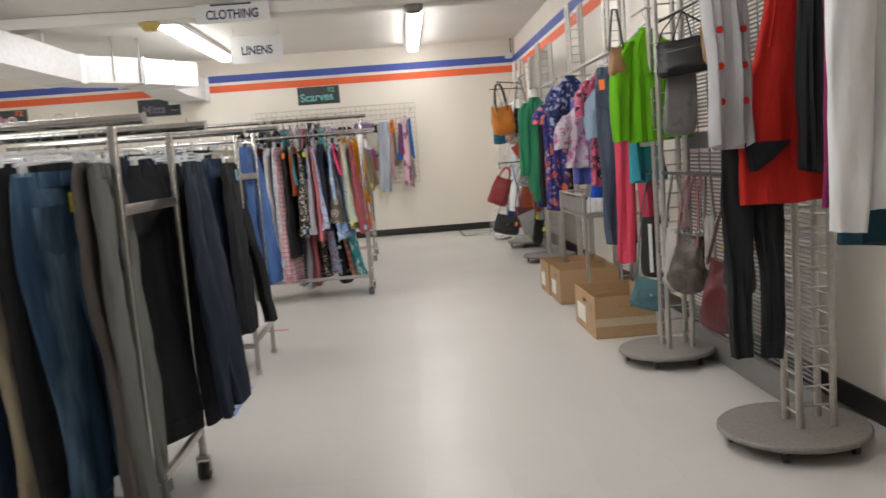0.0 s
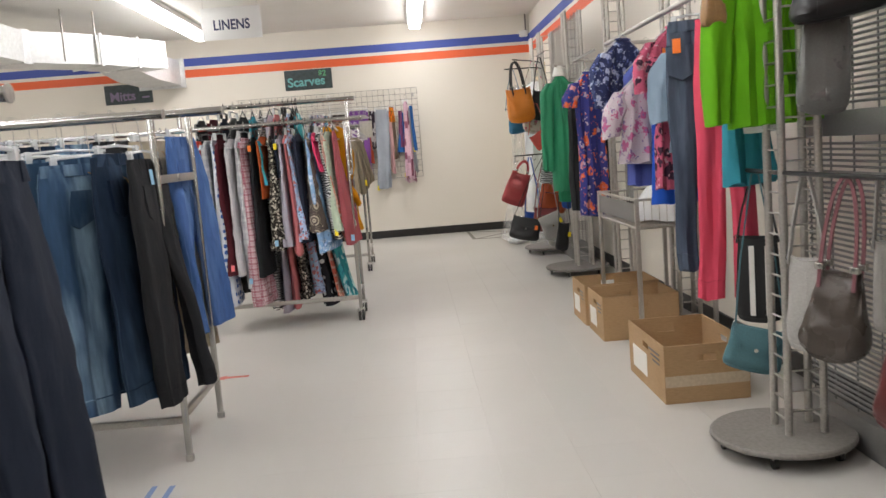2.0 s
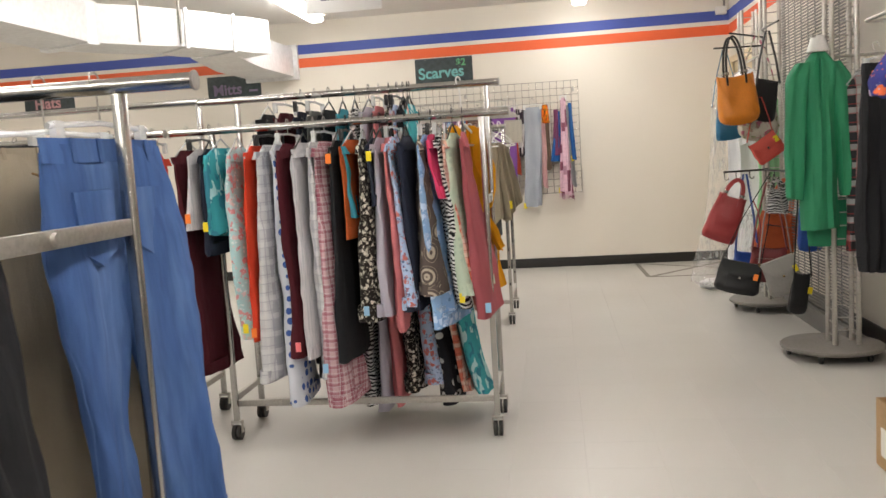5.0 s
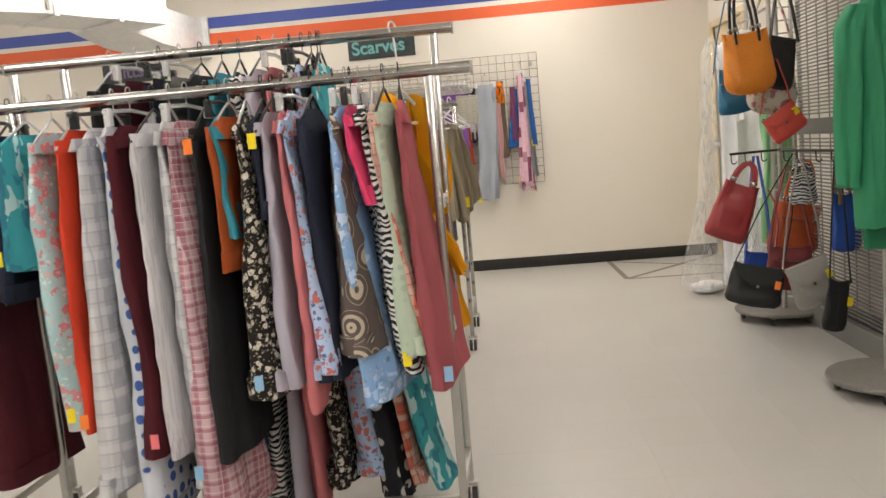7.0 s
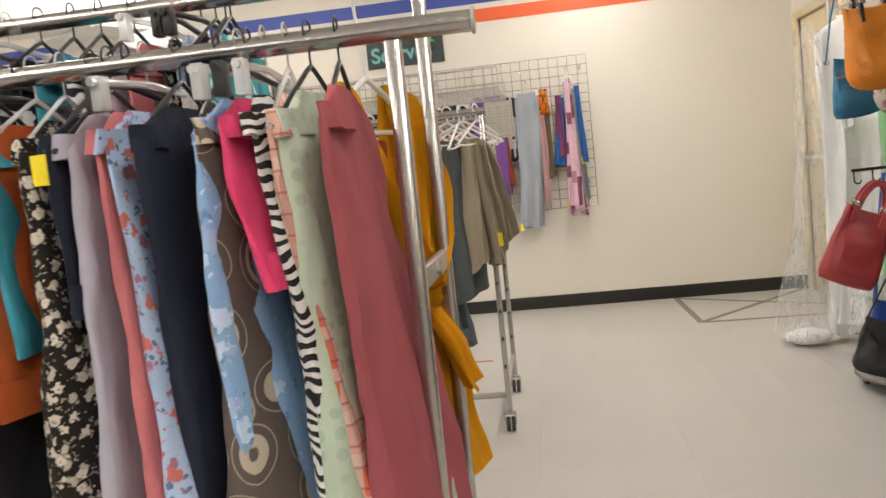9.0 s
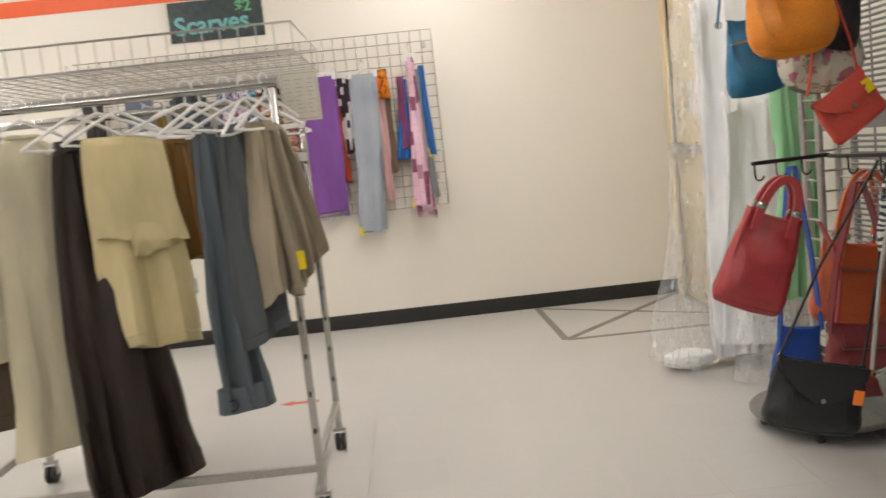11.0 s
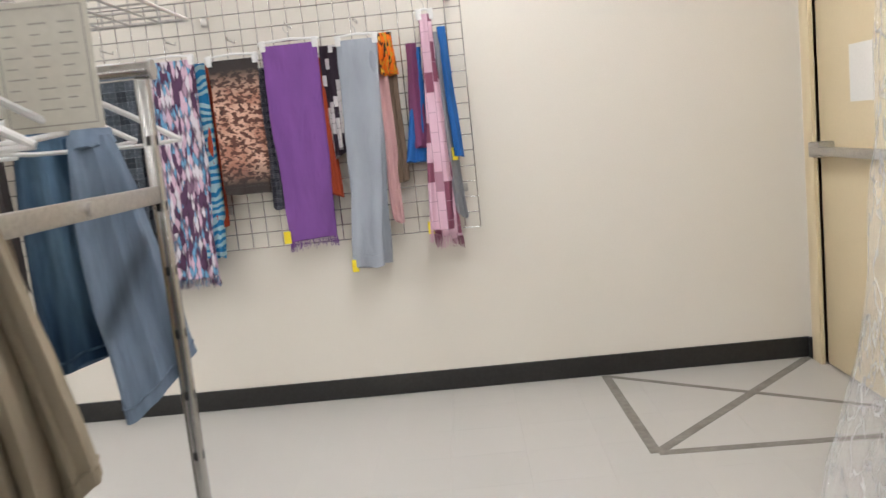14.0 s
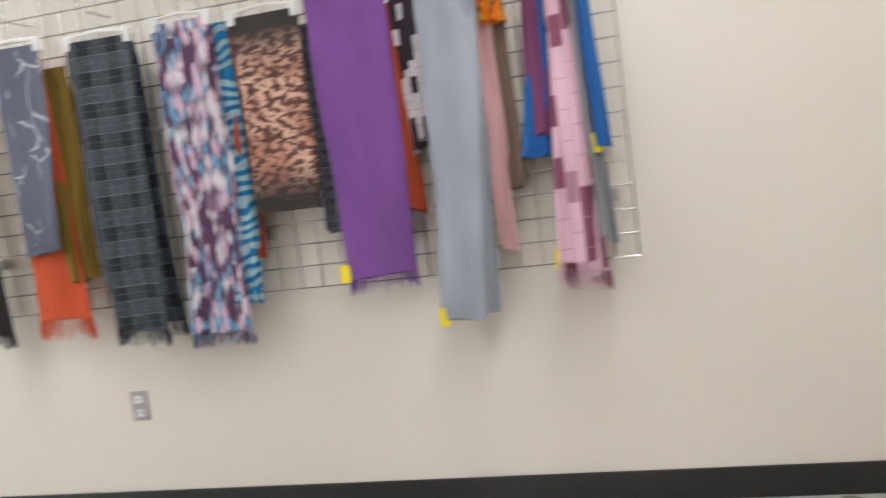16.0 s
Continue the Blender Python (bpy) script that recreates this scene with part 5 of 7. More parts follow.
arm(stand_a, [(1.24, 3.07, 1.97), (0.95, 2.95, 1.97)], 0.008)
arm(stand_b, [(1.17, 4.45, 1.87), (1.12, 4.4, 1.87), (1.12, 4.66, 1.87)], 0.007)
arm(stand_b, [(1.17, 4.45, 1.02), (1.2, 5.17, 1.02)], 0.008, M_BLACK)
arm(stand_b, [(1.17, 4.45, 1.02), (1.22, 3.46, 1.02)], 0.008, M_BLACK)
arm(stand_b, [(1.2, 4.45, 1.8), (1.2, 3.7, 1.8)], 0.007, M_BLACK)
arm(stand_c, [(1.29, 8.83, 1.81), (1.16, 8.7, 1.81)], 0.008)
arm(stand_c, [(1.29, 8.83, 1.7), (1.58, 8.8, 1.7)], 0.008)
arm(stand_d, [(1.31, 10.3, 1.055), (1.24, 10.1, 1.055), (0.94, 10.02, 1.055)], 0.007, M_BLACK)
arm(stand_d, [(1.31, 10.3, 1.05), (1.24, 10.1, 1.05), (1.2, 9.95, 1.055), (1.28, 9.3, 1.055)], 0.007, M_BLACK)
arm(stand_d, [(1.31, 10.3, 1.93), (1.24, 10.1, 1.93), (0.9, 10.05, 1.93)], 0.006, M_BLACK)
arm(stand_d, [(1.31, 10.3, 1.99), (1.24, 10.1, 1.99), (0.95, 9.75, 1.99)], 0.006, M_BLACK)
arm(stand_d, [(1.31, 10.3, 2.04), (1.24, 10.1, 2.04), (1.25, 9.7, 2.04)], 0.006, M_BLACK)


for hx, hy in ((0.945, 10.02), (1.03, 10.045), (1.13, 10.07), (1.2, 9.9), (1.22, 9.75), (1.245, 9.55), (1.265, 9.4)):
    bend = [(hx, hy - 0.004, 1.055), (hx, hy - 0.006, 1.015)] + [(hx + 0.014 - 0.014 * math.cos(a), hy - 0.008, 1.012 - 0.014 * math.sin(a)) for a in [0.4 * k for k in range(9)]]
    part("hook", rod(bmesh.new(), bend, 0.0032, 6), M_BLACK, stand_d, "small black hook")


# ---------------------------------------------------------------- clothes on the stands
RED = C("red_crepe", (0.52, 0.025, 0.018))
GREYVEST = C("pale_grey_button_cloth", (0.42, 0.42, 0.43))
FUCHSIA, TEALC = C("fuchsia_jersey", (0.17, 0.012, 0.07)), C("dark_teal_knit", (0.012, 0.04, 0.055))
LIME = C("lime_green_jersey", (0.13, 0.40, 0.01))
PINKP = C("coral_pink_twill", (0.66, 0.075, 0.13))
SLATE = C("slate_denim", (0.06, 0.08, 0.12), "denim", (0.10, 0.13, 0.18))
ROMPER = C("orange_blue_floral", (0.035, 0.04, 0.19), "floral", (0.66, 0.13, 0.05), (0.42, 0.34, 0.42), size=0.075)
NAVYFLOR = C("navy_floral", (0.03, 0.04, 0.11), "floral", (0.4, 0.45, 0.6), (0.12, 0.16, 0.4), size=0.04)
PINKFLOR = C("pink_floral", (0.50, 0.10, 0.17), "floral", (0.05, 0.02, 0.04), (0.6, 0.35, 0.4), size=0.055)
WHITEFLOR = C("white_pink_floral", (0.5, 0.44, 0.48), "floral", (0.45, 0.12, 0.25), (0.22, 0.16, 0.3), size=0.05)
PERI = C("periwinkle_knit", (0.10, 0.13, 0.42))
ROYAL = C("royal_blue_knit", (0.02, 0.09, 0.48))
PALEBLUE = C("pale_blue_cotton", (0.25, 0.33, 0.42))
GREEN = C("emerald_blouse", (0.02, 0.23, 0.11), gloss=0.6)
TARTAN = C("dark_tartan", (0.03, 0.03, 0.033), "plaid", (0.45, 0.45, 0.45), (0.3, 0.04, 0.04), size=0.1)
SAGE = C("sage_satin", (0.22, 0.46, 0.24), gloss=0.4)
SATIN = C("white_satin", (0.84, 0.84, 0.85), gloss=0.42)


def hung(mat, label, name, x, y, ztop, zbot, half, seed, turn=-90, sleeve=0.0, hem=1.08, thick=0.035, tag=None, clear=True):
    rng = random.Random(seed)
    m = pose(x, y, ztop + 0.085, 0, 0, turn)
    hanger(m, min(0.42, half * 1.9), clear)
    return top_garment(m, mat, label, rng, ztop - zbot, half, thick, hem, sleeve, tag, name, -0.085)


def hung_pants(mat, label, x, y, ztop, zbot, half, seed, turn=-90, tag=None, thick=0.03, flare=0.95):
    rng = random.Random(seed)
    m = pose(x, y, ztop + 0.085, 0, 0, turn)
    hanger(m, half * 1.7, True, True)
    return pants(m, mat, label, rng, ztop - zbot, half, thick, half * flare, tag, -0.085)


hung(GREYVEST, "pale grey double-breasted vest with red buttons", "vest", 0.955, 2.95, 1.88, 1.15, 0.088, 40, -80, 0, 1.0, tag="pink")
vest = bpy.data.objects["vest"]
for k in range(4):
    for s in (-0.045, 0.045):
        part("button", rod(bmesh.new(), [(0.045, s, -0.3 - 0.12 * k), (0.052, s, -0.3 - 0.12 * k)], 0.012, 12), RED, vest, "small round button")
tm = pose(1.19, 3.0, 1.945, 0, 0, -88)
hanger(tm, 0.3, True)
tunic = draped("tunic", "red sleeveless tunic with a black side band", tm, RED,
               [(0, 0.03, -0.09, 0.02, 0.05), (0, 0.03, -0.15, 0.032, 0.1), (0, 0.03, -0.3, 0.036, 0.095), (0, 0.02, -0.5, 0.04, 0.13), (0, 0, -0.66, 0.042, 0.18), (0, 0, -0.84, 0.044, 0.175), (0, 0, -1.0, 0.05, 0.185)], random.Random(41), ripple=0.3, folds=5, n=30)
band = [(0.06, -0.1, -0.785, 0.004, 0.085), (0.06, -0.105, -0.8, 0.004, 0.078), (0.06, -0.13, -0.85, 0.004, 0.045), (0.06, -0.155, -0.885, 0.004, 0.012)]
part("waist_band", tube_of_cloth(bmesh.new(), rows_between(band, 8), random.Random(3), 24, 0.05), BLK, tunic, "black cloth wedge")
for s in (-0.075, 0.13):
    rim = [(0.012, 0.03 + s, -0.12), (0.03, 0.03 + s * 1.05, -0.2), (0.032, 0.03 + s * 1.0, -0.32), (0.03, 0.02 + s * 1.2, -0.46)]
    part("armhole_rim", rod(bmesh.new(), rim, 0.006, 8), RED, tunic)
hung(BLK, "black knit cardigan hung over a red tunic", "cardigan", 1.27, 2.88, 1.86, 1.05, 0.1, 42, -92, 0.0, 1.0, 0.05)
hung_pants(BLK, "black cotton pants hung under a red tunic", 1.08, 3.06, 1.2, 0.36, 0.1, 43, -90, thick=0.026, flare=0.72)
hung(FUCHSIA, "fuchsia jersey top behind a white jacket", "top", 1.15, 2.46, 1.8, 0.96, 0.1, 44, -90, 0, 1.0)
hung(TEALC, "dark teal knit sweater under a white jacket", "sweater", 1.24, 2.36, 1.84, 0.86, 0.19, 45, -90, 0, 1.0, 0.04)
hung(WHITE, "white cotton jacket with a pink tag", "jacket", 1.24, 2.24, 1.86, 0.97, 0.2, 46, -90, 0.86, 1.0, 0.045, "pink")
hung(MAROON, "maroon top beside a white jacket", "top", 1.4, 2.14, 1.84, 1.0, 0.16, 47, -90, 0, 1.0)

lime = hung(LIME, "lime green buttoned long-sleeved top", "shirt", 1.17, 4.57, 1.78, 1.19, 0.125, 48, -84, 0.5, 1.0, 0.05)
part("lining", tube_of_cloth(bmesh.new(), [(0, 0.0, -0.55, 0.04, 0.08), (0, 0.0, -0.70, 0.045, 0.06)], random.Random(5), 24, 0.06), WHITE, lime, "white lining below the hem")
for k in range(7):
    part("button", rod(bmesh.new(), [(0.058, 0.01, -0.2 - 0.075 * k), (0.064, 0.01, -0.2 - 0.075 * k)], 0.005, 10), LIME, lime)
hung(AQUA, "teal blue skirt hung behind a lime top", "skirt", 1.2, 4.78, 1.5, 0.97, 0.1, 49, -80, 0, 1.2)
hung_pants(PINKP, "coral pink twill pants on a clip hanger", 1.18, 4.95, 1.62, 0.48, 0.1, 50, -105, "pink")
hung_pants(SLATE, "slate grey denim jeans on a clip hanger", 1.12, 5.12, 1.64, 0.58, 0.1, 51, -110, "orange")
hung(PALEBLUE, "pale blue cotton shirt on the side rail", "shirt", 1.16, 5.28, 1.6, 1.1, 0.1, 52, -115, 0.28)
hung(PINKFLOR, "pink floral blouse on the side rail", "blouse", 1.15, 5.45, 1.66, 0.93, 0.14, 53, -70, 0.2, tag="orange")
hung(ROYAL, "royal blue knit dress on the side rail", "dress", 1.17, 5.55, 1.6, 0.85, 0.12, 54, -90, 0)
hung(WHITEFLOR, "white blouse with pink and purple flowers", "blouse", 1.04, 5.64, 1.46, 1.05, 0.12, 55, -84, 0.2, 1.2, tag="yellow")
hung(PERI, "periwinkle blue knit top on the side rail", "top", 1.1, 5.74, 1.56, 0.94, 0.13, 56, -84, 0)
hung(NAVYFLOR, "navy floral short-sleeved blouse on the side rail", "blouse", 1.0, 5.8, 1.66, 1.22, 0.14, 57, -60, 0.25)
hung(ROMPER, "navy jumpsuit with an orange and blush floral print", "dress", 1.13, 7.25, 1.62, 0.66, 0.105, 58, -76, 0.14, 1.0, 0.055)
hung_pants(BLK, "black pants on the side wall stand", 1.14, 7.72, 1.55, 0.66, 0.07, 59, -70, "orange")
blouse = hung(GREEN, "emerald green long-sleeved blouse on a stand", "blouse", 1.21, 8.75, 1.73, 0.75, 0.098, 60, -82, 0.72, 1.1, 0.05)
part("back_hem", tube_of_cloth(bmesh.new(), rows_between([(-0.03, 0.05, -0.9, 0.012, 0.13), (-0.03, 0.07, -1.17, 0.014, 0.11)], 8), random.Random(4), 36, 0.3, 4), GREEN, blouse)
part("neck_form", disc(bmesh.new(), 0.0, 0.0, -0.09, 0.0, 0.06, 0.035, 24), M_HANGW, blouse, "white plastic hanger neck")
part("placket", slab(bmesh.new(), (0.05, -0.012, -0.7), (0.066, 0.012, -0.13), 0.003), GREEN, blouse)
hung(TARTAN, "dark tartan knit sweater on a stand", "sweater", 1.44, 8.74, 1.6, 0.62, 0.1, 61, -78, 0)
hung(BLK, "black dress beside a tartan sweater", "dress", 1.6, 8.9, 1.58, 0.5, 0.1, 62, -60, 0)
hung(SAGE, "sage green satin dress hung on the stand", "dress", 1.44, 10.78, 1.62, 0.42, 0.1, 63, -88, 0, 1.1, 0.05)

# long white gown in a clear garment bag
gown = hung(SATIN, "long white satin gown in a clear garment bag", "gown", 1.40, 11.3, 1.86, 0.06, 0.185, 64, -84, 0, 1.06, 0.08)
rng = random.Random(9)
layer = [(0.1, 0.0, -0.62, 0.012, 0.115), (0.115, 0.0, -0.66, 0.03, 0.125), (0.12, 0.0, -0.95, 0.03, 0.12), (0.12, -0.015, -1.35, 0.035, 0.135), (0.13, -0.03, -1.82, 0.04, 0.17)]
part("overskirt", tube_of_cloth(bmesh.new(), rows_between(layer, 30), rng, 60, 0.75, 3, -0.02), SATIN, gown)
fold = [(0.14, -0.11, -0.6, 0.012, 0.02), (0.15, -0.1, -0.63, 0.02, 0.035), (0.145, -0.095, -0.7, 0.012, 0.03)]
part("fold", tube_of_cloth(bmesh.new(), rows_between(fold, 6), rng, 40, 0.5, 2), SATIN, gown)
bag = [[(0.02, -0.235, -0.1, 0.03, 0.02), (0.03, -0.25, -0.22, 0.08, 0.055), (0.02, -0.265, -0.8, 0.085, 0.065), (0.02, -0.30, -1.35, 0.11, 0.085), (0.03, -0.35, -1.7, 0.16, 0.13), (0.04, -0.37, -1.87, 0.19, 0.155)],
       [(0.2, 0.0, -1.25, 0.01, 0.12), (0.22, 0.0, -1.5, 0.03, 0.16), (0.27, -0.02, -1.75, 0.06, 0.2), (0.33, -0.03, -1.915, 0.08, 0.22)]]
for keys in bag:
    part("garment_bag", tube_of_cloth(bmesh.new(), rows_between(keys, 26), rng, 72, 0.5, 9), M_FILM, gown, "clear crinkled plastic bag")
bundle = bmesh.new()
rows_b = []
for i in range(9):
    t = i / 8
    k = math.sin(math.pi * min(1, 0.08 + t * 0.84)) ** 0.5
    rows_b.append([(0.96 + 0.24 * t, 11.28 + 0.07 * k * math.cos(a) * (1 + 0.1 * math.sin(3 * a + i)), 0.052 + 0.05 * k * math.sin(a)) for a in [math.tau * j / 18 for j in range(18)]])
thing("plastic_bag", "crumpled white plastic bag on the floor", "bag", bm=loft(bundle, rows_b), material=SATIN)


# ---------------------------------------------------------------- handbags
def leather(name, colour, rough=0.42, bump=0.3):
    return surface(name, colour, rough, grain=160, vary=0.12, stain=9, bump=bump)


L_RED, L_MAROON = leather("red_leather", (0.34, 0.035, 0.038)), leather("maroon_leather", (0.19, 0.03, 0.032))
L_ORANGE, L_TAN = leather("orange_leather", (0.68, 0.22, 0.02)), leather("tan_leather", (0.30, 0.17, 0.07))
L_RUST = leather("rust_orange_leather", (0.56, 0.11, 0.035))
L_CORAL = leather("coral_leather", (0.60, 0.075, 0.055))
L_TEAL, L_STEEL = leather("teal_leather", (0.015, 0.14, 0.26)), leather("dusty_teal_leather", (0.07, 0.17, 0.20))
L_BLUE = leather("royal_blue_leather", (0.02, 0.08, 0.38))
L_BLACK, L_GREY = leather("black_leather", (0.012, 0.012, 0.013)), leather("grey_leather", (0.28, 0.265, 0.25))
L_BROWN = leather("grey_brown_leather", (0.075, 0.06, 0.05), 0.28)
L_PINK = leather("dusty_pink_leather", (0.24, 0.095, 0.11))
L_WINE = leather("wine_leather", (0.11, 0.022, 0.022), 0.32)
L_SILVER = leather("silver_leather", (0.42, 0.41, 0.39), 0.3)
FLORALBAG = C("floral_canvas", (0.52, 0.50, 0.42), "floral", (0.45, 0.16, 0.22), (0.25, 0.3, 0.16), size=0.06)
ZEBRABAG = C("zebra_canvas", (0.05, 0.05, 0.055), "zebra", (0.6, 0.6, 0.6), size=0.02)
M_GOLD = surface("gold_metal", (0.62, 0.42, 0.12), 0.25, 1.0, grain=120, vary=0.1)


def ribbon(bm, pts, w, t=0.003):
    """A flat strap along a line of points in the local x-z plane, w wide along y."""
    rows = []
    for i, p in enumerate(pts):
        a, b = Vector(pts[max(0, i - 1)]), Vector(pts[min(len(pts) - 1, i + 1)])
        d = (b - a).normalized()
        n = Vector((-d.z, 0, d.x)) * t
        p = Vector(p)
        y = Vector((0, w / 2, 0))
        rows.append([p + n + y, p + n - y, p - n - y, p - n + y])
    return loft(bm, rows)


def handbag(name, label, m, w, h, d, mat, drop, strap="tote", strap_mat=None, taper=0.86, sag=0.12, flap=False, metal=None, strap_w=0.022, tag=None, zip_line=False, tip=0.0):
    """A soft bag hung by its strap from the origin of m: w wide, h high, d deep; drop is the strap's length."""
    ob = thing(name, label, "handbag" if name != "clutch_bag" else "clutch bag", m)
    strap_mat, metal = strap_mat or mat, metal or M_CHROME
    rows, n = [], 40
    off = Vector((len(label) * 1.7, w * 40, h * 30))
    for i in range(19):
        t = i / 18
        k = 1 - (1 - min(1, t * 6)) ** 2 * 0.16
        ww = w / 2 * (1 + (taper - 1) * t + 0.07 * (0.5 - t)) * k * (1 + 0.05 * noise.noise(off + Vector((0, 0, 3 * t))))
        dd = d / 2 * (1 - 0.85 * t ** 1.3) * (0.35 + 0.65 * min(1, t * 5 + 0.1))
        z = -drop - h * (1 - t)
        row = []
        for j in range(n):
            a = math.tau * j / n
            c, s = math.cos(a), math.sin(a)
            x = ww * math.copysign(abs(c) ** 0.5, c)
            y = dd * math.copysign(abs(s) ** 0.8, s)
            y += 0.10 * d * (noise.noise(off + Vector((x * 14, 3 * s, t * 3.5))) + 0.6 * noise.noise(off + Vector((x * 34 + 5 * t, s, t * 9))))
            row.append((x, y, z - sag * h * (1 - (x / ww) ** 2) * (1 - t) * 0.35 - 0.06 * h * t * (1 - (x / ww) ** 2)))
        rows.append(row)
    part("body", loft(bmesh.new(), rows), mat, ob)
    part("rim", rod(bmesh.new(), rows[-1], 0.0026, 5, True), mat, ob)
    part("base_piping", rod(bmesh.new(), rows[1], 0.0022, 5, True), mat, ob)
    for dx in ((-0.28, 0.28) if w > 0.2 else (0.0,)):
        line = []
        for i in range(2, 17):
            row = rows[i]
            line.append(min(row, key=lambda p: abs(p[0] - dx * w) + (10 if p[1] > 0 else 0)))
        part("seam", rod(bmesh.new(), [(p[0], p[1] - 0.0005, p[2]) for p in line], 0.0016, 5), mat, ob)
    top = -drop - h * 0.03
    if strap == "tote":
        for s in (-1, 1):
            pts = [(w * 0.24 * math.cos(a), 0, top + (drop + h * 0.02) * math.sin(a)) for a in [math.pi * k / 14 for k in range(15)]]
            pts = [(w * 0.24, 0, top - h * 0.18)] + pts + [(-w * 0.24, 0, top - h * 0.18)]
            strap_ob = part("handle", ribbon(bmesh.new(), pts, strap_w * 0.5, strap_w * 0.3), strap_mat, ob)
            strap_ob.location = (0, s * (d * 0.12 + 0.012), 0)
            for e in (-1, 1):
                part("buckle", slab(bmesh.new(), (e * w * 0.24 - 0.014, -0.013, top + 0.012), (e * w * 0.24 + 0.014, 0.013, top + 0.034), 0.003), metal, strap_ob, "metal buckle")
    else:
        pts = [(w * 0.44, 0, top - 0.02), (w * 0.3, 0, top + drop * 0.45), (0.012, 0, -0.01), (-0.012, 0, -0.01), (-w * 0.3, 0, top + drop * 0.45), (-w * 0.44, 0, top - 0.02)]
        part("strap", ribbon(bmesh.new(), pts, strap_w), strap_mat, ob)
        for e in (-1, 1):
            ring = [(e * w * 0.43 + 0.011 * math.cos(a), 0, top + 0.011 * math.sin(a)) for a in [math.tau * k / 12 for k in range(12)]]
            part("ring", rod(bmesh.new(), ring, 0.002, 6, True), metal, ob, "metal ring")
    if flap:
        bm = bmesh.new()
        rows = []
        for i in range(6):
            t = i / 5
            rows.append([(w * (0.47 - 0.42 * t * t), -d * (0.2 + 0.34 * min(1, t * 1.6)), -drop - h * 0.02 - h * 0.55 * t), (-w * (0.47 - 0.42 * t * t), -d * (0.2 + 0.34 * min(1, t * 1.6)), -drop - h * 0.02 - h * 0.55 * t),
                         (-w * (0.47 - 0.42 * t * t), -d * (0.2 + 0.34 * min(1, t * 1.6)) - 0.005, -drop - h * 0.02 - h * 0.55 * t), (w * (0.47 - 0.42 * t * t), -d * (0.2 + 0.34 * min(1, t * 1.6)) - 0.005, -drop - h * 0.02 - h * 0.55 * t)])
        front = part("flap", loft(bm, rows), mat, ob)
        part("clasp", rod(bmesh.new(), [(0, -d * 0.56, -drop - h * 0.5), (0, -d * 0.6 - 0.004, -drop - h * 0.5)], 0.008, 12), metal, front, "round metal clasp")
    if zip_line:
        part("zip", slab(bmesh.new(), (-w * 0.36, -d * 0.5 - 0.004, -drop - h * 0.34), (w * 0.3, -d * 0.42, -drop - h * 0.32)), metal, ob, "metal zip")
    if tag:
        part("price_tag", slab(bmesh.new(), (w * 0.3, -d * 0.6, -drop - h * 0.5), (w * 0.3 + 0.03, -d * 0.6 + 0.002, -drop - h * 0.5 + 0.045)), TAGS[tag], ob, tag + " paper price tag")
    if tip:
        turn_over = Matrix.Translation((0, 0, -drop)) @ Matrix.Rotation(radians(tip), 4, "Y") @ Matrix.Translation((0, 0, drop))
        for piece in ob.children:
            if not piece.name.startswith("strap"):
                piece.matrix_basis = turn_over @ piece.matrix_basis
    return ob


tote = handbag("handbag", "red leather tote bag with buckled handles", pose(1.0, 10.0, 1.005, 0, 0, -8), 0.24, 0.335, 0.16, L_RED, 0.12, strap_w=0.042, taper=0.84, tip=21, sag=0.05)
pts = [(0.13, -0.02, -0.16), (0.16, -0.05, -0.24), (0.17, -0.07, -0.36), (0.15, -0.075, -0.5), (0.12, -0.06, -0.6)]
part("shoulder_strap", ribbon(bmesh.new(), pts, 0.03, 0.004), L_RED, tote)
handbag("handbag", "rust orange leather handbag on the black arm", pose(1.355, 10.14, 0.985, 0, 0, 4), 0.3, 0.29, 0.13, L_RUST, 0.25, strap_w=0.024, taper=0.92, tip=11, zip_line=True)
handbag("handbag", "royal blue shoulder bag with a long strap", pose(1.1, 10.08, 1.04, 0, 0, 14), 0.2, 0.22, 0.08, L_BLUE, 0.57, "long", strap_w=0.022, tip=10)
handbag("handbag", "black leather flap purse on a thin strap", pose(1.19, 9.68, 1.05, 0, 19, -6), 0.29, 0.22, 0.1, L_BLACK, 0.63, "long", flap=True, strap_w=0.008, taper=0.95, tip=-6, tag="orange")
handbag("handbag", "maroon leather crossbody bag with a wide strap", pose(1.2, 9.84, 0.985, 0, 0, 0), 0.27, 0.23, 0.11, L_MAROON, 0.46, "long", strap_w=0.034, zip_line=True, sag=0.2, tip=4)
handbag("handbag", "grey leather flap purse with a pale strap", pose(1.17, 9.56, 1.03, 0, 0, -2), 0.24, 0.24, 0.07, L_GREY, 0.55, "long", flap=True, metal=M_GOLD, strap_w=0.014, tag="yellow", tip=-20)
handbag("handbag", "small black phone pouch on a cord", pose(1.3, 9.42, 1.04, 0, 0, 10), 0.13, 0.26, 0.05, L_BLACK, 0.64, "long", strap_w=0.007, tag="yellow", tip=10)
handbag("handbag", "small royal blue tote with tan handles", pose(1.39, 9.56, 1.03, 0, 0, 10), 0.17, 0.3, 0.07, L_BLUE, 0.2, strap_mat=L_TAN)
handbag("handbag", "black and white printed cloth pouch", pose(1.2, 9.62, 1.0, 0, 0, 8), 0.15, 0.16, 0.07, ZEBRABAG, 0.06)
handbag("handbag", "orange leather tote bag with black handles", pose(0.995, 9.84, 1.98, 0, 0, 6), 0.265, 0.32, 0.16, L_ORANGE, 0.26, strap_mat=L_BLACK, taper=1.0, tip=-5, sag=0.2)
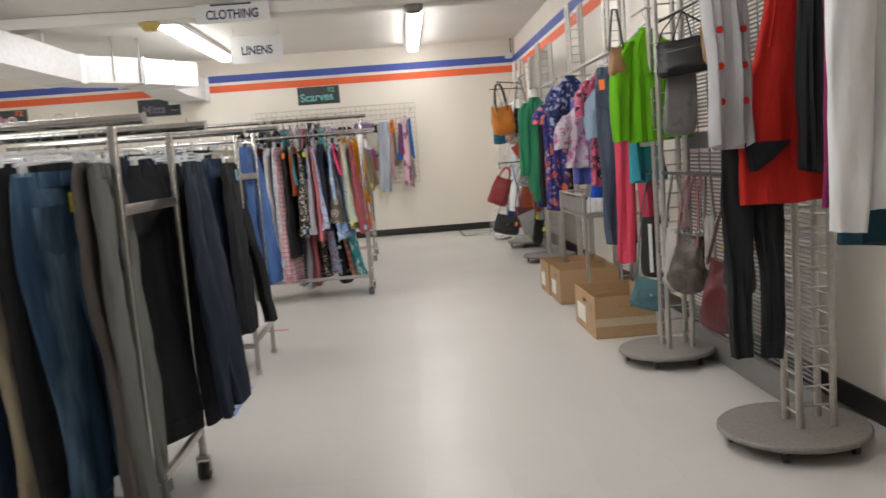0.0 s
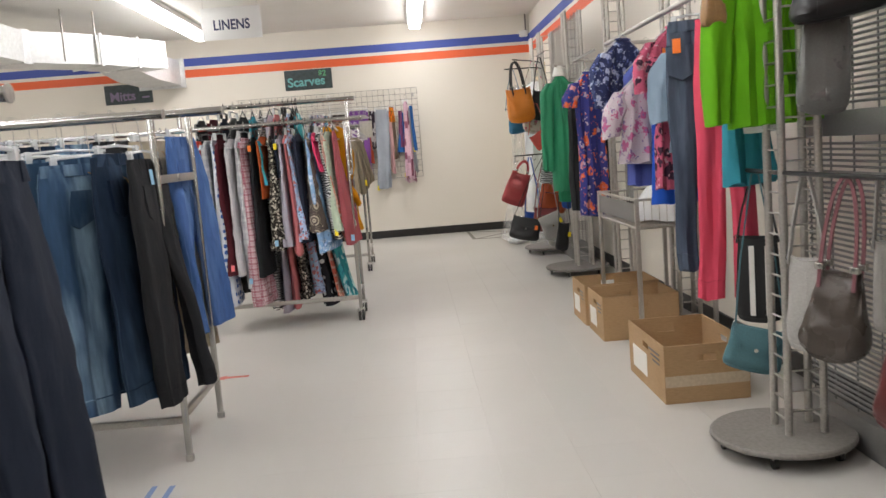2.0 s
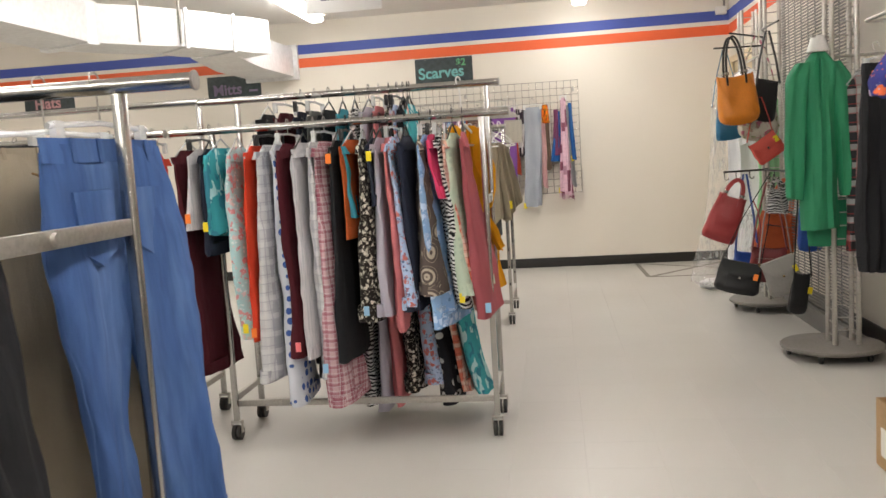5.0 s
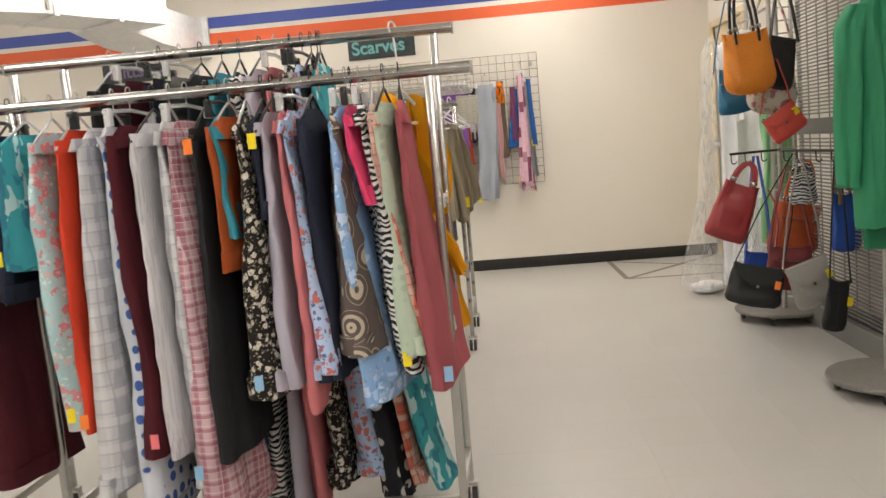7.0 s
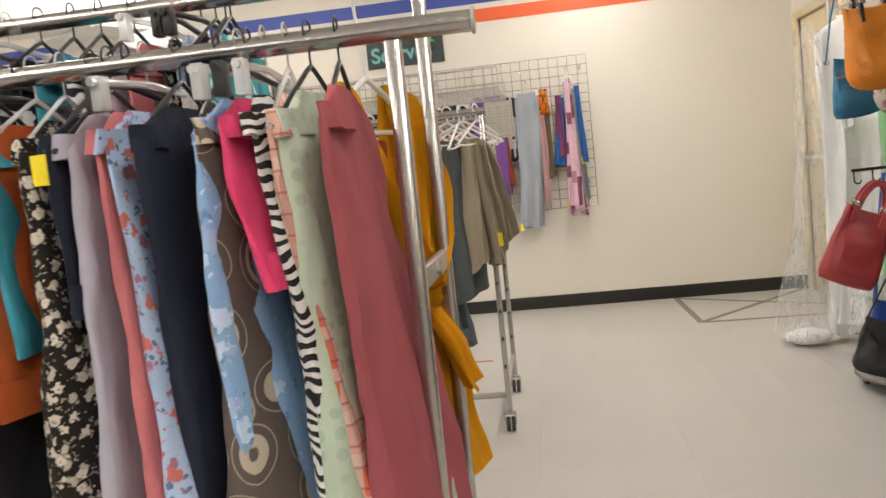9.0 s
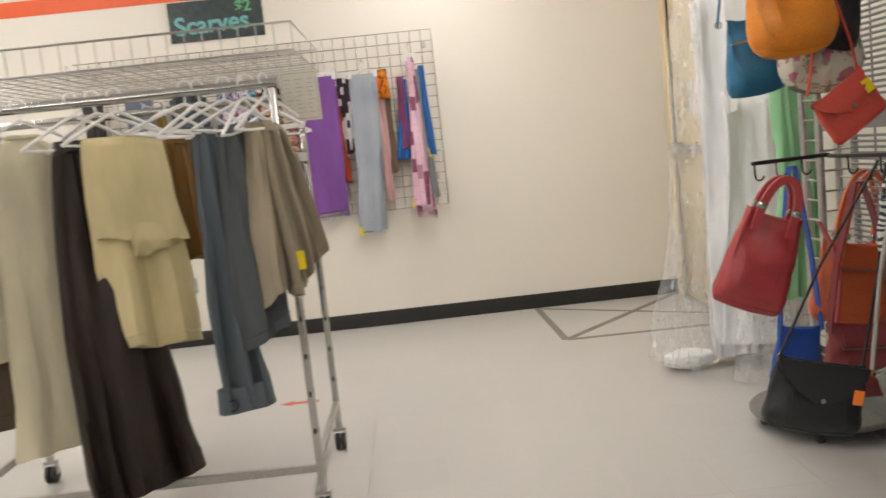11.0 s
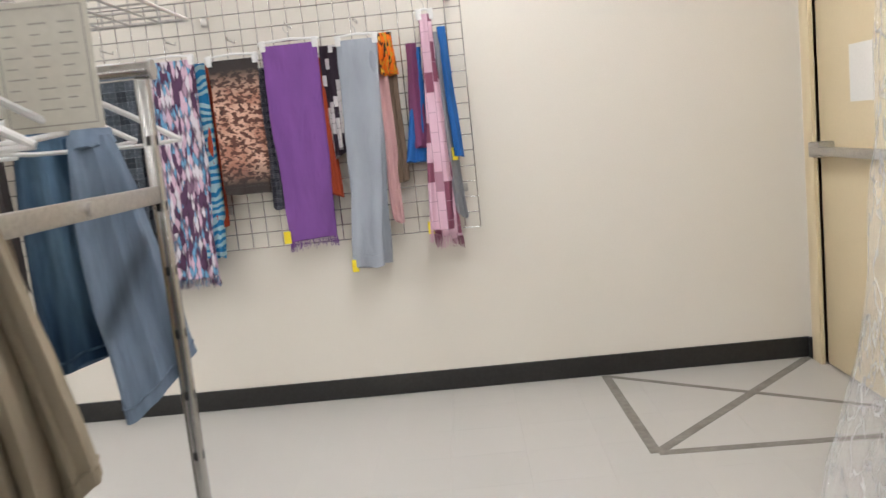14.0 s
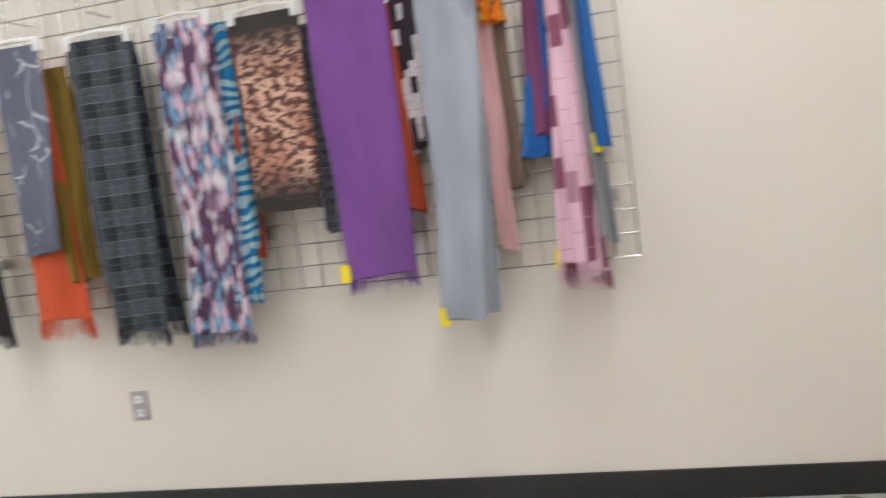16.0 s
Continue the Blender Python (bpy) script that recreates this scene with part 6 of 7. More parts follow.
handbag("handbag", "teal blue zipped shoulder bag", pose(0.985, 10.12, 1.93, 0, 0, -6), 0.21, 0.26, 0.13, L_TEAL, 0.38, "long", zip_line=True, tag="pink", strap_w=0.014, taper=0.6, tip=-7)
handbag("handbag", "small black shoulder bag on the upper arm", pose(1.24, 9.95, 2.02, 0, 0, 12), 0.19, 0.28, 0.08, L_BLACK, 0.34, "long", tip=12)
handbag("handbag", "floral canvas drawstring bag", pose(1.18, 10.0, 2.0, 0, 0, 4), 0.28, 0.36, 0.16, FLORALBAG, 0.34, "long", sag=0.3)
handbag("clutch_bag", "coral red leather envelope clutch", pose(1.17, 9.9, 1.57, 0, 0, 4), 0.21, 0.165, 0.04, L_CORAL, 0.29, "long", flap=True, strap_w=0.008, tag="yellow", tip=-33, taper=1.0, sag=0.0)
# along the black rail of the nearer stand
striped = handbag("handbag", "black and white striped shoulder bag", pose(1.23, 4.78, 1.02, 0, 0, -30), 0.18, 0.34, 0.06, L_BLACK, 0.26, "long", L_BLACK, tag=None)
handbag("clutch_bag", "dusty teal leather clutch bag hung low", pose(1.17, 4.64, 1.02, 0, 0, -14), 0.21, 0.17, 0.05, L_STEEL, 0.6, "long", strap_w=0.004, tip=14, flap=True, taper=0.98)
handbag("handbag", "silver leather pouch bag on a thin strap", pose(1.2, 4.3, 1.02, 0, 0, -50), 0.15, 0.32, 0.06, L_SILVER, 0.28, "long")
handbag("handbag", "grey brown slouchy bag with pink straps", pose(1.2, 4.08, 1.02, 0, 0, -48), 0.22, 0.26, 0.16, L_BROWN, 0.3, strap_mat=L_PINK, sag=0.35, taper=0.6, strap_w=0.018, tip=6)
handbag("handbag", "slim grey wristlet wallet on a loop", pose(1.22, 3.88, 1.02, 0, 0, -50), 0.06, 0.26, 0.03, L_GREY, 0.18, "long")
handbag("handbag", "dark red leather hobo bag with a wide strap", pose(1.26, 3.64, 1.02, 0, 8, -40), 0.2, 0.3, 0.12, L_WINE, 0.38, "long", strap_w=0.03, tag="blue", sag=0.3, taper=0.75)
chain = handbag("handbag", "black evening bag on a gold chain", pose(1.22, 3.55, 1.02, 0, 0, -40), 0.14, 0.2, 0.06, L_BLACK, 0.3, "long", M_GOLD, metal=M_GOLD, strap_w=0.02)
handbag("handbag", "small tan leather bag on a long strap", pose(0.99, 4.52, 1.9, 0, 0, 5), 0.09, 0.15, 0.06, L_TAN, 0.2, "long", L_BLACK)
handbag("handbag", "grey suede shoulder bag under a black bag", pose(1.23, 4.15, 1.8, 0, 4, -12), 0.16, 0.34, 0.07, leather("pewter_leather", (0.13, 0.13, 0.125), 0.3), 0.24, "long", L_BLACK, flap=False)
handbag("handbag", "black patent leather bag with a chrome clasp", pose(1.19, 4.1, 1.8, 0, -8, -12), 0.3, 0.17, 0.12, L_BLACK, 0.13, "long", zip_line=True)
handbag("handbag", "tan and brown leather bag on the upper arm", pose(1.24, 3.8, 1.8, 0, -12, -10), 0.2, 0.16, 0.09, L_TAN, 0.12, "long", tag="orange")
part("stripe", slab(bmesh.new(), (-0.03, -0.034, -0.58), (-0.01, -0.028, -0.3)), M_PAPER, striped, "pale stripe")
part("stripe", slab(bmesh.new(), (0.03, -0.034, -0.58), (0.05, -0.028, -0.3)), M_PAPER, striped, "pale stripe")


# ---------------------------------------------------------------- boxes, shelf
def card_box(x0, x1, y0, y1, h, label, band=False, turn=0):
    """An open carton with hand holes in its four sides."""
    ob = thing("cardboard_box", label, "box", pose((x0 + x1) / 2, (y0 + y1) / 2, 0, 0, 0, turn), group="open cardboard boxes")
    w, l, t = (x1 - x0) / 2, (y1 - y0) / 2, 0.006
    part("bottom", slab(bmesh.new(), (-w, -l, 0.0), (w, l, t)), M_CARDIN, ob)
    for axis, s in ((1, -1), (1, 1), (0, -1), (0, 1)):
        a, e = (w, l) if axis else (l - t, w)
        bm = bmesh.new()
        hh, hw = h - 0.075, 0.045
        for (u0, u1, z0, z1) in ((-a, -hw, t, h), (hw, a, t, h), (-hw, hw, t, hh), (-hw, hw, hh + 0.03, h)):
            lo, hi = ((u0, s * e - (t if s > 0 else 0), z0), (u1, s * e + (t if s < 0 else 0), z1))
            if axis == 0:
                lo, hi = (lo[1], lo[0], z0), (hi[1], hi[0], z1)
            slab(bm, lo, hi)
        bmesh.ops.remove_doubles(bm, verts=bm.verts, dist=0.0004)
        part("side", bm, M_CARD, ob, smooth=False)
    part("paper_label", slab(bmesh.new(), (-w - 0.0015, -0.02, 0.05), (-w - 0.0003, l * 0.75, 0.16)), M_PAPER, ob, "white paper label")
    for k in range(3):
        part("print_bar", slab(bmesh.new(), (-w - 0.0015, -l * 0.75, 0.2 - 0.022 * k), (-w - 0.0003, -l * (0.2 + 0.1 * k), 0.209 - 0.022 * k)), M_BLACK, ob, "dark printed line")
    if band:
        part("tape_band", slab(bmesh.new(), (-w + 0.002, -l - 0.0015, 0.075), (w - 0.002, -l - 0.0003, 0.125)), surface("brown_tape", (0.52, 0.42, 0.30), 0.35, grain=60), ob, "pale packing tape band")
    return ob


card_box(0.92, 1.3, 5.07, 5.66, 0.26, "open brown cardboard box with a tape band", True)
card_box(0.93, 1.38, 6.28, 6.68, 0.26, "open brown cardboard box beside a ladder post")
card_box(0.92, 1.4, 6.73, 7.13, 0.26, "open brown cardboard box behind another box")

shelf = thing("wire_shelf", "steel wire basket shelf on tall legs", "shelf")
SX0, SX1, SY0, SY1 = 1.13, 1.56, 6.18, 7.1
for x in (SX0, SX1):
    for y in (SY0, SY1):
        part("leg", square_bar(bmesh.new(), (x, y, 0.0), (x, y, 0.83), 0.025, 0.025), M_STEEL, shelf)
for z in (0.66, 0.82):
    bm = bmesh.new()
    rod(bm, [(SX0, SY0, z), (SX1, SY0, z), (SX1, SY1, z), (SX0, SY1, z)], 0.008, 8, True)
    part("rim", bm, M_STEEL, shelf)
for k in range(1, 22):
    y = SY0 + (SY1 - SY0) * k / 22
    part("basket_wire", rod(bmesh.new(), [(SX0, y, 0.82), (SX0, y, 0.66), (SX1, y, 0.66), (SX1, y, 0.82)], 0.0025, 6), M_STEEL, shelf)
for k in range(1, 10):
    x = SX0 + (SX1 - SX0) * k / 10
    part("basket_wire", rod(bmesh.new(), [(x, SY0, 0.82), (x, SY0, 0.66), (x, SY1, 0.66), (x, SY1, 0.82)], 0.0025, 6), M_STEEL, shelf)
part("side_plate", slab(bmesh.new(), (SX0 - 0.006, SY0 + 0.02, 0.69), (SX0 - 0.003, SY1 - 0.02, 0.80)), M_GREY, shelf, "dull grey side plate")


def cloth_pile(name, label, x, y, z, rx, ry, h, mat, seed):
    rng = random.Random(seed)
    rows = []
    for i in range(8):
        t = i / 7
        k = max(0.05, math.cos(t * 1.45)) ** 0.6
        rows.append([(x + rx * k * math.cos(a) * (1 + 0.12 * math.sin(3 * a + seed + t)), y + ry * k * math.sin(a) * (1 + 0.1 * math.sin(4 * a + 2 * seed)), z + h * t + 0.008 * math.sin(5 * a + 3 * t)) for a in [math.tau * j / 26 for j in range(26)]])
    return thing(name, label, "cloth", bm=loft(bmesh.new(), rows), material=mat)


cloth_pile("folded_cloth", "white folded cloth heaped on the wire shelf", 1.36, 6.55, 0.675, 0.15, 0.22, 0.2, WHITE, 3)
cloth_pile("folded_cloth", "dark folded cloth lying on the wire shelf", 1.34, 6.9, 0.675, 0.15, 0.12, 0.09, BLK, 5)


# ---------------------------------------------------------------- scarf display on the end wall
GRID_X0, GRID_X1, GRID_Z0, GRID_Z1, GRID_Y = -2.4, 0.04, 0.83, 2.05, 13.165
grid = thing("gridwall_display", "chrome wire grid display hung on the end wall", "display rack")
me_v = me_h = None
for k in range(int((GRID_X1 - GRID_X0) / 0.0762) + 2):
    x = GRID_X1 - 0.0762 * k
    if me_v is None:
        ob = part("wire", rod(bmesh.new(), [(0, GRID_Y, GRID_Z0), (0, GRID_Y, GRID_Z1)], 0.0028, 6), M_CHROME, grid)
        me_v = ob.data
    else:
        ob = new("wire", me_v)
        ob.parent = grid
    ob.location = (x, 0, 0)
for k in range(17):
    z = GRID_Z0 + 0.0762 * k
    if me_h is None:
        ob = part("cross_wire", rod(bmesh.new(), [(GRID_X0 - 0.03, GRID_Y - 0.005, 0), (GRID_X1 + 0.002, GRID_Y - 0.005, 0)], 0.0028, 6), M_CHROME, grid)
        me_h = ob.data
    else:
        ob = new("cross_wire", me_h)
        ob.parent = grid
    ob.location = (0, 0, z)
for x in (GRID_X0 + 0.1, -1.2, GRID_X1 - 0.06):
    for z in (GRID_Z0 + 0.2, GRID_Z1 - 0.1):
        part("bracket", slab(bmesh.new(), (x - 0.015, GRID_Y, z - 0.02), (x + 0.015, WALL_Y, z + 0.02), 0.003), M_STEEL, grid)

S_TREE = C("slate_tree_print", (0.125, 0.135, 0.18), "branch", (0.5, 0.5, 0.54), size=0.085)
S_ORANGE, S_OLIVE = C("orange_fringe_wool", (0.62, 0.11, 0.045)), C("olive_wool", (0.22, 0.14, 0.03))
S_PLAID = C("charcoal_plaid_wool", (0.022, 0.027, 0.034), "wool_check", (0.095, 0.11, 0.13), (0.26, 0.28, 0.31), size=0.105)
S_MULTI = C("multicolour_knit", (0.10, 0.05, 0.10), "ikat", (0.60, 0.42, 0.52), (0.16, 0.36, 0.56), size=0.016)
S_TEAL = C("teal_feather_print", (0.02, 0.17, 0.36), "zebra", (0.30, 0.45, 0.50), size=0.045)
S_LEO = C("leopard_silk", (0.40, 0.18, 0.12), "fur", (0.60, 0.37, 0.27), (0.10, 0.035, 0.022), size=0.023, gloss=0.5)
S_BLACK = C("black_silk", (0.016, 0.012, 0.012), gloss=0.5)
S_PURPLE = C("purple_fleece", (0.18, 0.072, 0.27))
S_GREY = C("pale_blue_grey_knit", (0.32, 0.345, 0.39))
S_PINK = C("pale_pink_knit", (0.62, 0.38, 0.38))
S_PATCH = C("pink_patch_knit", (0.68, 0.45, 0.54), "patches", (0.23, 0.075, 0.12), (0.42, 0.26, 0.32), size=0.055)
S_BROWN = C("brown_rib_knit", (0.17, 0.12, 0.085))
S_KNOT = C("orange_black_print", (0.70, 0.15, 0.01), "abstract", (0.02, 0.015, 0.012), (0.55, 0.3, 0.03), size=0.022)
S_BW = C("black_white_print", (0.03, 0.02, 0.03), "patches", (0.6, 0.56, 0.57), (0.02, 0.015, 0.02), size=0.03)
S_RUST = C("rust_wool", (0.36, 0.06, 0.025))
S_BLUE = C("bright_blue_knit", (0.03, 0.14, 0.42))
S_GREY2 = C("grey_rib_knit", (0.30, 0.31, 0.33))
S_MAUVE = C("mauve_knit", (0.20, 0.06, 0.14))
S_DKPLAID = C("navy_plaid_wool", (0.02, 0.022, 0.035), "wool_check", (0.10, 0.10, 0.12), (0.5, 0.5, 0.5), size=0.04)


def scarf(mat, label, x, y, ztop, zbot, wtop, wbot, seed, fringe=0.0, tag=None, slant=0.0, thick=0.011, hook=True, folds=3, layer=0.0, loose=0.55):
    """A scarf folded over a clip hanger; it hangs flat before the wall. layer sets the rear half's extra length."""
    rng = random.Random(seed)
    m = pose(x, y, ztop + 0.075, 0, 0, -90)
    if hook:
        hanger(m, wtop * 1.08, False, True)
        arm_ob = thing("grid_hook", "chrome hook on the wire grid", "hook")
        part("prong", rod(bmesh.new(), [(x, GRID_Y - 0.008, ztop + 0.10), (x, GRID_Y - 0.01, ztop + 0.085), (x, y - 0.03, ztop + 0.085), (x, y - 0.036, ztop + 0.1)], 0.003, 6), M_CHROME, arm_ob)
    ob = thing("scarf", label, "scarf", m, "scarves on the grid panel")
    L = ztop - zbot
    for dx, extra, dy, name in ((0.0, 0.0, 0.0, "cloth"),) + (((-0.022, layer, 0.018, "rear_layer"),) if layer else ()):
        span = L + extra
        keys = [(dx * 0.4, 0, -0.075, thick * 0.6, wtop / 2), (dx, slant * 0.2 + dy * 0.3, -0.075 - span * 0.2, thick, wtop / 2 * 0.98), (dx, slant * 0.55 + dy, -0.075 - span * 0.6, thick * 1.15, (wtop * 0.4 + wbot * 0.6) / 2), (dx, slant + dy, -0.075 - span, thick * 1.2, wbot / 2)]
        rows = cloth_rows(rows_between(keys, 22), rng, 56, loose, folds)
        part(name, loft(bmesh.new(), rows), mat, ob)
        if fringe:
            bm = bmesh.new()
            n = len(rows[-1])
            per = max(1, int(wbot / 0.0055 / (n / 2)))
            for k in range(n):
                p, q = Vector(rows[-1][k]), Vector(rows[-1][(k + 1) % n])
                for g in range(per + 1):
                    a = p.lerp(q, g / (per + 1))
                    drop = fringe * rng.uniform(0.55, 1.05)
                    e = a + Vector((rng.uniform(-0.008, 0.008), rng.uniform(-0.008, 0.008), -drop))
                    rod(bm, [a + Vector((0, 0, 0.004)), a.lerp(e, 0.5) + Vector((0, rng.uniform(-0.003, 0.003), 0)), e], 0.0011, 4)
            part("fringe", bm, mat, ob)
        else:
            part("hem", rod(bmesh.new(), rows[-2], 0.0022, 5, True), mat, ob)
    if tag:
        price_tag(ob, slant - wbot * 0.5, -0.075 - L + 0.012, tag, thick)
    return ob


scarf(S_BLACK, "black wool scarf with a fringe", -2.3, 13.06, 1.78, 0.78, 0.14, 0.13, 70, 0.05)
scarf(S_OLIVE, "olive wool scarf behind an orange one", -1.9, 13.1, 1.7, 0.95, 0.14, 0.1, 71, hook=False)
scarf(S_ORANGE, "orange wool scarf with a fringe", -1.99, 13.075, 1.74, 0.82, 0.17, 0.2, 72, 0.08, hook=False, loose=0.8)
scarf(S_TREE, "slate grey scarf with a pale branch print", -1.98, 13.045, 1.78, 1.06, 0.2, 0.165, 73, slant=-0.02, folds=2)
scarf(S_PLAID, "charcoal plaid wool scarf with a fringe", -1.66, 13.05, 1.76, 0.76, 0.25, 0.22, 74, 0.06, folds=3, layer=-0.02, loose=0.75)
scarf(S_RUST, "rust red scarf behind a patterned one", -1.22, 13.1, 1.74, 0.96, 0.1, 0.06, 75, hook=False)
scarf(S_TEAL, "teal feather print scarf hung behind", -1.27, 13.085, 1.75, 0.81, 0.14, 0.1, 76, hook=False, slant=0.01)
scarf(S_MULTI, "purple, pink and blue patterned knit scarf", -1.35, 13.05, 1.77, 0.73, 0.21, 0.21, 77, 0.05, slant=-0.03, layer=0.01, loose=0.7)
scarf(S_LEO, "peach leopard print silk scarf with black edges", -1.06, 13.06, 1.75, 1.11, 0.24, 0.22, 78, thick=0.009, folds=2, loose=0.35)
scarf(S_DKPLAID, "navy plaid scarf behind a purple one", -0.93, 13.1, 1.7, 1.02, 0.08, 0.06, 79, hook=False)
scarf(S_PURPLE, "purple fleece scarf with a fringe", -0.78, 13.045, 1.79, 0.87, 0.27, 0.235, 80, 0.05, "yellow", slant=0.0, folds=1.5, loose=0.4)
scarf(S_RUST, "rust red wool scarf hung behind", -0.64, 13.1, 1.72, 1.06, 0.07, 0.06, 81, hook=False)
scarf(S_BW, "black and white lettered knit scarf", -0.6, 13.085, 1.77, 1.25, 0.09, 0.06, 82, hook=False)
scarf(S_GREY, "pale blue grey knit scarf folded long", -0.46, 13.045, 1.78, 0.7, 0.19, 0.16, 83, 0.0, "yellow", slant=-0.045, folds=1.6, layer=-0.012, loose=0.7)
scarf(S_PINK, "pale pink knit scarf hung behind", -0.36, 13.09, 1.72, 0.9, 0.06, 0.06, 84, hook=False)
scarf(S_BROWN, "brown ribbed knit scarf", -0.32, 13.09, 1.66, 1.1, 0.07, 0.07, 85, hook=False)
scarf(S_KNOT, "orange and black printed scarf tied short", -0.33, 13.075, 1.8, 1.6, 0.07, 0.08, 86, hook=False, thick=0.025)
scarf(S_MAUVE, "mauve knit scarf on a hook", -0.21, 13.09, 1.74, 1.25, 0.05, 0.09, 87, hook=False)
scarf(S_BLUE, "bright blue knit scarf on a hook", -0.19, 13.1, 1.72, 1.18, 0.05, 0.12, 88, hook=False, slant=-0.03)
scarf(S_GREY2, "grey ribbed knit scarf on a hook", -0.08, 13.085, 1.78, 0.9, 0.05, 0.06, 89, hook=False, slant=0.03)
scarf(S_BLUE, "blue knit scarf with a pale edge", -0.06, 13.075, 1.8, 1.19, 0.04, 0.05, 90, hook=False, tag="yellow", slant=0.03)
scarf(S_PATCH, "pink and plum patchwork knit scarf", -0.13, 13.05, 1.86, 0.85, 0.06, 0.125, 91, 0.07, "yellow", slant=-0.005, thick=0.018, layer=0.03, loose=0.7)


# ---------------------------------------------------------------- signs
def board(label, x0, x1, z0, z1, y, text, size, mat, tx, price=None, pmat=None):
    ob = thing("chalkboard_sign", label, "sign", pose((x0 + x1) / 2, y, (z0 + z1) / 2, 90, 0, 0))
    w, h = (x1 - x0) / 2, (z1 - z0) / 2
    part("panel", slab(bmesh.new(), (-w, -h, -0.012), (w, h, 0.0), 0.002), M_CHALK, ob)
    ob.location.y -= 0.013
    lettering("lettering", text, size, mat, ob, pose(tx, -0.03, 0.0025) @ Matrix.Rotation(radians(1.5), 4, "Z"))
    if price:
        lettering("price", price, size * 0.62, pmat, ob, pose(w * 0.6, h * 0.52, 0.0025))
    return ob


board("dark chalkboard sign lettered in teal chalk", -1.745, -1.1, 2.13, 2.4, WALL_Y, "Scarves", 0.17, M_TEAL, -0.03, "$2", M_GREENCHALK)
mitts = board("dark chalkboard sign lettered in purple chalk", -4.19, -3.55, 2.12, 2.38, WALL_Y, "Mitts", 0.17, M_PURPLECHALK, -0.08)
for k in (-1, 1):
    part("price_bar", slab(bmesh.new(), (0.18, 0.05 * k - 0.012, 0.0), (0.28, 0.05 * k + 0.012, 0.002)), M_PURPLECHALK, mitts, "chalk price mark")
board("dark chalkboard sign lettered in pink chalk", -6.5, -5.86, 2.13, 2.37, WALL_Y, "Hats", 0.18, M_PINKCHALK, -0.02, "$2", M_ORANGE)


def hanging_sign(label, x0, x1, z0, z1, y, text, size, tz):
    ob = thing("hanging_sign", label, "sign", pose((x0 + x1) / 2, y, (z0 + z1) / 2, 90, 0, 0), "department signs")
    w, h = (x1 - x0) / 2, (z1 - z0) / 2
    part("panel", slab(bmesh.new(), (-w, -h, -0.004), (w, h, 0.0), 0.001), M_SIGN, ob)
    lettering("lettering", text, size * 0.92, M_NAVY, ob, pose(0, tz, 0.0012) @ Matrix.Diagonal((0.82, 1, 1, 1)))
    for s in (-1, 1):
        part("chain", rod(bmesh.new(), [(s * w * 0.9, h - 0.01, -0.002), (s * w * 0.9, CEIL - (z0 + z1) / 2, -0.002)], 0.0015, 5), M_STEEL, ob)
    return ob


hanging_sign("white hanging sign with navy capitals", -2.17, -1.55, 2.49, 2.82, 10.5, "LINENS", 0.155, -0.02)
clothing = hanging_sign("white two-line hanging sign with navy capitals", -2.2, -1.44, 2.72, 2.915, 8.93, "CLOTHING", 0.14, -0.02)
part("upper_line", slab(bmesh.new(), (-0.22, 0.075, 0.0), (0.2, 0.092, 0.0012)), M_NAVY, clothing, "part of a navy line of letters")

M_FADED = surface("faded_print", (0.36, 0.34, 0.30), 0.7, grain=80)
card = thing("size_card", "cream printed price card hung on the rack", "card", pose(-0.546, 10.17, 1.445, 90, 0, 4))
part("panel", slab(bmesh.new(), (-0.065, -0.085, -0.001), (0.065, 0.085, 0.001)), surface("cream_card", (0.60, 0.57, 0.49), 0.6, grain=60, vary=0.06), card)
bm = bmesh.new()
for s, a, b in (((-0.058, -0.078), (0.058, -0.076), 0), ((-0.058, 0.076), (0.058, 0.078), 0), ((-0.058, -0.078), (-0.056, 0.078), 0), ((0.056, -0.078), (0.058, 0.078), 0)):
    slab(bm, (*s, 0.001), (*a, 0.0016))
part("border", bm, M_FADED, card, "thin grey border")
rng = random.Random(12)
for k in range(9):
    for c in range(3):
        x = -0.05 + 0.037 * c
        part("print_bar", slab(bmesh.new(), (x, 0.055 - 0.014 * k, 0.001), (x + rng.uniform(0.012, 0.028), 0.057 - 0.014 * k, 0.0016)), M_FADED, card)
part("string", rod(bmesh.new(), [(-0.03, 0.085, 0), (-0.06, 0.09, -0.02)], 0.001, 5), M_STEEL, card)

# ---------------------------------------------------------------- wall and ceiling fittings, floor marks
outlet = thing("wall_outlet", "white double electrical outlet on the end wall", "outlet", pose(-1.84, WALL_Y, 0.44, 90, 0, 0))
part("plate", slab(bmesh.new(), (-0.035, -0.057, 0), (0.035, 0.057, 0.006), 0.002), surface("worn_outlet_plate", (0.42, 0.40, 0.38), 0.4, 0.2, grain=90, vary=0.15), outlet)
for s in (-1, 1):
    part("socket", slab(bmesh.new(), (-0.016, s * 0.026 - 0.014, 0.006), (0.016, s * 0.026 + 0.014, 0.008), 0.003), M_SIGN, outlet)
    for dx in (-0.007, 0.007):
        part("slot", slab(bmesh.new(), (dx - 0.0015, s * 0.026 - 0.004, 0.008), (dx + 0.0015, s * 0.026 + 0.006, 0.0086)), M_BLACK, outlet)

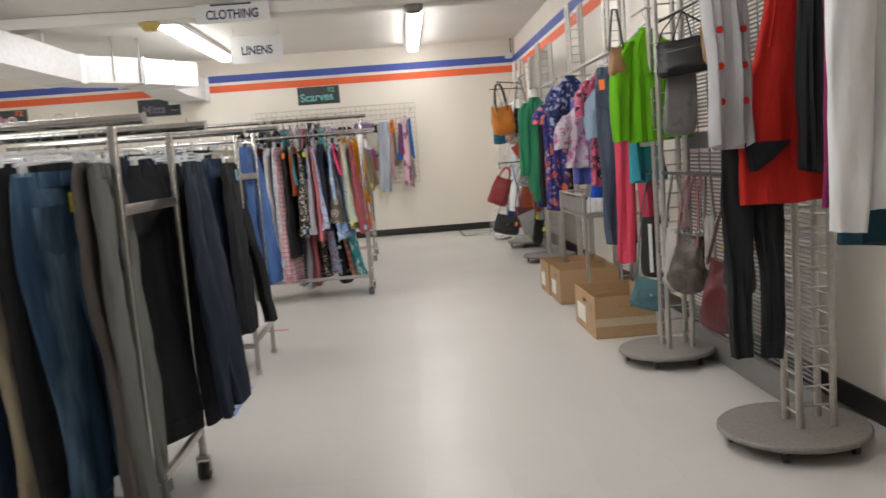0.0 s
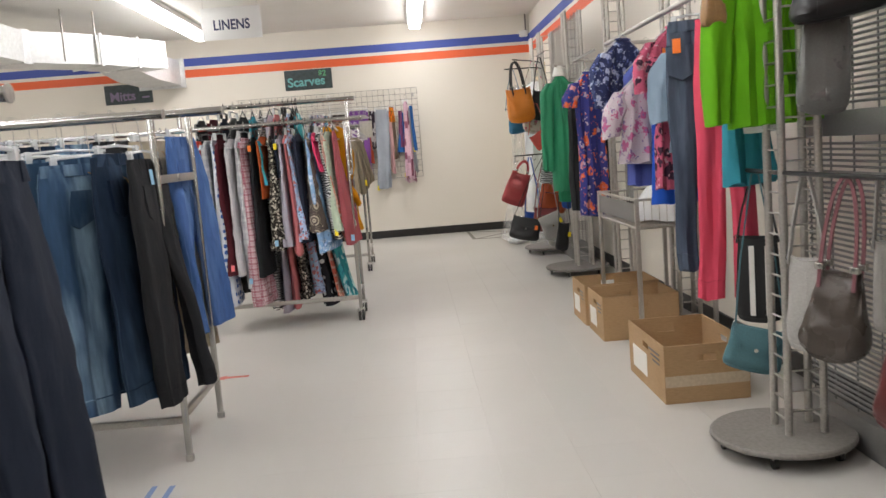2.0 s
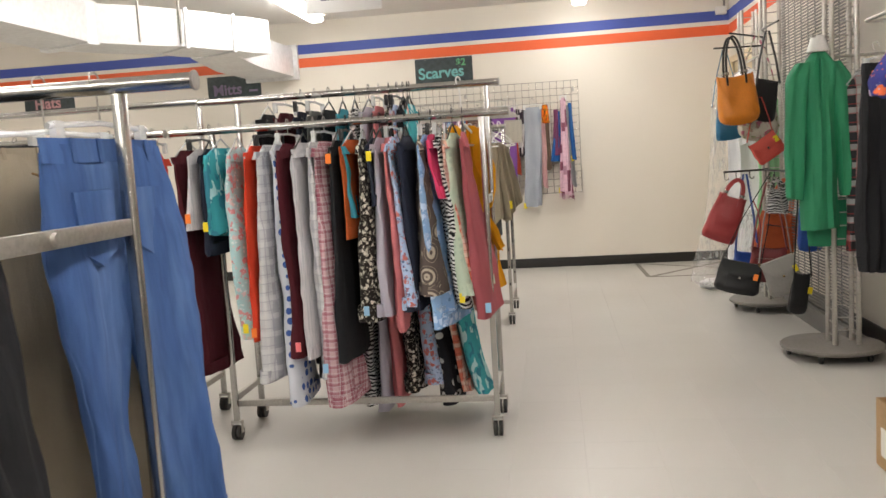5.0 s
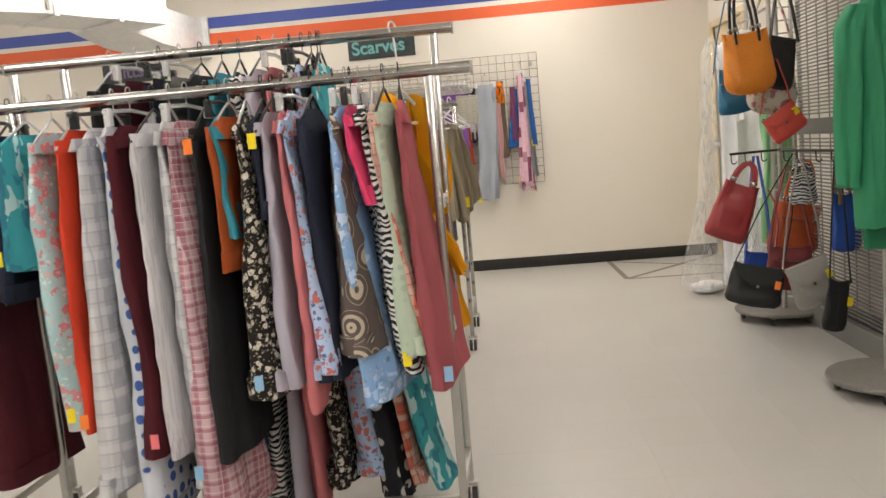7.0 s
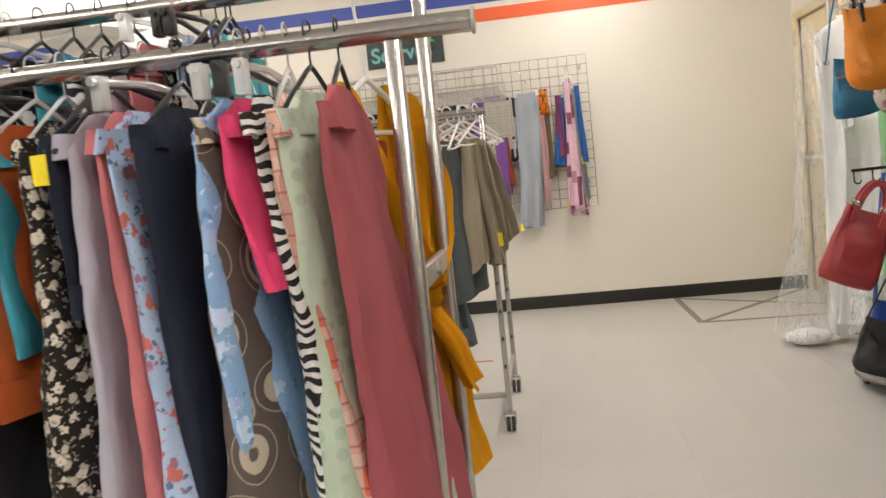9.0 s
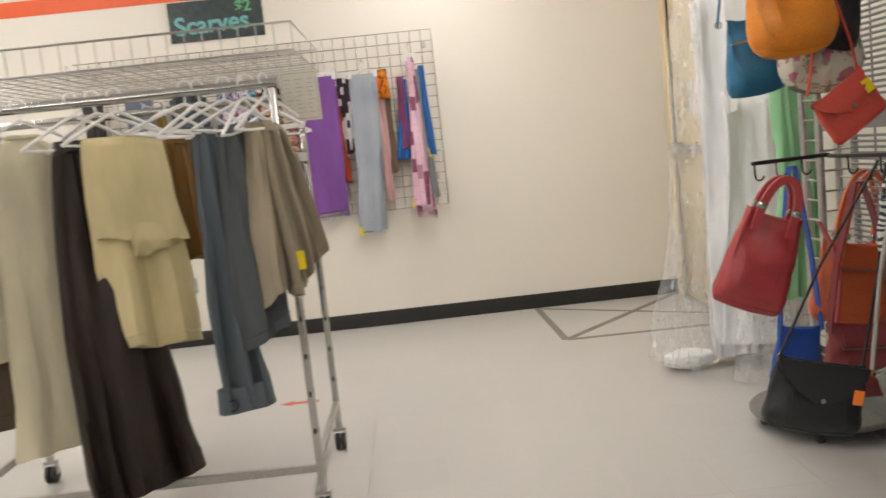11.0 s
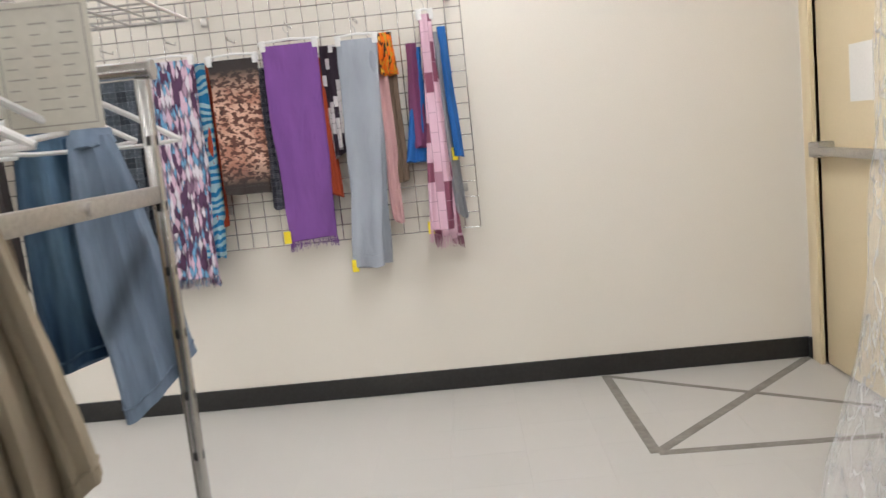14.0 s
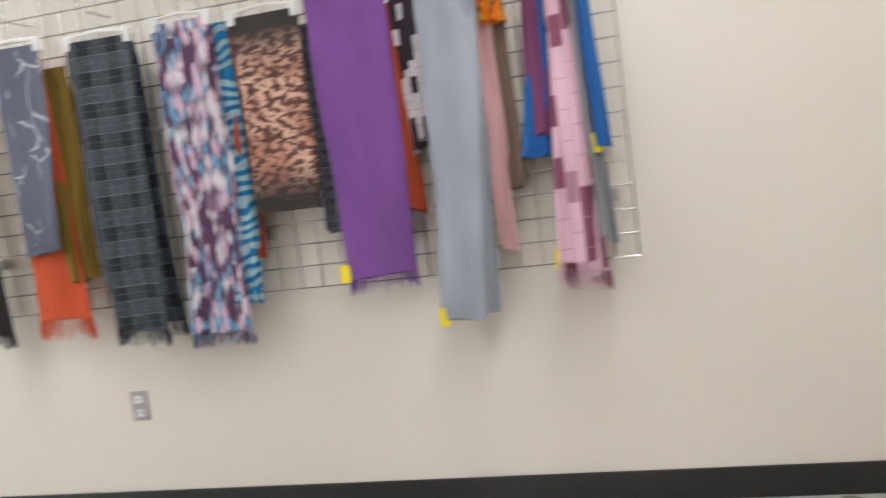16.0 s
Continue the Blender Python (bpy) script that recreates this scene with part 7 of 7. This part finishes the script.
sensor = thing("ceiling_speaker", "dark grey ceiling speaker under the beam", "speaker")
part("body", disc(bmesh.new(), 0.05, 9.12, 2.73, 2.8, 0.09, 0.11, 24), M_GREY, sensor)
part("grille", disc(bmesh.new(), 0.05, 9.12, 2.718, 2.731, 0.06, 0.075, 24), M_BLACK, sensor)
sensor = thing("smoke_detector", "yellowed smoke detector under the beam", "detector")
part("body", disc(bmesh.new(), -2.72, 9.12, 2.745, 2.8, 0.09, 0.12, 24), surface("yellowed_plastic", (0.62, 0.46, 0.14), 0.5), sensor)
part("cap", disc(bmesh.new(), -2.72, 9.12, 2.715, 2.746, 0.06, 0.085, 24), surface("yellowed_plastic_cap", (0.58, 0.42, 0.12), 0.5), sensor)
alarm = thing("alarm_box", "small white alarm box in the wall corner", "alarm")
part("body", slab(bmesh.new(), (WALL_X - 0.14, WALL_Y - 0.07, 2.62), (WALL_X - 0.03, WALL_Y, 2.70), 0.008), M_HANGW, alarm)
part("conduit", rod(bmesh.new(), [(WALL_X - 0.05, WALL_Y - 0.03, 2.70), (WALL_X - 0.05, WALL_Y - 0.03, CEIL)], 0.012, 10), M_BASEPLATE, alarm)


def tape(name, mat, a, b, w, label, z=0.0012):
    a, b = Vector((*a, 0)), Vector((*b, 0))
    n = Vector((-(b - a).y, (b - a).x, 0)).normalized() * w / 2
    bm = bmesh.new()
    top = [bm.verts.new(p + Vector((0, 0, z))) for p in (a - n, b - n, b + n, a + n)]
    low = [bm.verts.new(v.co - Vector((0, 0, z * 0.9))) for v in top]
    bm.faces.new(top)
    for k in range(4):
        bm.faces.new((low[k], low[(k + 1) % 4], top[(k + 1) % 4], top[k]))
    ob = new(name, finish(bm, name, mat, False))
    return tagged(ob, label, "floor tape")


tape("floor_tape", M_TAPE, (0.62, 12.15), (0.6, 13.18), 0.045, "worn grey tape strip on the floor")
tape("floor_tape", M_TAPE, (0.63, 12.15), (1.63, 12.12), 0.045, "worn grey tape strip on the floor", 0.0014)
tape("floor_tape", M_TAPE, (0.63, 12.16), (1.62, 13.18), 0.045, "grey diagonal tape strip on the floor", 0.0018)
tape("floor_tape", M_TAPE, (0.6, 13.17), (1.62, 12.42), 0.03, "thin grey tape strip across the others", 0.0022)
tape("floor_tape", M_BLUETAPE, (-1.18, 4.15), (-1.19, 4.65), 0.022, "blue tape strip on the floor")
tape("floor_tape", M_BLUETAPE, (-1.11, 4.1), (-1.12, 4.64), 0.022, "blue tape strip on the floor")


def arrow(x, y, label):
    bm = bmesh.new()
    pts = [(-0.1, 0), (-0.03, 0.045), (-0.03, 0.018), (0.1, 0.018), (0.1, -0.018), (-0.03, -0.018), (-0.03, -0.045)]
    top = [bm.verts.new((x + px, y + py, 0.0013)) for px, py in pts]
    low = [bm.verts.new((x + px, y + py, 0.0001)) for px, py in pts]
    bm.faces.new(top)
    for k in range(7):
        bm.faces.new((low[k], low[(k + 1) % 7], top[(k + 1) % 7], top[k]))
    ob = new("floor_arrow", finish(bm, "floor_arrow", M_REDTAPE, False))
    tagged(ob, label, "floor arrow")


arrow(-1.23, 6.2, "red arrow sticker on the vinyl floor")
arrow(-0.9, 11.46, "red arrow sticker near the scarf display")


# ---------------------------------------------------------------- floor tiles, nearest the walk first
T = 0.3048


def tile_mesh():
    bm = bmesh.new()
    g = 0.0003
    top = [bm.verts.new((sx * (T / 2 - g), sy * (T / 2 - g), 0.0)) for sx, sy in ((-1, -1), (1, -1), (1, 1), (-1, 1))]
    low = [bm.verts.new((v.co.x * 1.002, v.co.y * 1.002, -0.003)) for v in top]
    bm.faces.new(top)
    for k in range(4):
        bm.faces.new((low[k], low[(k + 1) % 4], top[(k + 1) % 4], top[k]))
    return finish(bm, "tile", M_FLOOR, False)


TILE = tile_mesh()
near, rest = [], []
for i in range(int((WALL_X - X0) / T) + 1):
    for j in range(int((WALL_Y - Y0) / T) + 1):
        cx, cy = WALL_X - T / 2 - i * T, WALL_Y - T / 2 - j * T
        (near if (1 <= i < 8 and 2.2 < cy) else rest).append((cx, cy))
for cx, cy in near:
    ob = new("tile", TILE)
    ob.parent, ob.location = sub, (cx, cy, 0)
verts, faces = [], []
for cx, cy in rest:
    if cx - T / 2 < X0 or cy - T / 2 < Y0:
        continue
    k = len(verts)
    verts += [(cx + sx * (T / 2 - 0.0003), cy + sy * (T / 2 - 0.0003), 0.0) for sx, sy in ((-1, -1), (1, -1), (1, 1), (-1, 1))]
    faces.append((k, k + 1, k + 2, k + 3))
me = bpy.data.meshes.new("tiles")
me.from_pydata(verts, [], faces)
me.materials.append(M_FLOOR)
ob = new("tiles", me)
ob.parent = sub
tagged(ob, kind="stuff")
